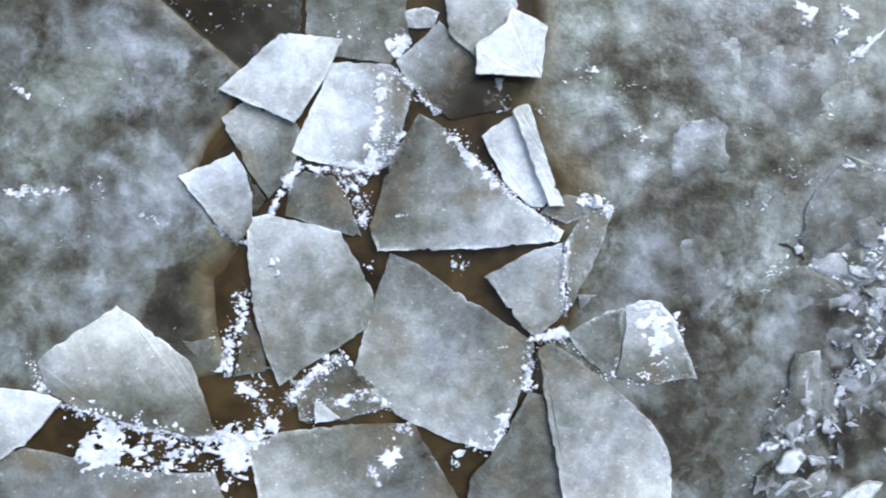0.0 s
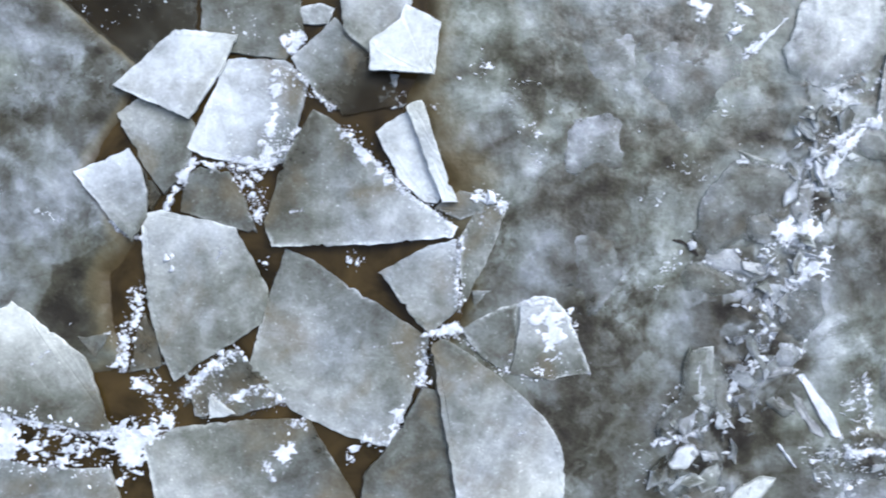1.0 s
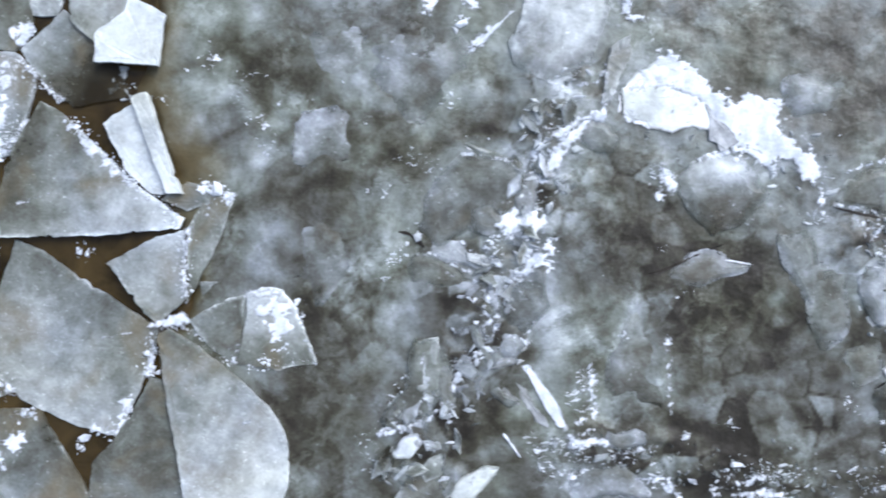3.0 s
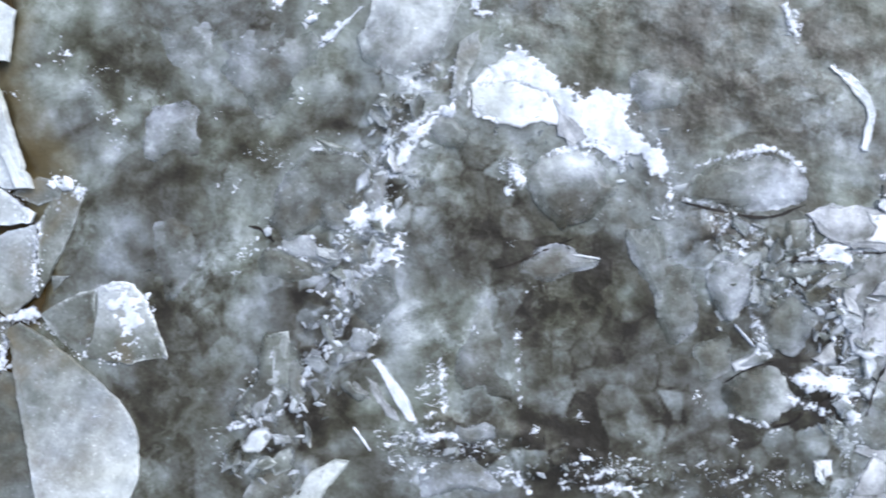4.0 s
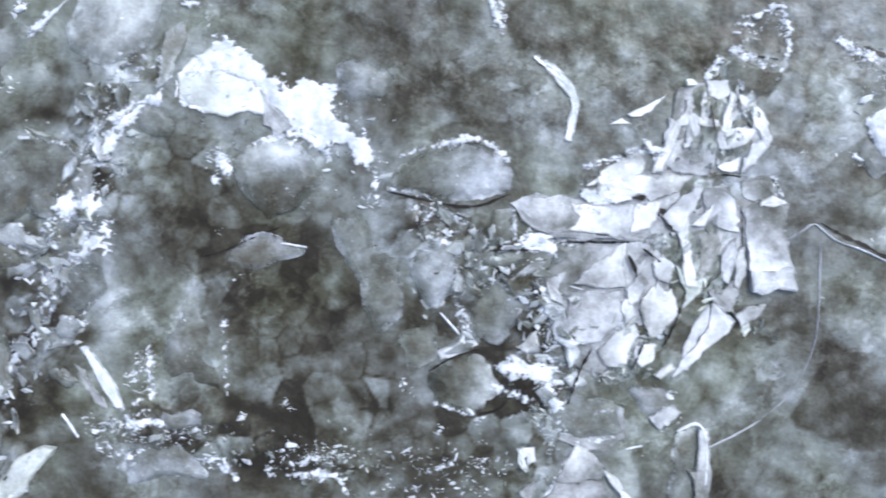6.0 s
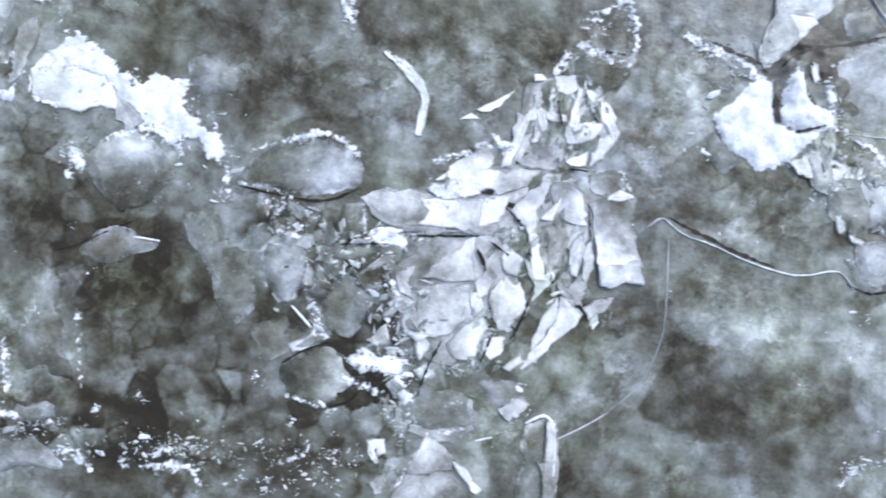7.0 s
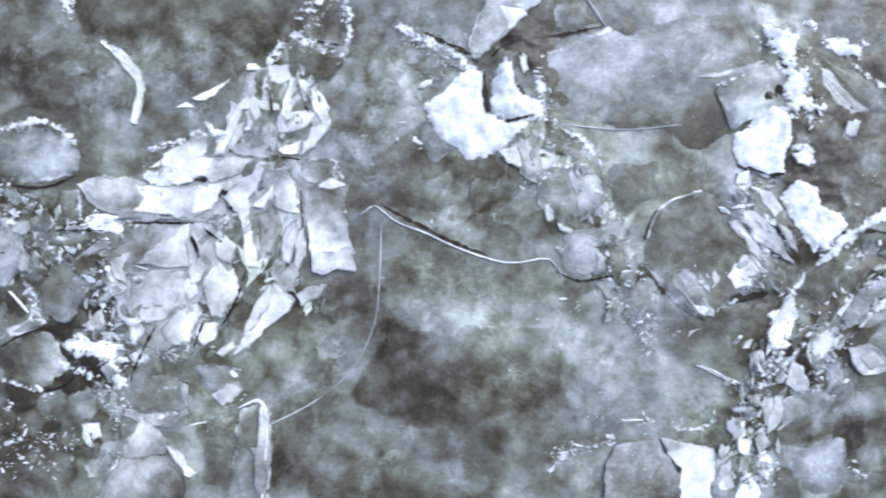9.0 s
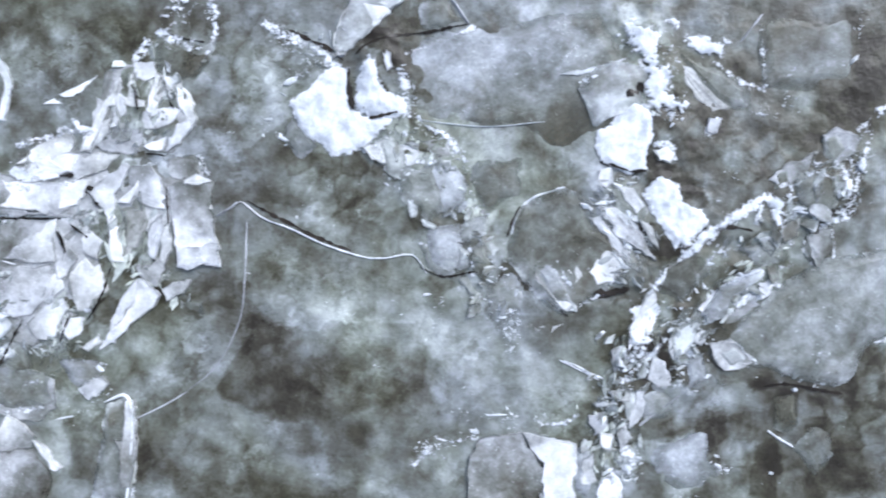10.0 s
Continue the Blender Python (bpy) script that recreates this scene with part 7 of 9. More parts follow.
crumbs('snow_crumbs', 'loose white snow crumbs scattered on the ice', [(8.918, 1.049), (9.02, 0.567), (8.957, 0.47)], 0.077, 130, 0.0099)
crumbs('snow_crumbs', 'loose white snow crumbs scattered on the ice', [(9.472, 0.54), (9.632, 0.558), (9.663, 0.703)], 0.064, 33, 0.0112)
crumbs('snow_crumbs', 'loose white snow crumbs scattered on the ice', [(9.767, 0.06), (9.672, -0.07), (9.607, -0.038)], 0.064, 91, 0.0112)
crumbs('snow_crumbs', 'loose white snow crumbs scattered on the ice', [(10.012, 1.125), (10.045, 1.029), (9.953, 0.706)], 0.07, 33, 0.0112)
crumbs('snow_crumbs', 'loose white snow crumbs scattered on the ice', [(9.989, 0.352), (10.055, 0.224), (9.994, -0.034)], 0.083, 143, 0.0112)
crumbs('snow_crumbs', 'loose white snow crumbs scattered on the ice', [(9.456, -0.942), (9.682, -0.965), (9.876, -1.002)], 0.029, 36, 0.0124)
crumbs('snow_crumbs', 'loose white snow crumbs scattered on the ice', [(9.294, -0.815), (9.456, -0.91)], 0.029, 39, 0.0099)
crumbs('snow_crumbs', 'loose white snow crumbs scattered on the ice', [(9.013, -1.624), (9.206, -1.59), (9.333, -1.459)], 0.064, 33, 0.0112)
crumbs('snow_crumbs', 'loose white snow crumbs scattered on the ice', [(9.287, -0.235), (9.034, -0.624), (9.223, -0.268)], 0.064, 91, 0.0099)
crumbs('snow_crumbs', 'loose white snow crumbs scattered on the ice', [(9.355, -0.556), (9.451, -0.491), (9.547, -0.425)], 0.051, 65, 0.0112)
crumbs('snow_crumbs', 'loose white snow crumbs scattered on the ice', [(7.167, -0.773), (8.702, 0.21)], 0.957, 78, 0.0075)
crumbs('snow_crumbs', 'loose white snow crumbs scattered on the ice', [(9.024, 0.213), (10.203, -1.386)], 0.638, 78, 0.0087)
crumbs('snow_crumbs', 'loose white snow crumbs scattered on the ice', [(5.906, 0.724), (7.98, -1.001)], 0.957, 78, 0.0075)
crumbs('snow_crumbs', 'loose white snow crumbs scattered on the ice', [(-2.4, 0.337), (-2.095, 0.306), (-1.85, 0.337)], 0.043, 78, 0.006, flat=0.25)
crumbs('snow_crumbs', 'loose white snow crumbs scattered on the ice', [(-1.636, 0.184), (-1.514, 0.139)], 0.025, 18, 0.0072, flat=0.25)
crumbs('snow_crumbs', 'loose white snow crumbs scattered on the ice', [(0.655, 0.889), (0.838, 0.981), (1.082, 0.614), (1.113, 0.461)], 0.123, 104, 0.0072, flat=0.3)
crumbs('snow_crumbs', 'loose white snow crumbs scattered on the ice', [(-2.401, 1.04), (-1.483, 0.123)], 0.613, 52, 0.006, flat=0.25)

# ---- cracks in the sheet ----
ribbon("refrozen_crack", "thin white refrozen seam", [(5.959, -1.237), (6.121, -1.158), (6.245, -1.08)], 0.0061, PALE, fray=0.15, tall=0.002)
ribbon("refrozen_crack", "thin white refrozen seam", [(6.245, -1.074), (6.402, -0.955), (6.512, -0.748), (6.558, -0.588), (6.57, -0.112)], 0.0064, PALE, fray=0.15, tall=0.002)
ribbon("refrozen_crack", "thin white refrozen seam", [(6.505, -0.011), (6.537, 0.008), (6.585, -0.033), (6.665, -0.096), (6.808, -0.142), (6.967, -0.22), (7.158, -0.288), (7.317, -0.322), (7.507, -0.279), (7.559, -0.326), (7.597, -0.396)], 0.0061, SNOW, fray=0.3, smooth=1)
ribbon("refrozen_crack", "thin white refrozen seam", [(6.395, -0.082), (6.474, -0.034), (6.515, 0.001)], 0.008, PALE, fray=0.3)
# this dark strip paints the shadow beside the white seam
ribbon("crack_shadow", "dark strip for cracks and shadowed gaps in the ice", [(6.569, 0.008), (6.712, -0.07), (6.871, -0.148), (6.999, -0.21), (7.174, -0.272)], 0.0089, DARK_STRIP, rise=0.005, tall=0.0, fray=0.6)
ribbon("crack_shadow", "dark strip for cracks and shadowed gaps in the ice", [(7.556, -0.358), (7.635, -0.399), (7.715, -0.42), (7.857, -0.378), (7.889, -0.387)], 0.0056, DARK_STRIP, rise=0.005, tall=0.0, smooth=1, fray=0.6)
ribbon("crack_shadow", "dark strip for cracks and shadowed gaps in the ice", [(7.713, -0.198), (7.824, -0.229)], 0.0045, DARK_STRIP, rise=0.005, tall=0.0, fray=0.6)
ribbon("crack_shadow", "dark strip for cracks and shadowed gaps in the ice", [(6.101, 0.961), (6.196, 0.924), (6.323, 0.906)], 0.0067, DARK_STRIP, rise=0.005, tall=0.0, fray=0.6)
ribbon("crack_shadow", "dark strip for cracks and shadowed gaps in the ice", [(6.798, 0.983), (7.021, 0.88), (7.11, 0.811)], 0.0112, DARK_STRIP, rise=0.005, tall=0.0, fray=0.6)
ribbon("crack_shadow", "dark strip for cracks and shadowed gaps in the ice", [(7.18, 0.843), (7.242, 0.907), (7.4, 0.956), (7.59, 0.98), (7.818, 1.026)], 0.0078, DARK_STRIP, rise=0.005, tall=0.0, fray=0.6)
ribbon("refrozen_crack", "thin white refrozen seam", [(7.689, 1.227), (7.827, 1.026)], 0.0112, PALE, fray=0.2)
ribbon("refrozen_crack", "thin white refrozen seam", [(7.547, 0.479), (7.786, 0.449), (7.976, 0.444), (8.166, 0.465), (8.267, 0.478)], 0.0029, SNOW, fray=0.3)
ribbon("refrozen_crack", "thin white refrozen seam", [(8.386, -0.885), (8.466, -0.916), (8.546, -0.96), (8.61, -0.985)], 0.0064, SNOW, fray=0.4)
ribbon("crack_shadow", "dark strip for cracks and shadowed gaps in the ice", [(3.162, -0.199), (3.27, -0.171), (3.454, -0.085), (3.583, -0.035)], 0.0054, DARK_STRIP, rise=0.005, tall=0.0, fray=0.6)
ribbon("refrozen_crack", "thin white refrozen seam", [(3.583, -0.121), (3.731, -0.145)], 0.0061, SNOW, fray=0.4)
ribbon("crack_shadow", "dark strip for cracks and shadowed gaps in the ice", [(1.807, 0.027), (1.89, 0.009), (1.946, -0.059)], 0.0107, DARK_STRIP, rise=0.005, tall=0.0, fray=0.6)
ribbon("refrozen_crack", "thin white refrozen seam", [(2.381, -1.074), (2.474, -1.204)], 0.0092, SNOW, fray=0.4)
ribbon("refrozen_crack", "thin white refrozen seam", [(5.778, -1.145), (5.902, -1.088), (5.943, -1.206), (5.929, -1.486), (5.9, -1.735)], 0.0107, SNOW, fray=0.2, rise=0.022)
ribbon("crack_shadow", "dark strip for cracks and shadowed gaps in the ice", [(3.999, -0.175), (4.123, -0.128)], 0.0032, DARK_STRIP, rise=0.005, tall=0.0, fray=0.6)
ribbon("crack_shadow", "dark strip for cracks and shadowed gaps in the ice", [(4.168, 0.168), (4.433, 0.107), (4.651, 0.074), (4.853, 0.157)], 0.0064, DARK_STRIP, rise=0.005, tall=0.0, fray=0.6)
ribbon("crack_shadow", "dark strip for cracks and shadowed gaps in the ice", [(4.933, -0.123), (5.212, -0.106), (5.524, -0.107)], 0.0064, DARK_STRIP, rise=0.005, tall=0.0, fray=0.6)
ribbon("crack_shadow", "dark strip for cracks and shadowed gaps in the ice", [(5.183, -0.333), (5.307, -0.364), (5.494, -0.363)], 0.0064, DARK_STRIP, rise=0.005, tall=0.0, fray=0.6)
ribbon("refrozen_crack", "thin white refrozen seam", [(5.183, -0.349), (5.307, -0.379), (5.438, -0.375)], 0.0061, SNOW)
ribbon("crack_shadow", "dark strip for cracks and shadowed gaps in the ice", [(4.408, -0.826), (4.532, -0.748), (4.687, -0.7)], 0.0043, DARK_STRIP, rise=0.005, tall=0.0, fray=0.6)
ribbon("crack_shadow", "dark strip for cracks and shadowed gaps in the ice", [(4.673, -1.064), (4.782, -1.042), (4.844, -0.979)], 0.0064, DARK_STRIP, rise=0.005, tall=0.0, fray=0.6)
ribbon("refrozen_crack", "thin white refrozen seam", [(4.468, -0.499), (4.577, -0.623)], 0.0092, SNOW, fray=0.2)
ribbon("refrozen_crack", "thin white refrozen seam", [(5.499, -1.249), (5.592, -1.23)], 0.0061, SNOW)
ribbon("refrozen_crack", "thin white refrozen seam", [(8.078, -0.167), (8.109, -0.054), (8.189, 0.037), (8.317, 0.083), (8.381, 0.103)], 0.0096, SNOW, fray=0.5)
ribbon("crack_shadow", "dark strip for cracks and shadowed gaps in the ice", [(8.053, -0.184), (8.078, -0.103), (8.125, -0.006)], 0.0067, DARK_STRIP, rise=0.005, tall=0.0, fray=0.6)
ribbon("crack_shadow", "dark strip for cracks and shadowed gaps in the ice", [(8.181, -0.392), (8.259, -0.52), (8.406, -0.631)], 0.0067, DARK_STRIP, rise=0.005, tall=0.0, fray=0.6)
ribbon("crack_shadow", "dark strip for cracks and shadowed gaps in the ice", [(8.407, 0.738), (8.568, 0.749), (8.664, 0.795)], 0.0056, DARK_STRIP, rise=0.005, tall=0.0, fray=0.6)
ribbon("crack_shadow", "dark strip for cracks and shadowed gaps in the ice", [(8.579, 0.257), (8.67, 0.209), (8.863, 0.211)], 0.0089, DARK_STRIP, rise=0.005, tall=0.0, fray=0.6)
ribbon("crack_shadow", "dark strip for cracks and shadowed gaps in the ice", [(9.222, -0.139), (9.318, -0.112), (9.447, -0.13)], 0.0089, DARK_STRIP, rise=0.005, tall=0.0, fray=0.6)
ribbon("crack_shadow", "dark strip for cracks and shadowed gaps in the ice", [(9.11, -0.221), (9.189, -0.101)], 0.0089, DARK_STRIP, rise=0.005, tall=0.0, fray=0.6)
ribbon("crack_shadow", "dark strip for cracks and shadowed gaps in the ice", [(9.522, -1.019), (9.683, -1.004), (9.812, -1.035), (9.973, -1.059)], 0.0089, DARK_STRIP, rise=0.005, tall=0.0, fray=0.6)
ribbon("refrozen_crack", "thin white refrozen seam", [(8.815, -1.246), (8.911, -1.174), (9.039, -1.075)], 0.008, PALE, fray=0.3)
ribbon("refrozen_crack", "thin white refrozen seam", [(8.36, -0.883), (8.457, -0.927), (8.587, -0.99)], 0.007, SNOW, fray=0.4)
ribbon("refrozen_crack", "thin white refrozen seam", [(9.55, -1.27), (9.606, -1.311), (9.703, -1.365)], 0.008, SNOW, fray=0.3)
ribbon("refrozen_crack", "thin white refrozen seam", [(9.37, 0.941), (9.497, 1.103)], 0.008, PALE, fray=0.3)
ribbon("crack_shadow", "dark strip for cracks and shadowed gaps in the ice", [(8.543, -0.484), (8.646, -0.506), (8.742, -0.466)], 0.0134, DARK_STRIP, rise=0.005, tall=0.0, fray=0.6)
ribbon("refrozen_crack", "thin white refrozen seam", [(7.945, -1.2), (8.057, -1.199)], 0.007, SNOW, fray=0.6)
ribbon("crack_shadow", "dark strip for cracks and shadowed gaps in the ice", [(0.686, -1.294), (0.899, -1.31), (1.205, -1.34)], 0.0021, DARK_STRIP, rise=0.005, tall=0.0, fray=0.6)
ribbon("crack_shadow", "dark strip for cracks and shadowed gaps in the ice", [(8.805, -0.097), (8.831, -0.154), (8.864, -0.218)], 0.0134, DARK_STRIP, rise=0.005, tall=0.0, fray=0.6)
ribbon("crack_shadow", "dark strip for cracks and shadowed gaps in the ice", [(8.541, -0.502), (8.605, -0.517), (8.685, -0.494)], 0.0134, DARK_STRIP, rise=0.005, tall=0.0, fray=0.6)

# ---- plates pushed up in the middle ridge ----
upturned(0.5, [(5.265, 0.265), (5.69, 0.3), (5.989, 0.27), (6.336, 0.178), (6.37, -0.042), (5.993, -0.171), (5.614, -0.11), (5.267, -0.049)], lift=0)
upturned(0.46, [(5.016, -0.272), (5.267, -0.112), (5.614, -0.094), (5.804, -0.266), (5.681, -0.614), (5.367, -0.838), (5.082, -0.713)], lift=-0.003)
upturned(0.44, [(5.765, 0.74), (5.985, 0.773), (6.238, 0.618), (6.287, 0.43), (6.147, 0.271), (5.8, 0.253), (5.69, 0.3)], lift=0)
upturned(0.52, [(5.705, 0.316), (5.831, 0.411), (5.972, 0.427), (5.982, 0.349), (5.942, 0.261), (5.8, 0.269)], lift=0.004, tone_slope=(0, -0.5))
upturned(0.62, [(5.719, 0.583), (5.766, 0.567), (5.742, 0.426), (5.69, 0.268), (5.652, 0.268)], lift=0.008)
upturned(0.62, [(5.761, 0.464), (5.805, 0.48), (5.799, 0.389), (5.724, 0.306), (5.705, 0.322)], lift=0.011)
upturned(0.7, [(5.813, 0.678), (5.85, 0.697), (5.82, 0.536), (5.767, 0.533)], lift=0.012)
upturned(0.86, [(5.845, 0.609), (5.895, 0.584), (5.887, 0.49), (5.83, 0.42), (5.799, 0.411), (5.817, 0.521)], lift=0.014, tone_slope=(0, 0.5))
upturned(0.86, [(5.922, 0.782), (6.048, 0.792), (6.058, 0.704), (5.995, 0.676), (5.935, 0.691)], lift=0.012)
upturned(0.74, [(5.903, 0.735), (5.954, 0.691), (5.942, 0.584), (5.889, 0.565)], lift=0.01)
upturned(0.82, [(5.886, 0.584), (5.99, 0.569), (5.987, 0.534), (5.918, 0.528), (5.874, 0.546)], lift=0.016)
upturned(0.88, [(6.054, 0.73), (6.092, 0.711), (6.05, 0.507), (6.0, 0.503), (6.024, 0.616)], lift=0.02)
upturned(0.78, [(6.099, 0.724), (6.162, 0.68), (6.147, 0.576), (6.115, 0.611)], lift=0.013)
upturned(0.88, [(6.159, 0.617), (6.238, 0.571), (6.29, 0.461), (6.255, 0.426), (6.198, 0.511)], lift=0.016)
upturned(0.8, [(5.987, 0.503), (6.144, 0.532), (6.195, 0.517), (6.151, 0.441), (6.067, 0.4), (5.988, 0.409)], lift=0.018, tone_slope=(0.6, 0))
upturned(0.9, [(6.177, 0.441), (6.274, 0.474), (6.259, 0.411), (6.196, 0.331), (6.115, 0.268), (6.127, 0.325)], lift=0.014)
upturned(0.84, [(5.989, 0.314), (6.114, 0.366), (6.102, 0.284), (6.036, 0.274)], lift=0.011)
upturned(0.8, [(5.265, 0.202), (5.359, 0.297), (5.516, 0.387), (5.579, 0.378), (5.598, 0.327), (5.555, 0.261), (5.36, 0.2)], lift=0.008, tone_slope=(0, -1.2))
# added low backing plate that brightens the gaps between the plates above
upturned(0.6, [(5.79, 0.70), (5.99, 0.78), (6.2, 0.68), (6.28, 0.5), (6.2, 0.32), (5.9, 0.29), (5.76, 0.42)], lift=-0.002)
upturned(0.82, [(5.624, 0.273), (5.713, 0.486), (5.766, 0.578), (5.79, 0.57), (5.735, 0.38), (5.69, 0.273)], lift=0.012)
snow('snow_patch', 'crusted white snow on an upturned plate', 0.02, path=[(5.51, 0.385), (5.59, 0.425), (5.67, 0.39)], half=0.022, height=0.012, fray=1.8)
snow('snow_patch', 'crusted white snow on an upturned plate', 0.016, path=[(5.265, 0.325), (5.35, 0.318), (5.47, 0.36)], half=0.012, height=0.010, fray=2.2)
snow('snow_patch', 'thin feathery frost over upturned plates', 0.026, path=[(5.27, 0.15), (5.40, 0.13), (5.56, 0.13)], half=0.03, height=0.006, fray=2.4)
upturned(0.6, [(4.847, 0.105), (4.951, 0.153), (5.187, 0.145), (5.313, 0.108), (5.33, 0.02), (5.188, -0.053), (5.062, -0.06), (4.983, -0.039), (4.914, 0.011)], lift=0.004, tone_slope=(0.4, 0.3))
upturned(0.5, [(5.046, -0.045), (5.235, -0.037), (5.519, -0.048), (5.686, -0.059), (5.661, -0.081), (5.535, -0.098), (5.33, -0.09), (5.11, -0.085)], lift=0.002)
upturned(0.84, [(5.178, 0.12), (5.361, 0.096), (5.581, 0.11), (5.691, 0.127), (5.645, 0.029), (5.576, -0.047), (5.488, -0.089), (5.33, -0.062), (5.166, -0.044), (5.229, 0.032)], lift=0.009, tone_slope=(0, 0.7))
upturned(0.94, [(5.24, 0.183), (5.36, 0.212), (5.564, 0.271), (5.624, 0.252), (5.574, 0.16), (5.486, 0.122), (5.361, 0.093), (5.26, 0.121)], lift=0.014)
upturned(0.78, [(5.567, 0.267), (5.854, 0.26), (5.776, 0.174), (5.619, 0.117), (5.574, 0.16)], lift=0.012, tone_slope=(-1.5, 0))
upturned(0.92, [(5.543, 0.107), (5.682, 0.12), (5.648, 0.016), (5.613, -0.025), (5.507, -0.051)], lift=0.016)
upturned(0.5, [(5.866, -0.039), (5.998, -0.022), (6.018, -0.139), (5.956, -0.265), (5.893, -0.335), (5.842, -0.172)], lift=0.005)
upturned(0.86, [(5.795, 0.149), (5.889, 0.222), (5.908, 0.188), (5.834, 0.033), (5.841, -0.109), (5.868, -0.266), (5.89, -0.348), (5.815, -0.348), (5.797, -0.172), (5.771, -0.052), (5.727, -0.015), (5.685, 0.035), (5.739, 0.105)], lift=0.018)
upturned(0.7, [(5.902, 0.194), (6.024, 0.204), (6.088, 0.129), (6.108, -0.05), (6.023, -0.032), (5.96, -0.001), (5.931, 0.034), (5.915, 0.112)], lift=0.012, tone_slope=(0.8, 0))
upturned(0.92, [(5.843, -0.011), (5.912, 0.049), (5.962, 0.116), (5.947, 0.031), (5.913, -0.017)], lift=0.022)
upturned(0.62, [(6.018, -0.145), (6.087, -0.069), (6.109, -0.17), (6.06, -0.334), (6.019, -0.303)], lift=0.007)
upturned(0.7, [(6.106, -0.138), (6.144, -0.122), (6.151, -0.264), (6.114, -0.359), (6.083, -0.343)], lift=0.01)
upturned(0.4, [(6.115, 0.237), (6.273, 0.266), (6.308, 0.159), (6.198, 0.118), (6.129, 0.142)], lift=0.004)
upturned(0.64, [(6.126, 0.095), (6.227, 0.115), (6.387, 0.116), (6.37, -0.042), (6.406, -0.215), (6.43, -0.373), (6.184, -0.377), (6.166, -0.201), (6.137, -0.044)], lift=0.01, tone_slope=(0.2, -0.2))
upturned(0.76, [(6.183, -0.258), (6.413, -0.237), (6.43, -0.373), (6.184, -0.377)], lift=0.016)
upturned(0.92, [(6.192, 0.095), (6.289, 0.165), (6.375, 0.116), (6.306, 0.09)], lift=0.018)
upturned(0.52, [(5.947, -0.36), (6.032, -0.36), (6.104, -0.296), (6.121, -0.39), (6.059, -0.486), (5.963, -0.423)], lift=0.004)
upturned(0.56, [(5.808, -0.677), (5.885, -0.525), (5.954, -0.448), (5.949, -0.556), (5.871, -0.676), (5.793, -0.765)], lift=0.006, tone_slope=(1, 0))
upturned(0.86, [(5.96, -0.436), (6.011, -0.454), (6.087, -0.536), (6.047, -0.612), (5.95, -0.679), (5.84, -0.79), (5.74, -0.857), (5.793, -0.756), (5.89, -0.645), (5.946, -0.549)], lift=0.012)
upturned(0.62, [(6.09, -0.504), (6.153, -0.457), (6.266, -0.443), (6.232, -0.503), (6.122, -0.567)], lift=0.004)
upturned(0.74, [(5.579, -0.413), (5.663, -0.327), (5.698, -0.378), (5.742, -0.361), (5.778, -0.456), (5.794, -0.503), (5.728, -0.554), (5.681, -0.621), (5.618, -0.634), (5.586, -0.552), (5.566, -0.476)], lift=0.012, tone_slope=(0, 0.4))
upturned(0.78, [(5.331, -0.699), (5.46, -0.584), (5.542, -0.549), (5.564, -0.615), (5.511, -0.695), (5.496, -0.777), (5.379, -0.793)], lift=0.01, tone_slope=(0.6, 0))
upturned(0.95, [(5.546, -0.679), (5.662, -0.659), (5.638, -0.76), (5.575, -0.795), (5.537, -0.742)], lift=0.014)
upturned(0.8, [(5.645, -0.842), (5.745, -0.756), (5.768, -0.803), (5.683, -0.858)], lift=0.012)
upturned(0.62, [(5.491, -0.102), (5.487, -0.351), (5.332, -0.358), (5.2, -0.334), (5.253, -0.27), (5.363, -0.2)], lift=0.01, tone_slope=(0.3, 0))
upturned(0.55, [(5.184, -0.384), (5.465, -0.363), (5.478, -0.508), (5.366, -0.655), (5.255, -0.671), (5.138, -0.555)], lift=0.005)
upturned(0.72, [(4.886, -0.689), (4.993, -0.584), (5.009, -0.682), (4.95, -0.721)], lift=0.008)
upturned(0.66, [(5.048, -0.303), (5.158, -0.271), (5.127, -0.366), (5.159, -0.46), (5.065, -0.429)], lift=0.01)
upturned(0.74, [(5.087, -0.492), (5.16, -0.508), (5.138, -0.618), (5.177, -0.681), (5.098, -0.65)], lift=0.012)
upturned(0.6, [(5.49, -0.363), (5.571, -0.268), (5.616, -0.331), (5.56, -0.426), (5.506, -0.458)], lift=0.012)
upturned(0.7, [(5.631, -0.22), (5.693, -0.173), (5.757, -0.235), (5.726, -0.33), (5.663, -0.315)], lift=0.012)
upturned(0.78, [(5.465, -0.427), (5.522, -0.41), (5.538, -0.505), (5.485, -0.553)], lift=0.012)
upturned(0.46, [(5.117, -1.194), (5.242, -1.028), (5.336, -0.965), (5.482, -1.027), (5.502, -1.185), (5.386, -1.268), (5.212, -1.238)], lift=0)
upturned(0.4, [(5.112, -1.428), (5.371, -1.414), (5.483, -1.597), (5.437, -1.724), (4.93, -1.728), (5.024, -1.569)], lift=0.002)
upturned(0.7, [(5.228, -1.222), (5.323, -1.278), (5.383, -1.351), (5.371, -1.414), (5.245, -1.431), (5.112, -1.432), (5.165, -1.314)], lift=0.008, tone_slope=(0, 1))
upturned(0.86, [(5.368, -1.36), (5.418, -1.382), (5.536, -1.521), (5.502, -1.54), (5.419, -1.445)], lift=0.013)
upturned(0.8, [(4.896, -1.24), (4.997, -1.23), (5.001, -1.315), (4.953, -1.341), (4.953, -1.284), (4.912, -1.316)], lift=0.01)
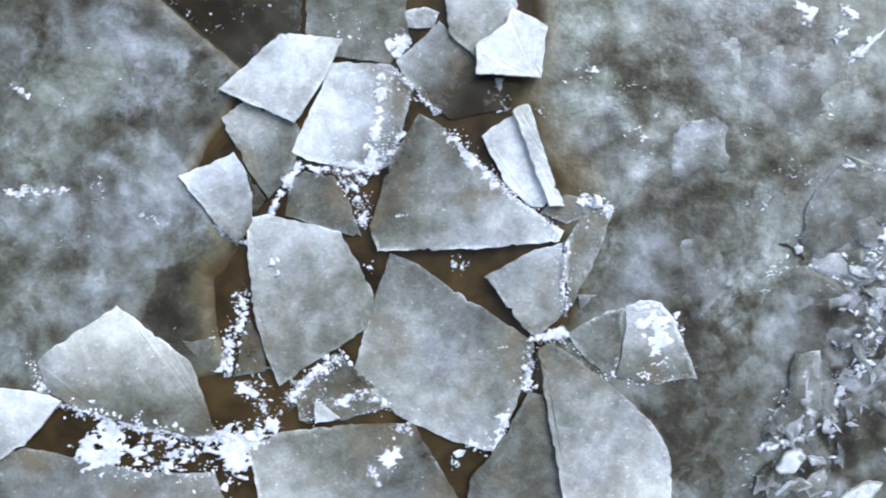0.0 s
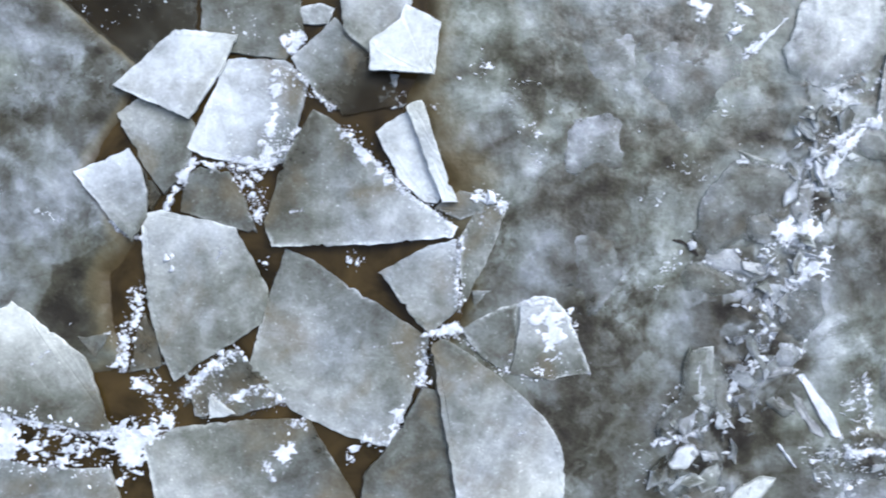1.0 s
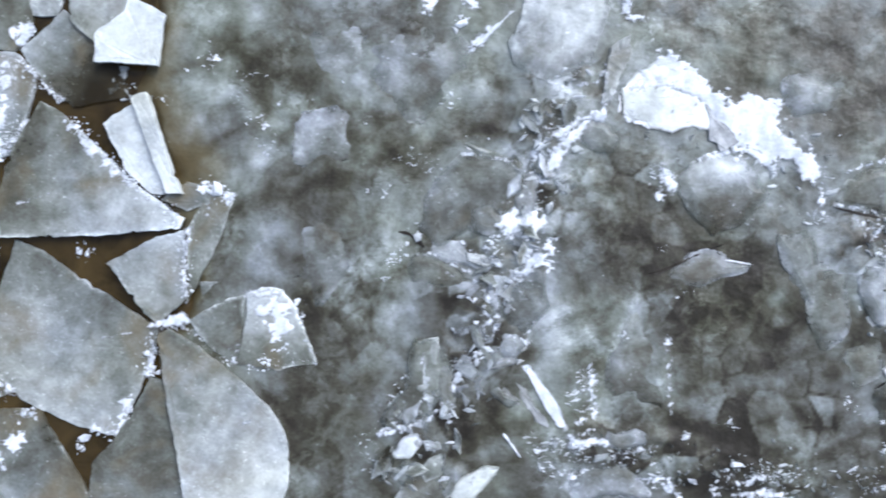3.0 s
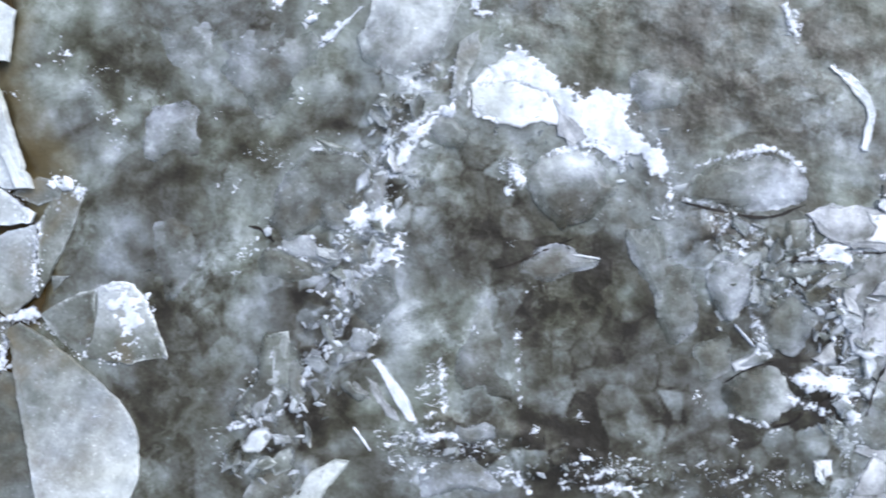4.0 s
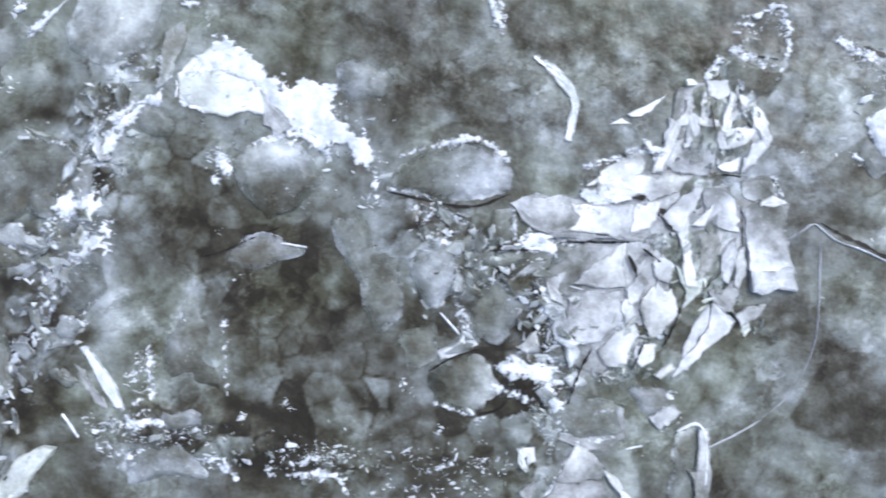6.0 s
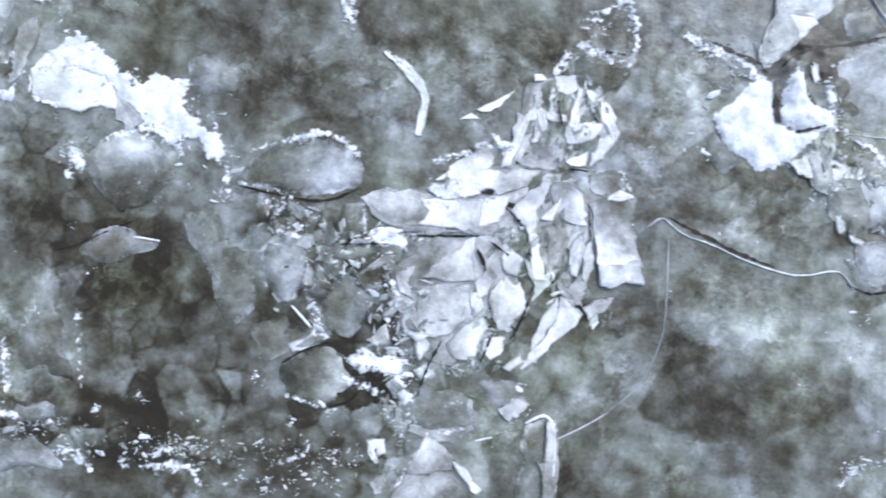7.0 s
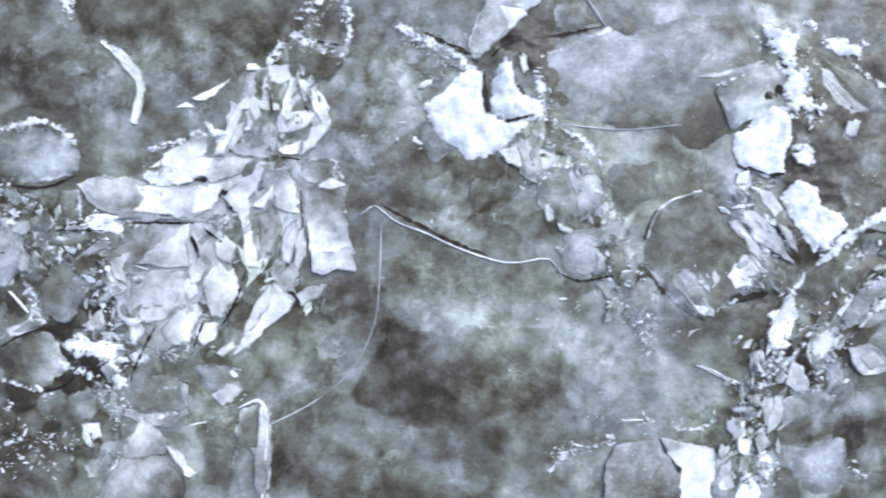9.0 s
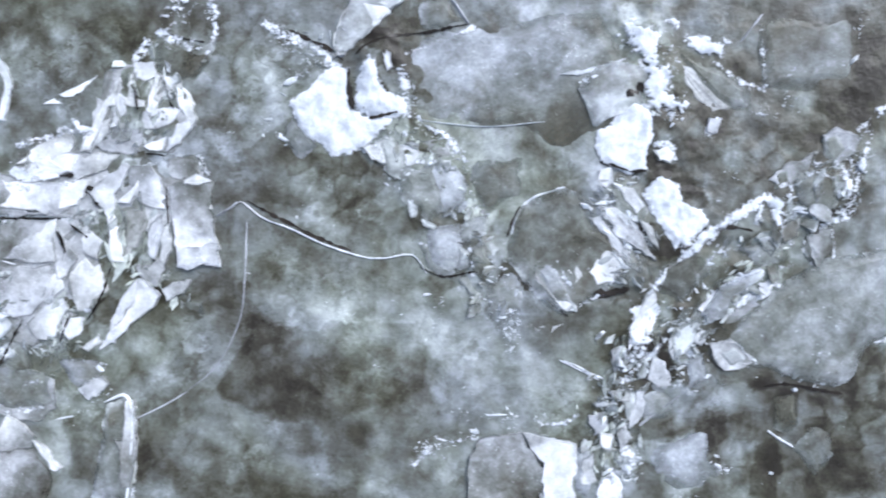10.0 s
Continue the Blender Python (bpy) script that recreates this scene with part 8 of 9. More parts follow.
upturned(0.66, [(4.904, -1.481), (5.004, -1.42), (4.98, -1.544), (4.929, -1.553)], lift=0.01)
upturned(0.62, [(5.9, -1.135), (5.95, -1.125), (5.955, -1.309), (5.926, -1.626), (5.872, -1.626)], lift=0.016, tone_slope=(0.5, 0))
upturned(0.62, [(5.621, -1.073), (5.763, -0.993), (5.811, -1.04), (5.685, -1.136)], lift=0.004)

# ---- plates pushed up in the last ridge ----
upturned(0.74, [(7.387, 0.318), (7.548, 0.333), (7.566, 0.198), (7.421, 0.17)], lift=0.006)
upturned(0.72, [(7.226, 0.323), (7.348, 0.36), (7.42, 0.293), (7.382, 0.222), (7.279, 0.24)], lift=0.007)
upturned(0.66, [(7.079, 0.833), (7.049, 0.933), (7.096, 1.062), (7.172, 1.175), (7.378, 1.187), (7.379, 1.081), (7.277, 0.983), (7.175, 0.902), (7.124, 0.84)], lift=0.009, tone_slope=(0.3, 0))
upturned(0.86, [(7.339, 0.891), (7.382, 0.856), (7.395, 0.772), (7.36, 0.756), (7.337, 0.823)], lift=0.012)
upturned(0.46, [(7.564, 0.359), (7.702, 0.392), (7.735, 0.28), (7.607, 0.214)], lift=0.002)
upturned(0.6, [(8.423, 0.748), (8.663, 0.821), (8.824, 0.893), (8.864, 0.759), (8.826, 0.642), (8.73, 0.616), (8.537, 0.601)], lift=-0.006, tone_slope=(0.8, 0))
snow('snow_patch', 'lumpy white block of snow ice in a ridge', None, outline=[(8.565, 0.414), (8.651, 0.47), (8.686, 0.551), (8.763, 0.584), (8.847, 0.549), (8.868, 0.405), (8.833, 0.308), (8.834, 0.208), (8.751, 0.191), (8.654, 0.222), (8.589, 0.27), (8.55, 0.337)], height=0.06, fray=0.22, firm=True)
upturned(0.86, [(8.875, 0.321), (8.958, 0.351), (8.995, 0.293), (8.979, 0.242), (8.911, 0.257)], lift=0.014)
upturned(0.82, [(9.198, 0.505), (9.263, 0.502), (9.235, 0.421), (9.18, 0.395)], lift=0.006)
upturned(0.44, [(9.005, 0.831), (9.244, 0.763), (9.413, 0.578), (9.214, 0.55), (9.064, 0.696)], lift=-0.012)
upturned(0.7, [(8.569, 0.002), (8.644, -0.016), (8.839, -0.207), (8.905, -0.31), (8.837, -0.275), (8.668, -0.18)], lift=0.01)
upturned(0.74, [(8.796, -0.073), (8.873, -0.11), (8.923, -0.242), (8.868, -0.214)], lift=0.013)
upturned(0.6, [(8.512, -0.066), (8.583, -0.049), (8.74, -0.257), (8.773, -0.337), (8.676, -0.29)], lift=0.006)
upturned(0.84, [(8.525, -0.375), (8.611, -0.255), (8.682, -0.274), (8.731, -0.37), (8.661, -0.438), (8.565, -0.446)], lift=0.008)
upturned(0.58, [(8.395, -0.244), (8.469, -0.276), (8.49, -0.404), (8.436, -0.444), (8.399, -0.341)], lift=0.006)
upturned(0.52, [(8.203, -0.337), (8.29, -0.358), (8.387, -0.438), (8.428, -0.566), (8.392, -0.602), (8.291, -0.503), (8.207, -0.411)], lift=0.008, tone_slope=(0.8, 0))
upturned(0.64, [(8.574, 0.208), (8.638, 0.225), (8.655, 0.129), (8.607, 0.096), (8.558, 0.144)], lift=0.01)
upturned(0.7, [(8.703, 0.113), (8.768, 0.098), (8.834, 0.002), (8.786, -0.047), (8.72, 0.033)], lift=0.01)
upturned(0.88, [(8.89, -0.478), (8.91, -0.529), (8.828, -0.614), (8.797, -0.756), (8.743, -0.827), (8.77, -0.666), (8.745, -0.705), (8.833, -0.53)], lift=0.014)
upturned(0.7, [(9.163, -0.61), (9.143, -0.575), (9.242, -0.477), (9.353, -0.395), (9.485, -0.342), (9.47, -0.413), (9.387, -0.479), (9.307, -0.528), (9.243, -0.577), (9.195, -0.645)], lift=0.012, tone_slope=(0, 0.4))
upturned(0.5, [(9.24, -0.641), (9.356, -0.572), (9.452, -0.52), (9.491, -0.555), (9.356, -0.656), (9.26, -0.677)], lift=0.006)
upturned(0.76, [(8.996, -0.689), (9.083, -0.653), (9.119, -0.736), (9.069, -0.837), (9.004, -0.873), (8.968, -0.77)], lift=0.01)
upturned(0.6, [(9.144, -0.684), (9.202, -0.703), (9.168, -0.787), (9.113, -0.772)], lift=0.008)
upturned(0.66, [(8.888, -0.835), (8.959, -0.883), (9.009, -1.015), (8.91, -1.032), (8.857, -0.981)], lift=0.008)
upturned(0.56, [(9.206, -0.771), (9.325, -0.747), (9.426, -0.83), (9.459, -0.881), (9.295, -0.931), (9.243, -0.88)], lift=0.012, tone_slope=(0, -0.4))
upturned(0.5, [(9.84, 0.415), (9.923, 0.464), (10.04, 0.417), (10.025, 0.301), (9.926, 0.252), (9.857, 0.319)], lift=0.004)
upturned(0.48, [(9.534, 0.154), (9.668, 0.268), (9.796, 0.318), (9.749, 0.205), (9.605, 0.107)], lift=0.004)
upturned(0.4, [(9.753, -0.159), (9.911, -0.106), (9.899, -0.248), (9.807, -0.339)], lift=0.004)
upturned(0.86, [(8.646, -1.047), (8.768, -1.043), (8.753, -1.114), (8.669, -1.099)], lift=0.012)
upturned(0.76, [(8.797, -1.043), (8.849, -1.045), (8.818, -1.21), (8.748, -1.262), (8.779, -1.143)], lift=0.014)
upturned(0.8, [(8.584, -1.29), (8.674, -1.305), (8.659, -1.389), (8.604, -1.374)], lift=0.012)
upturned(0.92, [(8.606, -1.551), (8.673, -1.495), (8.726, -1.595), (8.695, -1.692), (8.556, -1.693)], lift=0.012)
upturned(0.7, [(8.492, -1.436), (8.562, -1.4), (8.58, -1.564), (8.494, -1.588)], lift=0.009)
upturned(0.58, [(8.525, -1.194), (8.621, -1.161), (8.638, -1.257), (8.558, -1.306)], lift=0.006)
upturned(0.66, [(8.687, -1.289), (8.734, -1.208), (8.768, -1.304), (8.72, -1.401)], lift=0.009)
upturned(0.62, [(9.02, -0.786), (9.085, -0.882), (9.054, -1.011), (9.005, -0.915)], lift=0.006)
upturned(0.62, [(8.649, -0.822), (8.73, -0.789), (8.747, -0.885), (8.667, -0.95)], lift=0.006)
upturned(0.86, [(9.483, -0.426), (9.563, -0.4), (9.554, -0.49), (9.5, -0.523)], lift=0.01)
upturned(0.8, [(8.158, -1.294), (8.3, -1.322), (8.456, -1.356), (8.466, -1.469), (8.44, -1.727), (8.266, -1.729), (8.277, -1.503)], lift=0.01, tone_slope=(0.5, 0))
upturned(0.24, [(7.838, -1.507), (7.914, -1.329), (8.155, -1.294), (8.277, -1.503), (8.257, -1.729), (7.854, -1.733)], lift=0.002)
upturned(0.7, [(8.807, -0.498), (8.887, -0.449), (8.871, -0.433)], lift=0.004)

# ---- blocks of snow ice ----
snow('snow_patch', 'lumpy white block of snow ice in a ridge', None, outline=[(6.824, 0.57), (6.911, 0.641), (7.006, 0.752), (7.086, 0.778), (7.135, 0.76), (7.129, 0.644), (7.153, 0.531), (7.283, 0.478), (7.379, 0.473), (7.322, 0.404), (7.22, 0.329), (7.156, 0.29), (7.053, 0.273), (6.994, 0.346), (6.913, 0.384), (6.848, 0.473)], height=0.06, fray=0.28, firm=True)
snow('snow_patch', 'lumpy white block of snow ice in a ridge', None, outline=[(7.191, 0.644), (7.215, 0.773), (7.263, 0.841), (7.302, 0.79), (7.313, 0.678), (7.352, 0.627), (7.462, 0.58), (7.462, 0.519), (7.379, 0.495), (7.266, 0.5), (7.198, 0.548)], height=0.06, fray=0.28, firm=True)
snow('snow_patch', 'lumpy white block of snow ice in a ridge', None, outline=[(8.826, 0.066), (8.912, 0.154), (9.013, 0.116), (9.046, 0.02), (9.143, -0.027), (9.195, -0.078), (9.157, -0.127), (9.061, -0.189), (8.997, -0.241), (8.964, -0.142), (8.908, -0.062)], height=0.06, fray=0.28, firm=True)
snow('snow_patch', 'bright white crusted snow drift on the ice', None, path=[(9.113, -0.237), (9.177, -0.156), (9.27, -0.106), (9.353, -0.057), (9.445, 0.021), (9.525, 0.061), (9.587, 0.032), (9.578, -0.039)], half=0.026, height=0.03, fray=0.7)
snow('snow_patch', 'bright white crusted snow drift on the ice', None, path=[(5.258, 0.316), (5.359, 0.345), (5.459, 0.364)], half=0.014, height=0.02, fray=1.2)
snow('snow_patch', 'bright white crusted snow drift on the ice', None, path=[(5.516, 0.405), (5.61, 0.4), (5.648, 0.362)], half=0.018, height=0.02, fray=1.2)

snow('snow_patch', 'bright white crusted snow drift on the ice', None, path=[(5.234, -1.228), (5.124, -1.39), (5.031, -1.575)], half=0.009, height=0.012, fray=1.2)
snow('snow_patch', 'bright white crusted snow drift on the ice', None, path=[(6.292, 0.257), (6.324, 0.128)], half=0.009, height=0.02, fray=0.5)

# ---- slits between the blocks ----
# flat dark strips laid over the snow stand in for the notches
ribbon("crack_shadow", "dark strip for cracks and shadowed gaps in the ice", [(7.141, 0.766), (7.142, 0.676), (7.172, 0.532)], 0.012, DARK_STRIP, rise=0.02, tall=0.0, fray=0.6)
ribbon("crack_shadow", "dark strip for cracks and shadowed gaps in the ice", [(7.257, 0.481), (7.347, 0.498), (7.424, 0.521)], 0.008, DARK_STRIP, rise=0.02, tall=0.0, fray=0.6)
ribbon("crack_shadow", "dark strip for cracks and shadowed gaps in the ice", [(8.717, 0.619), (8.762, 0.655), (8.819, 0.681)], 0.022, DARK_STRIP, rise=0.02, tall=0.0, fray=0.6)
ribbon("crack_shadow", "dark strip for cracks and shadowed gaps in the ice", [(8.625, 0.241), (8.751, 0.191), (8.838, 0.202)], 0.008, DARK_STRIP, rise=0.02, tall=0.0, fray=0.6)
ribbon("crack_shadow", "dark strip for cracks and shadowed gaps in the ice", [(5.511, 0.135), (5.6, 0.142)], 0.009, DARK_STRIP, rise=0.02, tall=0.0, fray=0.6)
ribbon("crack_shadow", "dark strip for cracks and shadowed gaps in the ice", [(5.644, 0.073), (5.714, 0.061)], 0.014, DARK_STRIP, rise=0.02, tall=0.0, fray=0.6)
ribbon("crack_shadow", "dark strip for cracks and shadowed gaps in the ice", [(8.549, -0.488), (8.646, -0.499), (8.749, -0.466)], 0.014, DARK_STRIP, rise=0.02, tall=0.0, fray=0.6)

# ---- smaller plates in the ridges ----
upturned(0.88, [(3.002, 0.793), (3.086, 0.862), (3.241, 0.831), (3.397, 0.801), (3.49, 0.739), (3.528, 0.662), (3.559, 0.519), (3.46, 0.534), (3.428, 0.599), (3.273, 0.564), (3.133, 0.641), (3.006, 0.638)], lift=-0.012, tone_slope=(-0.3, 0.3))
upturned(0.5, [(2.895, 0.597), (2.994, 0.628), (3.01, 0.504), (2.963, 0.451), (2.901, 0.488)], lift=-0.014)
upturned(0.56, [(3.398, 0.413), (3.553, 0.466), (3.46, 0.366), (3.383, 0.273)], lift=-0.012)
upturned(0.52, [(4.294, -0.189), (4.362, -0.095), (4.517, -0.064), (4.533, -0.219), (4.549, -0.343), (4.488, -0.467), (4.395, -0.486), (4.317, -0.375)], lift=-0.012, tone_slope=(0.3, -0.2))
upturned(0.5, [(2.939, -1.048), (3.063, -1.032), (3.172, -1.078), (3.125, -1.14), (3.001, -1.125)], lift=-0.014)
upturned(0.74, [(4.452, -0.716), (4.659, -0.646), (4.681, -0.677), (4.551, -0.74), (4.473, -0.762)], lift=-0.01)
upturned(0.52, [(7.51, -0.209), (7.611, -0.145), (7.707, -0.214), (7.811, -0.404), (7.709, -0.411), (7.607, -0.374)], lift=-0.014)
upturned(0.6, [(7.802, -0.086), (7.928, -0.021), (7.968, -0.148), (7.835, -0.232), (7.733, -0.182)], lift=-0.012)
upturned(0.58, [(7.942, -0.466), (8.06, -0.399), (8.162, -0.449), (8.128, -0.564), (8.03, -0.615), (7.959, -0.546)], lift=-0.012)
upturned(0.56, [(8.158, -0.694), (8.387, -0.666), (8.318, -0.728)], lift=-0.012)
upturned(0.62, [(7.725, -0.405), (7.837, -0.42), (7.886, -0.547), (7.822, -0.547)], lift=-0.012)
upturned(0.66, [(6.202, 0.898), (6.24, 0.905), (6.285, 0.797), (6.26, 0.778)], lift=-0.008)
upturned(0.66, [(6.366, 0.976), (6.398, 0.983), (6.361, 0.855), (6.292, 0.791), (6.272, 0.816), (6.335, 0.871)], lift=-0.008)
upturned(0.62, [(2.17, 0.499), (2.293, 0.447), (2.449, 0.435), (2.4, 0.392), (2.262, 0.417), (2.2, 0.447)], lift=-0.012)
upturned(0.44, [(1.892, 0.032), (1.94, 0.173), (2.017, 0.327), (2.124, 0.419), (2.247, 0.389), (2.232, 0.235), (2.125, 0.02), (2.033, -0.014)], lift=-0.016, tone_slope=(-0.5, 0))
upturned(0.48, [(2.814, 1.311), (2.922, 1.311), (2.953, 1.127), (2.862, 0.998), (2.827, 1.127)], lift=-0.014)
upturned(0.54, [(1.895, -0.103), (1.972, -0.057), (2.125, -0.041), (2.248, -0.118), (2.203, -0.21), (2.003, -0.226), (1.941, -0.165)], lift=-0.014)
upturned(0.46, [(2.387, -0.286), (2.448, -0.225), (2.587, -0.24), (2.603, -0.409), (2.526, -0.501), (2.419, -0.471)], lift=-0.015)
upturned(0.62, [(2.327, -0.578), (2.403, -0.517), (2.496, -0.532), (2.511, -0.609), (2.45, -0.655), (2.358, -0.649)], lift=-0.01)
upturned(0.6, [(2.296, -0.702), (2.404, -0.661), (2.496, -0.67), (2.45, -0.71)], lift=-0.008)
upturned(0.56, [(1.897, -0.779), (1.943, -0.656), (1.989, -0.687), (1.99, -0.841), (1.913, -0.964), (1.836, -0.979)], lift=-0.012)
upturned(0.58, [(2.066, -0.702), (2.127, -0.671), (2.134, -0.748), (2.082, -0.84), (2.042, -0.81)], lift=-0.012)
upturned(0.52, [(1.683, -0.98), (1.82, -0.841), (1.851, -0.856), (1.76, -1.01), (1.692, -1.041)], lift=-0.012)
upturned(0.84, [(1.775, -1.149), (1.837, -1.087), (1.913, -1.062), (1.944, -1.102), (1.898, -1.164), (1.806, -1.195)], lift=-0.008)
upturned(0.5, [(2.266, -0.84), (2.374, -0.815), (2.466, -0.886), (2.482, -0.926), (2.374, -0.886)], lift=-0.014)
upturned(0.46, [(2.435, -0.778), (2.481, -0.809), (2.589, -0.962), (2.636, -1.048), (2.559, -1.008), (2.481, -0.886)], lift=-0.013)
upturned(0.52, [(2.974, -1.069), (3.081, -1.029), (3.174, -1.068), (3.143, -1.13), (3.005, -1.121)], lift=-0.014)
upturned(0.44, [(1.73, -1.303), (1.822, -1.226), (2.006, -1.194), (2.068, -1.302), (1.976, -1.425), (1.761, -1.426)], lift=-0.016)

# ---- frost over the crushed ice ----
snow('snow_patch', 'thin speckled frost over crushed ice', None, outline=[(2.554, 0.288), (2.579, 0.19), (2.561, 0.002), (2.407, 0.02), (2.352, 0.109), (2.468, 0.174)], height=0.01, fray=2)
snow('snow_patch', 'thin speckled frost over crushed ice', None, outline=[(2.506, -0.057), (2.638, -0.032), (2.66, -0.149), (2.578, -0.217), (2.494, -0.165)], height=0.01, fray=2.2)
snow('snow_patch', 'thin speckled frost over crushed ice', None, path=[(2.316, -0.304), (2.271, -0.381), (2.348, -0.519), (2.502, -0.58)], half=0.012, height=0.01, fray=2.4)
snow('snow_patch', 'thin speckled frost over crushed ice', None, path=[(2.682, 0.559), (2.774, 0.636), (2.881, 0.667)], half=0.02, height=0.012, fray=1.6)
snow('snow_patch', 'thin speckled frost over crushed ice', None, path=[(2.652, 0.436), (2.713, 0.528)], half=0.02, height=0.012, fray=1.6)
snow('snow_patch', 'thin speckled frost over crushed ice', None, path=[(2.711, 0.804), (2.85, 0.835)], half=0.012, height=0.01, fray=2.5)
snow('snow_patch', 'thin speckled frost over crushed ice', None, path=[(2.827, -0.826), (2.888, -0.795), (2.874, -0.98)], half=0.016, height=0.012, fray=1.8)
snow('snow_patch', 'thin speckled frost over crushed ice', None, path=[(2.69, -1.135), (2.874, -1.104), (3.121, -1.134)], half=0.012, height=0.01, fray=2.6)
snow('snow_patch', 'thin speckled frost over crushed ice', None, path=[(2.69, -1.289), (2.814, -1.32)], half=0.012, height=0.01, fray=2.2)
snow('snow_patch', 'thin speckled frost over crushed ice', None, path=[(1.95, -1.014), (2.011, -0.952), (2.118, -0.828)], half=0.01, height=0.01, fray=2.2)
snow('snow_patch', 'thin speckled frost over crushed ice', None, path=[(2.103, -0.767), (2.195, -0.658), (2.272, -0.627)], half=0.016, height=0.012, fray=1.8)
snow('snow_patch', 'thin speckled frost over crushed ice', None, path=[(3.243, 0.365), (3.306, 0.273), (3.228, 0.226)], half=0.018, height=0.012, fray=1.6)
snow('snow_patch', 'thin speckled frost over crushed ice', None, path=[(4.3, 0.075), (4.424, 0.045), (4.579, 0.014)], half=0.018, height=0.012, fray=1.8)
snow('snow_patch', 'thin speckled frost over crushed ice', None, path=[(3.53, -1.371), (3.716, -1.323), (3.886, -1.292)], half=0.008, height=0.01, fray=3)
snow('snow_patch', 'thin speckled frost over crushed ice', None, path=[(4.398, -1.382), (4.553, -1.335), (4.739, -1.303)], half=0.006, height=0.01, fray=3)
snow('snow_patch', 'thin speckled frost over crushed ice', None, path=[(2.89, -1.472), (3.221, -1.327), (3.348, -1.422)], half=0.014, height=0.01, fray=2.6)
snow('snow_patch', 'thin speckled frost over crushed ice', None, path=[(3.79, -1.387), (3.917, -1.418), (3.965, -1.512)], half=0.016, height=0.012, fray=2)
snow('snow_patch', 'thin speckled frost over crushed ice', None, path=[(4.921, -0.083), (5.047, -0.13), (5.173, -0.129)], half=0.024, height=0.014, fray=1.8)
snow('snow_patch', 'thin speckled frost over crushed ice', None, path=[(5.048, -0.366), (5.065, -0.556), (5.099, -0.808)], half=0.01, height=0.01, fray=2.6)
snow('snow_patch', 'thin speckled frost over crushed ice', None, path=[(7.443, 0.738), (7.476, 0.611), (7.493, 0.5)], half=0.012, height=0.01, fray=2.2)
snow('snow_patch', 'thin speckled frost over crushed ice', None, path=[(7.573, 0.453), (7.701, 0.391), (7.814, 0.248)], half=0.01, height=0.01, fray=2.2)
snow('snow_patch', 'thin speckled frost over crushed ice', None, path=[(8.682, -0.886), (8.748, -0.95), (8.716, -1.014)], half=0.018, height=0.012, fray=2.2)
snow('snow_patch', 'thin speckled frost over crushed ice', None, path=[(8.763, -0.885), (8.875, -0.852), (8.923, -0.77)], half=0.014, height=0.012, fray=1.4)
snow('snow_patch', 'thin speckled frost over crushed ice', None, path=[(8.72, -1.401), (8.817, -1.433), (8.754, -1.498)], half=0.014, height=0.01, fray=2.6)
snow('snow_patch', 'thin speckled frost over crushed ice', None, path=[(6.698, 0.977), (6.859, 0.914), (7.054, 0.82)], half=0.012, height=0.01, fray=1.8)
snow('snow_patch', 'thin speckled frost over crushed ice', None, path=[(9.797, 0.254), (9.926, 0.271), (9.975, 0.191)], half=0.014, height=0.012, fray=2)
snow('snow_patch', 'thin speckled frost over crushed ice', None, path=[(9.67, 0.123), (9.639, -0.006), (9.624, -0.102)], half=0.01, height=0.01, fray=2.4)
snow('snow_patch', 'thin speckled frost over crushed ice', None, path=[(9.499, -0.442), (9.579, -0.425)], half=0.016, height=0.012, fray=1.8)

# ---- gaps between the plates of the middle ridge ----
# flat dark strips laid on top of the plates stand in for gaps
ribbon("crack_shadow", "dark strip for cracks and shadowed gaps in the ice", [(5.638, 0.06), (5.692, 0.029), (5.746, -0.052)], 0.0072, DARK_STRIP, rise=0.022, tall=0.0, fray=0.9)
ribbon("crack_shadow", "dark strip for cracks and shadowed gaps in the ice", [(5.576, -0.136), (5.678, -0.211)], 0.006, DARK_STRIP, rise=0.022, tall=0.0, fray=0.9)
ribbon("crack_shadow", "dark strip for cracks and shadowed gaps in the ice", [(5.504, -0.174), (5.552, -0.3), (5.544, -0.401)], 0.0072, DARK_STRIP, rise=0.022, tall=0.0, fray=0.9)
ribbon("crack_shadow", "dark strip for cracks and shadowed gaps in the ice", [(5.587, -0.647), (5.525, -0.811)], 0.0048, DARK_STRIP, rise=0.022, tall=0.0, fray=0.9)
ribbon("crack_shadow", "dark strip for cracks and shadowed gaps in the ice", [(5.818, -0.367), (5.759, -0.551), (5.682, -0.684)], 0.006, DARK_STRIP, rise=0.022, tall=0.0, fray=0.9)
ribbon("crack_shadow", "dark strip for cracks and shadowed gaps in the ice", [(5.309, -0.687), (5.241, -0.807), (5.169, -0.997)], 0.006, DARK_STRIP, rise=0.022, tall=0.0, fray=0.9)
ribbon("crack_shadow", "dark strip for cracks and shadowed gaps in the ice", [(5.026, -0.878), (4.926, -0.942)], 0.0108, DARK_STRIP, rise=0.022, tall=0.0, fray=0.9)
ribbon("crack_shadow", "dark strip for cracks and shadowed gaps in the ice", [(4.732, -0.154), (5.016, -0.152)], 0.0054, DARK_STRIP, rise=0.022, tall=0.0, fray=0.9)
ribbon("crack_shadow", "dark strip for cracks and shadowed gaps in the ice", [(6.005, 0.27), (6.115, 0.255)], 0.0048, DARK_STRIP, rise=0.022, tall=0.0, fray=0.9)
ribbon("crack_shadow", "dark strip for cracks and shadowed gaps in the ice", [(6.117, 0.082), (6.131, -0.138)], 0.0036, DARK_STRIP, rise=0.022, tall=0.0, fray=0.9)
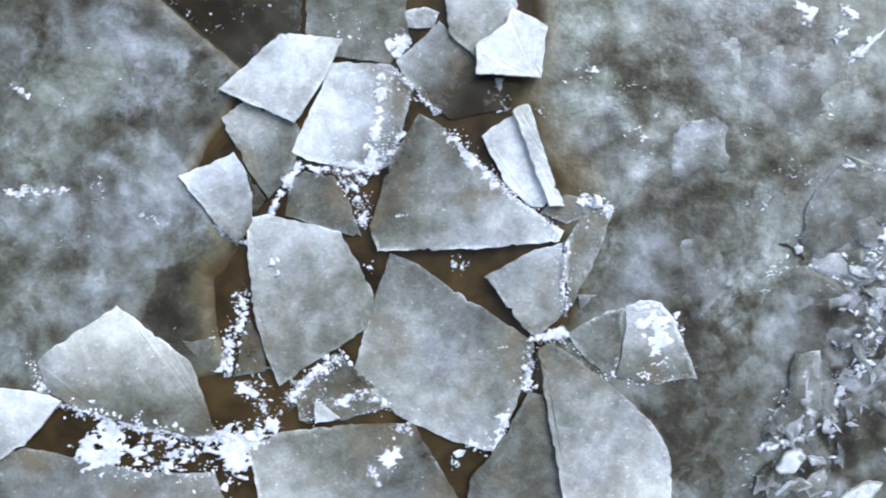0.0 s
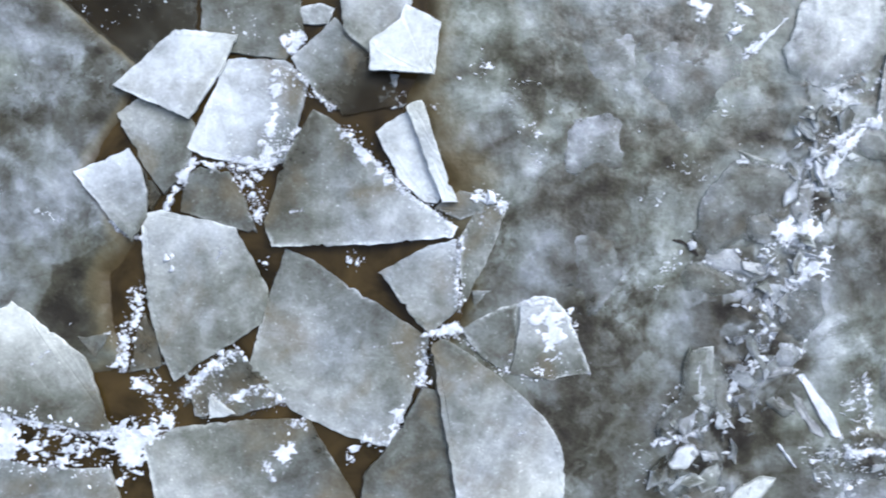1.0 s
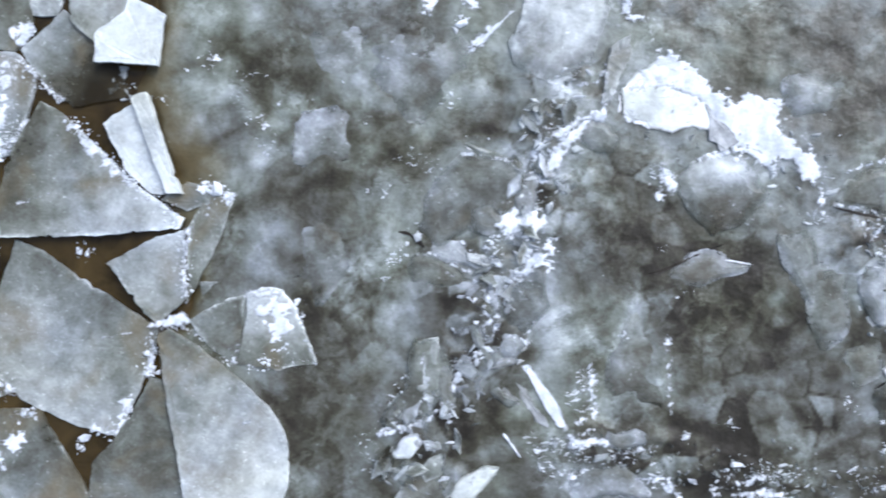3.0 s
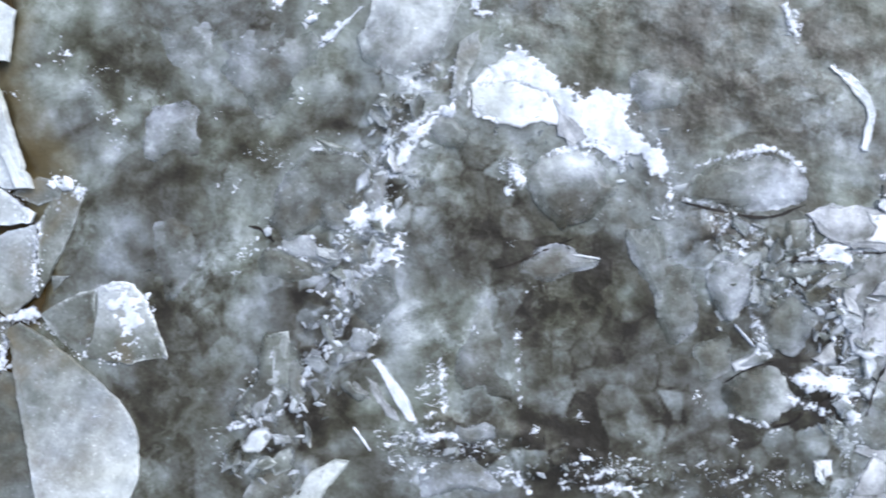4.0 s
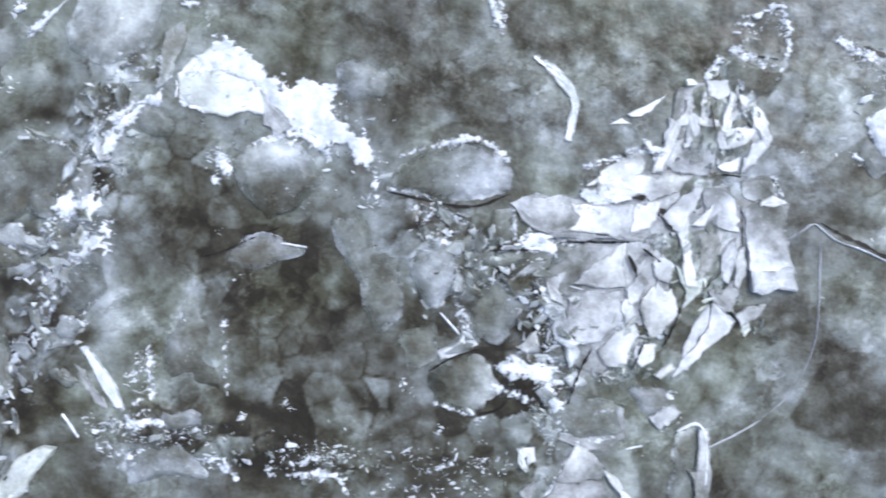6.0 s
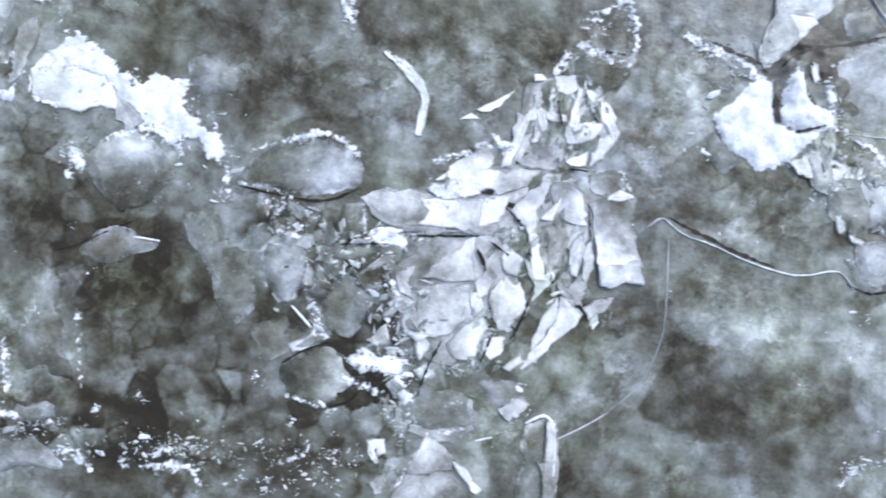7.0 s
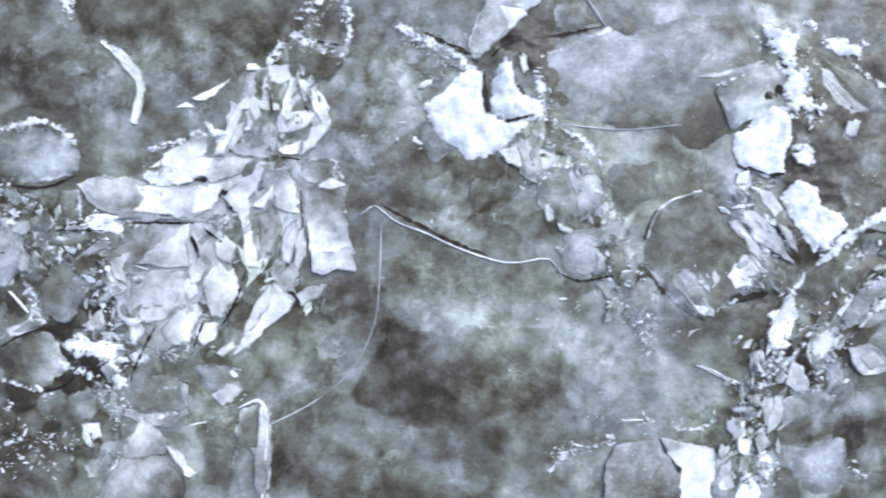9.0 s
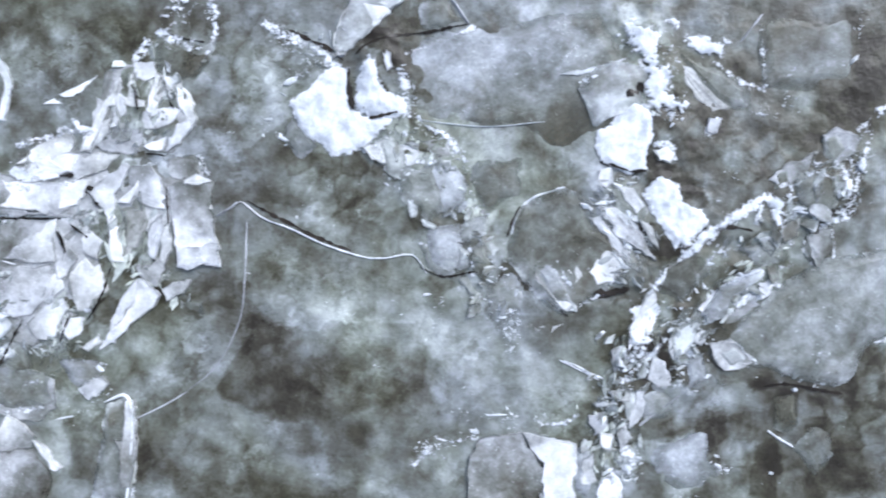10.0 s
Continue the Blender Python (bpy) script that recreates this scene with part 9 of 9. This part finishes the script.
ribbon("crack_shadow", "dark strip for cracks and shadowed gaps in the ice", [(5.939, 0.647), (5.962, 0.506)], 0.0042, DARK_STRIP, rise=0.022, tall=0.0, fray=0.9)
ribbon("crack_shadow", "dark strip for cracks and shadowed gaps in the ice", [(6.131, 0.57), (6.163, 0.517)], 0.0048, DARK_STRIP, rise=0.022, tall=0.0, fray=0.9)

# ---- broken shards in the ridges ----
rubble([(2.65, 0.835), (2.59, 0.374), (2.408, -0.026), (2.316, -0.304)], 0.138, 22, (0.28, 0.6), (0.56, 1.35), 1, lean=8)
rubble([(2.317, -0.365), (2.195, -0.674), (1.95, -1.045), (1.889, -1.323)], 0.184, 16, (0.28, 0.55), (0.56, 1.5), 2, lean=8)
rubble([(2.566, -1.166), (3.245, -1.257), (3.924, -1.347)], 0.123, 8, (0.28, 0.5), (0.3, 0.7), 3, lean=8)
rubble([(4.372, -0.064), (4.747, -0.249), (5.059, -0.496)], 0.184, 26, (0.3, 0.6), (0.56, 1.35), 4, lean=8)
rubble([(5.089, -0.371), (5.216, -0.681), (5.031, -1.118)], 0.153, 30, (0.35, 0.72), (0.42, 1.35), 5, lean=10)
rubble([(5.986, 0.723), (6.112, 0.537), (5.77, 0.317)], 0.153, 4, (0.45, 0.78), (0.4, 0.9), 6, aim=70)
rubble([(5.648, 0.006), (5.928, -0.148), (6.054, -0.428), (6.21, -0.427)], 0.184, 10, (0.4, 0.7), (0.4, 0.9), 7, aim=80)
rubble([(5.308, -0.494), (5.62, -0.741)], 0.184, 16, (0.42, 0.75), (0.35, 0.9), 8)
rubble([(7.374, 0.37), (7.63, 0.15), (7.983, -0.291), (8.019, -0.64)], 0.159, 20, (0.35, 0.6), (0.42, 1.2), 9, lean=8)
rubble([(8.575, 0.047), (8.771, -0.176), (8.836, -0.24)], 0.096, 10, (0.42, 0.7), (0.4, 0.9), 10, aim=-40)
rubble([(8.713, -0.757), (8.652, -1.08), (8.594, -1.596)], 0.144, 18, (0.35, 0.7), (0.35, 0.9), 11, aim=70)
rubble([(9.067, -0.688), (9.071, -1.011)], 0.096, 6, (0.45, 0.75), (0.4, 0.9), 12, aim=75)
rubble([(9.991, 0.223), (9.736, -0.005), (9.48, -0.233), (9.226, -0.558)], 0.191, 14, (0.25, 0.5), (0.56, 1.5), 13, lean=8)

# ---- crushed ice in the ridges ----
splinters([(2.665, 0.866), (2.59, 0.374), (2.438, -0.026), (2.316, -0.304), (2.195, -0.674)], 0.138, 170, (0.03, 0.09), 31)
splinters([(2.195, -0.674), (1.95, -1.045), (1.858, -1.385)], 0.184, 110, (0.03, 0.1), 32)
splinters([(2.566, -1.151), (3.245, -1.195), (3.986, -1.347)], 0.107, 150, (0.012, 0.035), 33)
splinters([(3.055, 0.737), (3.615, 0.553), (4.081, 0.307)], 0.153, 70, (0.03, 0.07), 34)
splinters([(4.309, -0.002), (4.746, -0.218), (5.09, -0.496), (5.031, -1.118)], 0.215, 260, (0.025, 0.08), 35)
splinters([(5.304, 0.221), (5.679, -0.057), (6.054, -0.303), (5.993, -0.553)], 0.245, 200, (0.04, 0.13), 36, aim=75)
splinters([(5.214, -0.433), (5.589, -0.742), (5.372, -0.898)], 0.153, 160, (0.03, 0.09), 37)
splinters([(5.923, 0.848), (6.143, 0.538), (5.801, 0.318)], 0.138, 80, (0.04, 0.12), 38, aim=70)
splinters([(3.819, -1.249), (4.442, -1.37), (4.846, -1.399)], 0.138, 110, (0.012, 0.035), 39)
splinters([(6.798, 0.967), (7.085, 0.811), (7.437, 0.465), (7.854, -0.038), (8.05, -0.64)], 0.128, 160, (0.025, 0.07), 40)
splinters([(8.543, 0.079), (8.77, -0.112), (8.71, -0.434)], 0.144, 120, (0.03, 0.09), 41, aim=-40)
splinters([(8.79, 1.048), (8.924, 0.534)], 0.112, 60, (0.03, 0.07), 42)
splinters([(8.873, -0.626), (8.715, -0.95), (8.626, -1.596)], 0.159, 190, (0.025, 0.09), 43, aim=65)
splinters([(9.991, 0.223), (9.512, -0.168), (9.131, -0.688), (9.038, -1.011)], 0.175, 190, (0.03, 0.1), 44, aim=40)
splinters([(-1.116, -0.548), (-0.81, -0.853), (-0.444, -0.792)], 0.123, 60, (0.02, 0.05), 45, base=-0.02)
splinters([(0.257, 0.889), (0.38, 0.766)], 0.061, 14, (0.02, 0.05), 46, base=-0.02)

# ---- more floes ----
plate('ice_floe', 'cloudy grey piece frozen low in the ridge', [(1.207, 0.124), (1.392, 0.186), (1.577, 0.002), (1.608, -0.244), (1.362, -0.43), (1.208, -0.307)], 0.36, soft=1, rim=0.08, lift=-0.006, sunken=True)
plate('ice_floe', 'cloudy grey piece frozen low in the ridge', [(1.573, 1.108), (1.85, 1.17), (2.188, 1.079), (2.158, 0.833), (1.882, 0.556), (1.666, 0.801)], 0.36, soft=1, rim=0.08, lift=-0.006, sunken=True)
plate('ice_floe', 'cloudy grey piece frozen low in the ridge', [(1.266, 1.107), (1.604, 1.2), (1.697, 0.955), (1.574, 0.801), (1.39, 0.831)], 0.42, soft=1, rim=0.08, lift=-0.006, sunken=True)
plate('ice_floe', 'cloudy grey piece frozen low in the ridge', [(1.206, 0.677), (1.513, 0.739), (1.637, 0.494), (1.545, 0.34), (1.237, 0.37)], 0.4, soft=1, rim=0.08, lift=-0.006, sunken=True)
plate('ice_floe', 'light grey piece frozen low in the ridge', [(1.917, -0.567), (2.025, -0.545), (2.047, -0.736), (1.986, -0.989), (1.925, -0.968)], 0.5, soft=0, rim=0.02, sunken=True)
plate('ice_floe', 'small light grey piece frozen low in the ridge', [(2.025, -0.674), (2.118, -0.705), (2.134, -0.921), (2.057, -0.998), (2.011, -0.859)], 0.44, soft=1, rim=0.02, sunken=True)
plate('ice_floe', 'small light grey piece frozen low in the ridge', [(1.703, -0.999), (1.826, -0.829), (1.856, -0.86), (1.749, -1.061)], 0.48, soft=1, rim=0.015, sunken=True)
plate('ice_floe', 'small cloudy grey piece frozen low in the ridge', [(2.194, -0.473), (2.24, -0.458), (2.287, -0.612), (2.349, -0.704), (2.303, -0.72), (2.231, -0.597)], 0.42, soft=1, rim=0.015, sunken=True)
plate('ice_floe', 'small cloudy grey piece frozen low in the ridge', [(2.773, 0.666), (2.927, 0.636), (3.026, 0.529), (2.974, 0.452), (2.805, 0.491)], 0.42, soft=1, rim=0.03, sunken=True)
plate('ice_floe', 'small light grey piece frozen low in the ridge', [(2.498, 0.343), (2.575, 0.374), (2.555, 0.128), (2.438, 0.066), (2.407, 0.189)], 0.44, soft=1, rim=0.03, sunken=True)
plate('ice_floe', 'small light grey piece frozen low in the ridge', [(2.191, 0.158), (2.314, 0.189), (2.407, 0.066), (2.315, 0.004), (2.207, 0.05)], 0.44, soft=1, rim=0.03, sunken=True)
plate('ice_floe', 'small cloudy grey piece frozen low in the ridge', [(2.92, -1.042), (3.09, -1.026), (3.183, -1.103), (3.029, -1.165), (2.936, -1.134)], 0.42, soft=1, rim=0.03, sunken=True)
plate('ice_floe', 'cloudy grey piece frozen low in the ridge', [(2.721, -1.258), (3.091, -1.226), (3.215, -1.442), (2.753, -1.475)], 0.36, soft=1, rim=0.05, sunken=True)
plate('ice_floe', 'cloudy grey piece frozen low in the ridge', [(3.877, 0.865), (4.11, 0.897), (4.219, 0.804), (4.142, 0.68), (3.956, 0.648)], 0.4, soft=1, rim=0.04, sunken=True)
plate('ice_floe', 'cloudy grey piece frozen low in the ridge', [(3.85, 0.027), (4.051, 0.058), (4.13, -0.283), (4.1, -0.469), (3.928, -0.19)], 0.38, soft=1, rim=0.06, sunken=True)
plate('ice_floe', 'cloudy grey piece frozen low in the ridge', [(4.062, -0.19), (4.279, -0.127), (4.281, -0.5), (4.126, -0.626), (4.032, -0.439)], 0.36, soft=1, rim=0.06, sunken=True)
plate('ice_floe', 'cloudy grey piece frozen low in the ridge', [(4.623, -0.405), (4.778, -0.311), (4.935, -0.496), (4.811, -0.684), (4.655, -0.623)], 0.38, soft=1, rim=0.04, sunken=True)
plate('ice_floe', 'cloudy grey piece frozen low in the ridge', [(4.22, -0.625), (4.437, -0.53), (4.469, -0.748), (4.314, -0.842)], 0.37, soft=1, rim=0.05, sunken=True)
plate('ice_floe', 'small cloudy grey piece frozen low in the ridge', [(5.088, -0.091), (5.244, -0.137), (5.213, -0.277), (5.073, -0.247)], 0.4, soft=1, rim=0.02, sunken=True)
plate('ice_floe', 'small cloudy grey piece frozen low in the ridge', [(5.154, -0.806), (5.341, -0.805), (5.373, -0.992), (5.218, -1.024)], 0.38, soft=1, rim=0.03, sunken=True)
plate('ice_floe', 'small cloudy grey piece frozen low in the ridge', [(5.497, -0.898), (5.746, -0.896), (5.715, -1.052), (5.56, -1.084)], 0.42, soft=1, rim=0.04, sunken=True)
plate('ice_floe', 'small cloudy grey piece frozen low in the ridge', [(6.144, 0.257), (6.3, 0.274), (6.347, 0.165), (6.207, 0.118)], 0.38, soft=1, rim=0.015, sunken=True)
plate('ice_floe', 'small cloudy grey piece frozen low in the ridge', [(7.525, 1.131), (7.715, 1.196), (7.811, 1.038), (7.558, 0.989)], 0.42, soft=1, rim=0.03, sunken=True)
plate('ice_floe', 'small cloudy grey piece frozen low in the ridge', [(6.802, 0.508), (6.93, 0.43), (6.994, 0.303), (6.868, 0.239), (6.756, 0.365)], 0.42, soft=1, rim=0.04, sunken=True)
plate('ice_floe', 'cloudy grey piece frozen low in the ridge', [(7.851, 0.247), (8.136, 0.281), (8.17, 0.059), (7.949, -0.069), (7.853, 0.025)], 0.4, soft=1, rim=0.05, sunken=True)
plate('ice_floe', 'small cloudy grey piece frozen low in the ridge', [(8.142, -0.258), (8.3, -0.225), (8.335, -0.51), (8.207, -0.48)], 0.42, soft=1, rim=0.04, sunken=True)
plate('ice_floe', 'light grey piece frozen low in the ridge', [(7.414, 0.228), (7.639, 0.247), (7.738, 0.039), (7.611, -0.124), (7.448, 0.003)], 0.5, soft=1, rim=0.05, sunken=True)
plate('ice_floe', 'light grey piece frozen low in the ridge', [(7.611, -0.124), (7.804, -0.106), (7.839, -0.347), (7.71, -0.381), (7.613, -0.285)], 0.48, soft=1, rim=0.04, sunken=True)
plate('ice_floe', 'light grey piece frozen low in the ridge', [(7.936, -0.443), (8.129, -0.376), (8.164, -0.601), (7.971, -0.636)], 0.46, soft=1, rim=0.03, sunken=True)
plate('ice_floe', 'small light grey piece frozen low in the ridge', [(8.606, 0.144), (8.735, 0.178), (8.866, -0.014), (8.835, -0.111), (8.673, -0.016)], 0.52, soft=1, rim=0.03, sunken=True)
plate('ice_floe', 'small pale frosted piece frozen low in the ridge', [(8.544, -0.001), (8.624, 0.016), (8.868, -0.207), (8.853, -0.288), (8.707, -0.177)], 0.58, soft=1, rim=0.015, sunken=True)
plate('ice_floe', 'dark clear piece frozen low in the ridge', [(8.934, -0.335), (9.126, -0.237), (9.224, -0.364), (9.033, -0.56), (8.904, -0.497)], 0.28, soft=1, rim=0.03, sunken=True)
plate('ice_floe', 'cloudy grey piece frozen low in the ridge', [(9.352, -0.234), (9.608, -0.135), (9.674, -0.295), (9.45, -0.362)], 0.36, soft=1, rim=0.04, sunken=True)
plate('ice_floe', 'cloudy grey piece frozen low in the ridge', [(9.669, 0.188), (9.894, 0.222), (9.929, -0.003), (9.736, -0.037)], 0.34, soft=1, rim=0.04, sunken=True)
plate('ice_floe', 'small light grey piece frozen low in the ridge', [(9.069, -0.882), (9.165, -0.816), (9.199, -0.977), (9.087, -1.043)], 0.48, soft=1, rim=0.02, sunken=True)
plate('ice_floe', 'small cloudy grey piece frozen low in the ridge', [(8.813, -1.078), (9.006, -1.044), (8.976, -1.205), (8.831, -1.223)], 0.42, soft=1, rim=0.03, sunken=True)
plate('ice_floe', 'small light grey piece frozen low in the ridge', [(8.462, -1.372), (8.559, -1.403), (8.546, -1.661), (8.459, -1.63)], 0.52, soft=1, rim=0.02, sunken=True)
plate('ice_floe', 'small cloudy grey piece frozen low in the ridge', [(9.555, -1.07), (9.715, -1.036), (9.75, -1.261), (9.589, -1.279)], 0.3, soft=1, rim=0.03, sunken=True)
plate('ice_floe', 'cloudy grey piece frozen low in the ridge', [(9.687, -1.359), (9.846, -1.196), (9.945, -1.388), (9.818, -1.551)], 0.36, soft=1, rim=0.05, sunken=True)
plate('ice_floe', 'cloudy grey piece frozen low in the ridge', [(8.881, -1.367), (9.202, -1.267), (9.302, -1.524), (8.981, -1.624)], 0.38, soft=1, rim=0.06, sunken=True)

# ---- more snow in the last ridge ----
snow('snow_patch', 'bright white crusted snow drift on the ice', None, path=[(8.776, -0.627), (8.842, -0.755), (8.795, -0.885), (8.844, -0.949)], half=0.0191, height=0.02, fray=1.3)
snow('snow_patch', 'bright white crusted snow drift on the ice', None, path=[(9.128, -0.43), (9.23, -0.268), (9.319, -0.235)], half=0.0096, height=0.015, fray=0.9)
snow('snow_patch', 'bright white crusted snow drift on the ice', None, path=[(9.179, -0.623), (9.232, -0.493), (9.354, -0.411), (9.482, -0.355)], half=0.0128, height=0.015, fray=1.0)
snow('snow_patch', 'bright white crusted snow drift on the ice', None, path=[(9.356, -0.572), (9.419, -0.507), (9.5, -0.49)], half=0.0128, height=0.015, fray=1.2)
snow('snow_patch', 'bright white crusted snow drift on the ice', None, path=[(9.701, 0.156), (9.797, 0.205), (9.894, 0.174), (9.928, 0.062)], half=0.0128, height=0.015, fray=1.3)
snow('snow_patch', 'bright white crusted snow drift on the ice', None, path=[(9.799, 0.06), (9.896, 0.078)], half=0.0159, height=0.015, fray=1.5)
snow('snow_patch', 'bright white crusted snow drift on the ice', None, path=[(10.117, 0.418), (10.055, 0.224), (10.024, 0.095)], half=0.0128, height=0.015, fray=1.3)
snow('snow_patch', 'bright white crusted snow drift on the ice', None, path=[(8.685, -1.079), (8.749, -1.046), (8.797, -1.078)], half=0.0128, height=0.015, fray=1.0)
snow('snow_patch', 'bright white crusted snow drift on the ice', None, path=[(8.641, -1.499), (8.706, -1.563), (8.691, -1.692)], half=0.0255, height=0.02, fray=1.0)
snow('snow_patch', 'bright white crusted snow drift on the ice', None, path=[(8.244, 0.913), (8.372, 0.979), (8.5, 0.996)], half=0.0096, height=0.01, fray=1.6)
snow('snow_patch', 'bright white crusted snow drift on the ice', None, path=[(6.671, 1.023), (6.83, 0.935)], half=0.0128, height=0.01, fray=1.6)
snow('snow_patch', 'bright white crusted snow drift on the ice', None, path=[(2.619, 0.804), (2.68, 0.896), (2.772, 0.943)], half=0.0092, height=0.012, fray=1.5)
snow('snow_patch', 'bright white crusted snow drift on the ice', None, path=[(2.589, 0.589), (2.666, 0.574), (2.712, 0.605)], half=0.0092, height=0.012, fray=1.4)
snow('snow_patch', 'bright white crusted snow drift on the ice', None, path=[(2.316, -0.334), (2.409, -0.288), (2.501, -0.211)], half=0.0092, height=0.012, fray=1.2)
snow('snow_patch', 'bright white crusted snow drift on the ice', None, path=[(2.271, -0.489), (2.348, -0.427), (2.317, -0.55)], half=0.0123, height=0.012, fray=1.6)
snow('snow_patch', 'bright white crusted snow drift on the ice', None, path=[(2.088, -0.998), (2.103, -0.828), (2.127, -0.705)], half=0.0092, height=0.012, fray=1.7)
snow('snow_patch', 'bright white crusted snow drift on the ice', None, path=[(1.703, -1.076), (1.795, -0.999)], half=0.0123, height=0.012, fray=1.2)
snow('snow_patch', 'bright white crusted snow drift on the ice', None, path=[(2.797, -0.996), (2.874, -0.965), (2.858, -0.826), (2.873, -0.749)], half=0.0153, height=0.012, fray=1.6)
snow('snow_patch', 'bright white crusted snow drift on the ice', None, path=[(2.72, -1.042), (2.782, -1.135), (2.905, -1.119)], half=0.0123, height=0.012, fray=1.6)
snow('snow_patch', 'bright white crusted snow drift on the ice', None, path=[(2.967, -1.196), (3.121, -1.165), (3.214, -1.133)], half=0.0092, height=0.012, fray=1.4)
snow('snow_patch', 'bright white crusted snow drift on the ice', None, path=[(2.752, -1.32), (2.814, -1.289)], half=0.0153, height=0.012, fray=1.2)
snow('snow_patch', 'bright white crusted snow drift on the ice', None, path=[(4.561, -0.436), (4.624, -0.545), (4.593, -0.654)], half=0.0123, height=0.012, fray=1.4)
snow('snow_patch', 'bright white crusted snow drift on the ice', None, path=[(4.434, -0.095), (4.512, -0.126)], half=0.0153, height=0.012, fray=1.5)
snow('snow_patch', 'bright white crusted snow drift on the ice', None, path=[(5.028, -0.496), (5.074, -0.433), (5.106, -0.589)], half=0.0123, height=0.012, fray=1.6)
snow('snow_patch', 'bright white crusted snow drift on the ice', None, path=[(5.06, -0.745), (5.154, -0.775)], half=0.0153, height=0.012, fray=1.4)
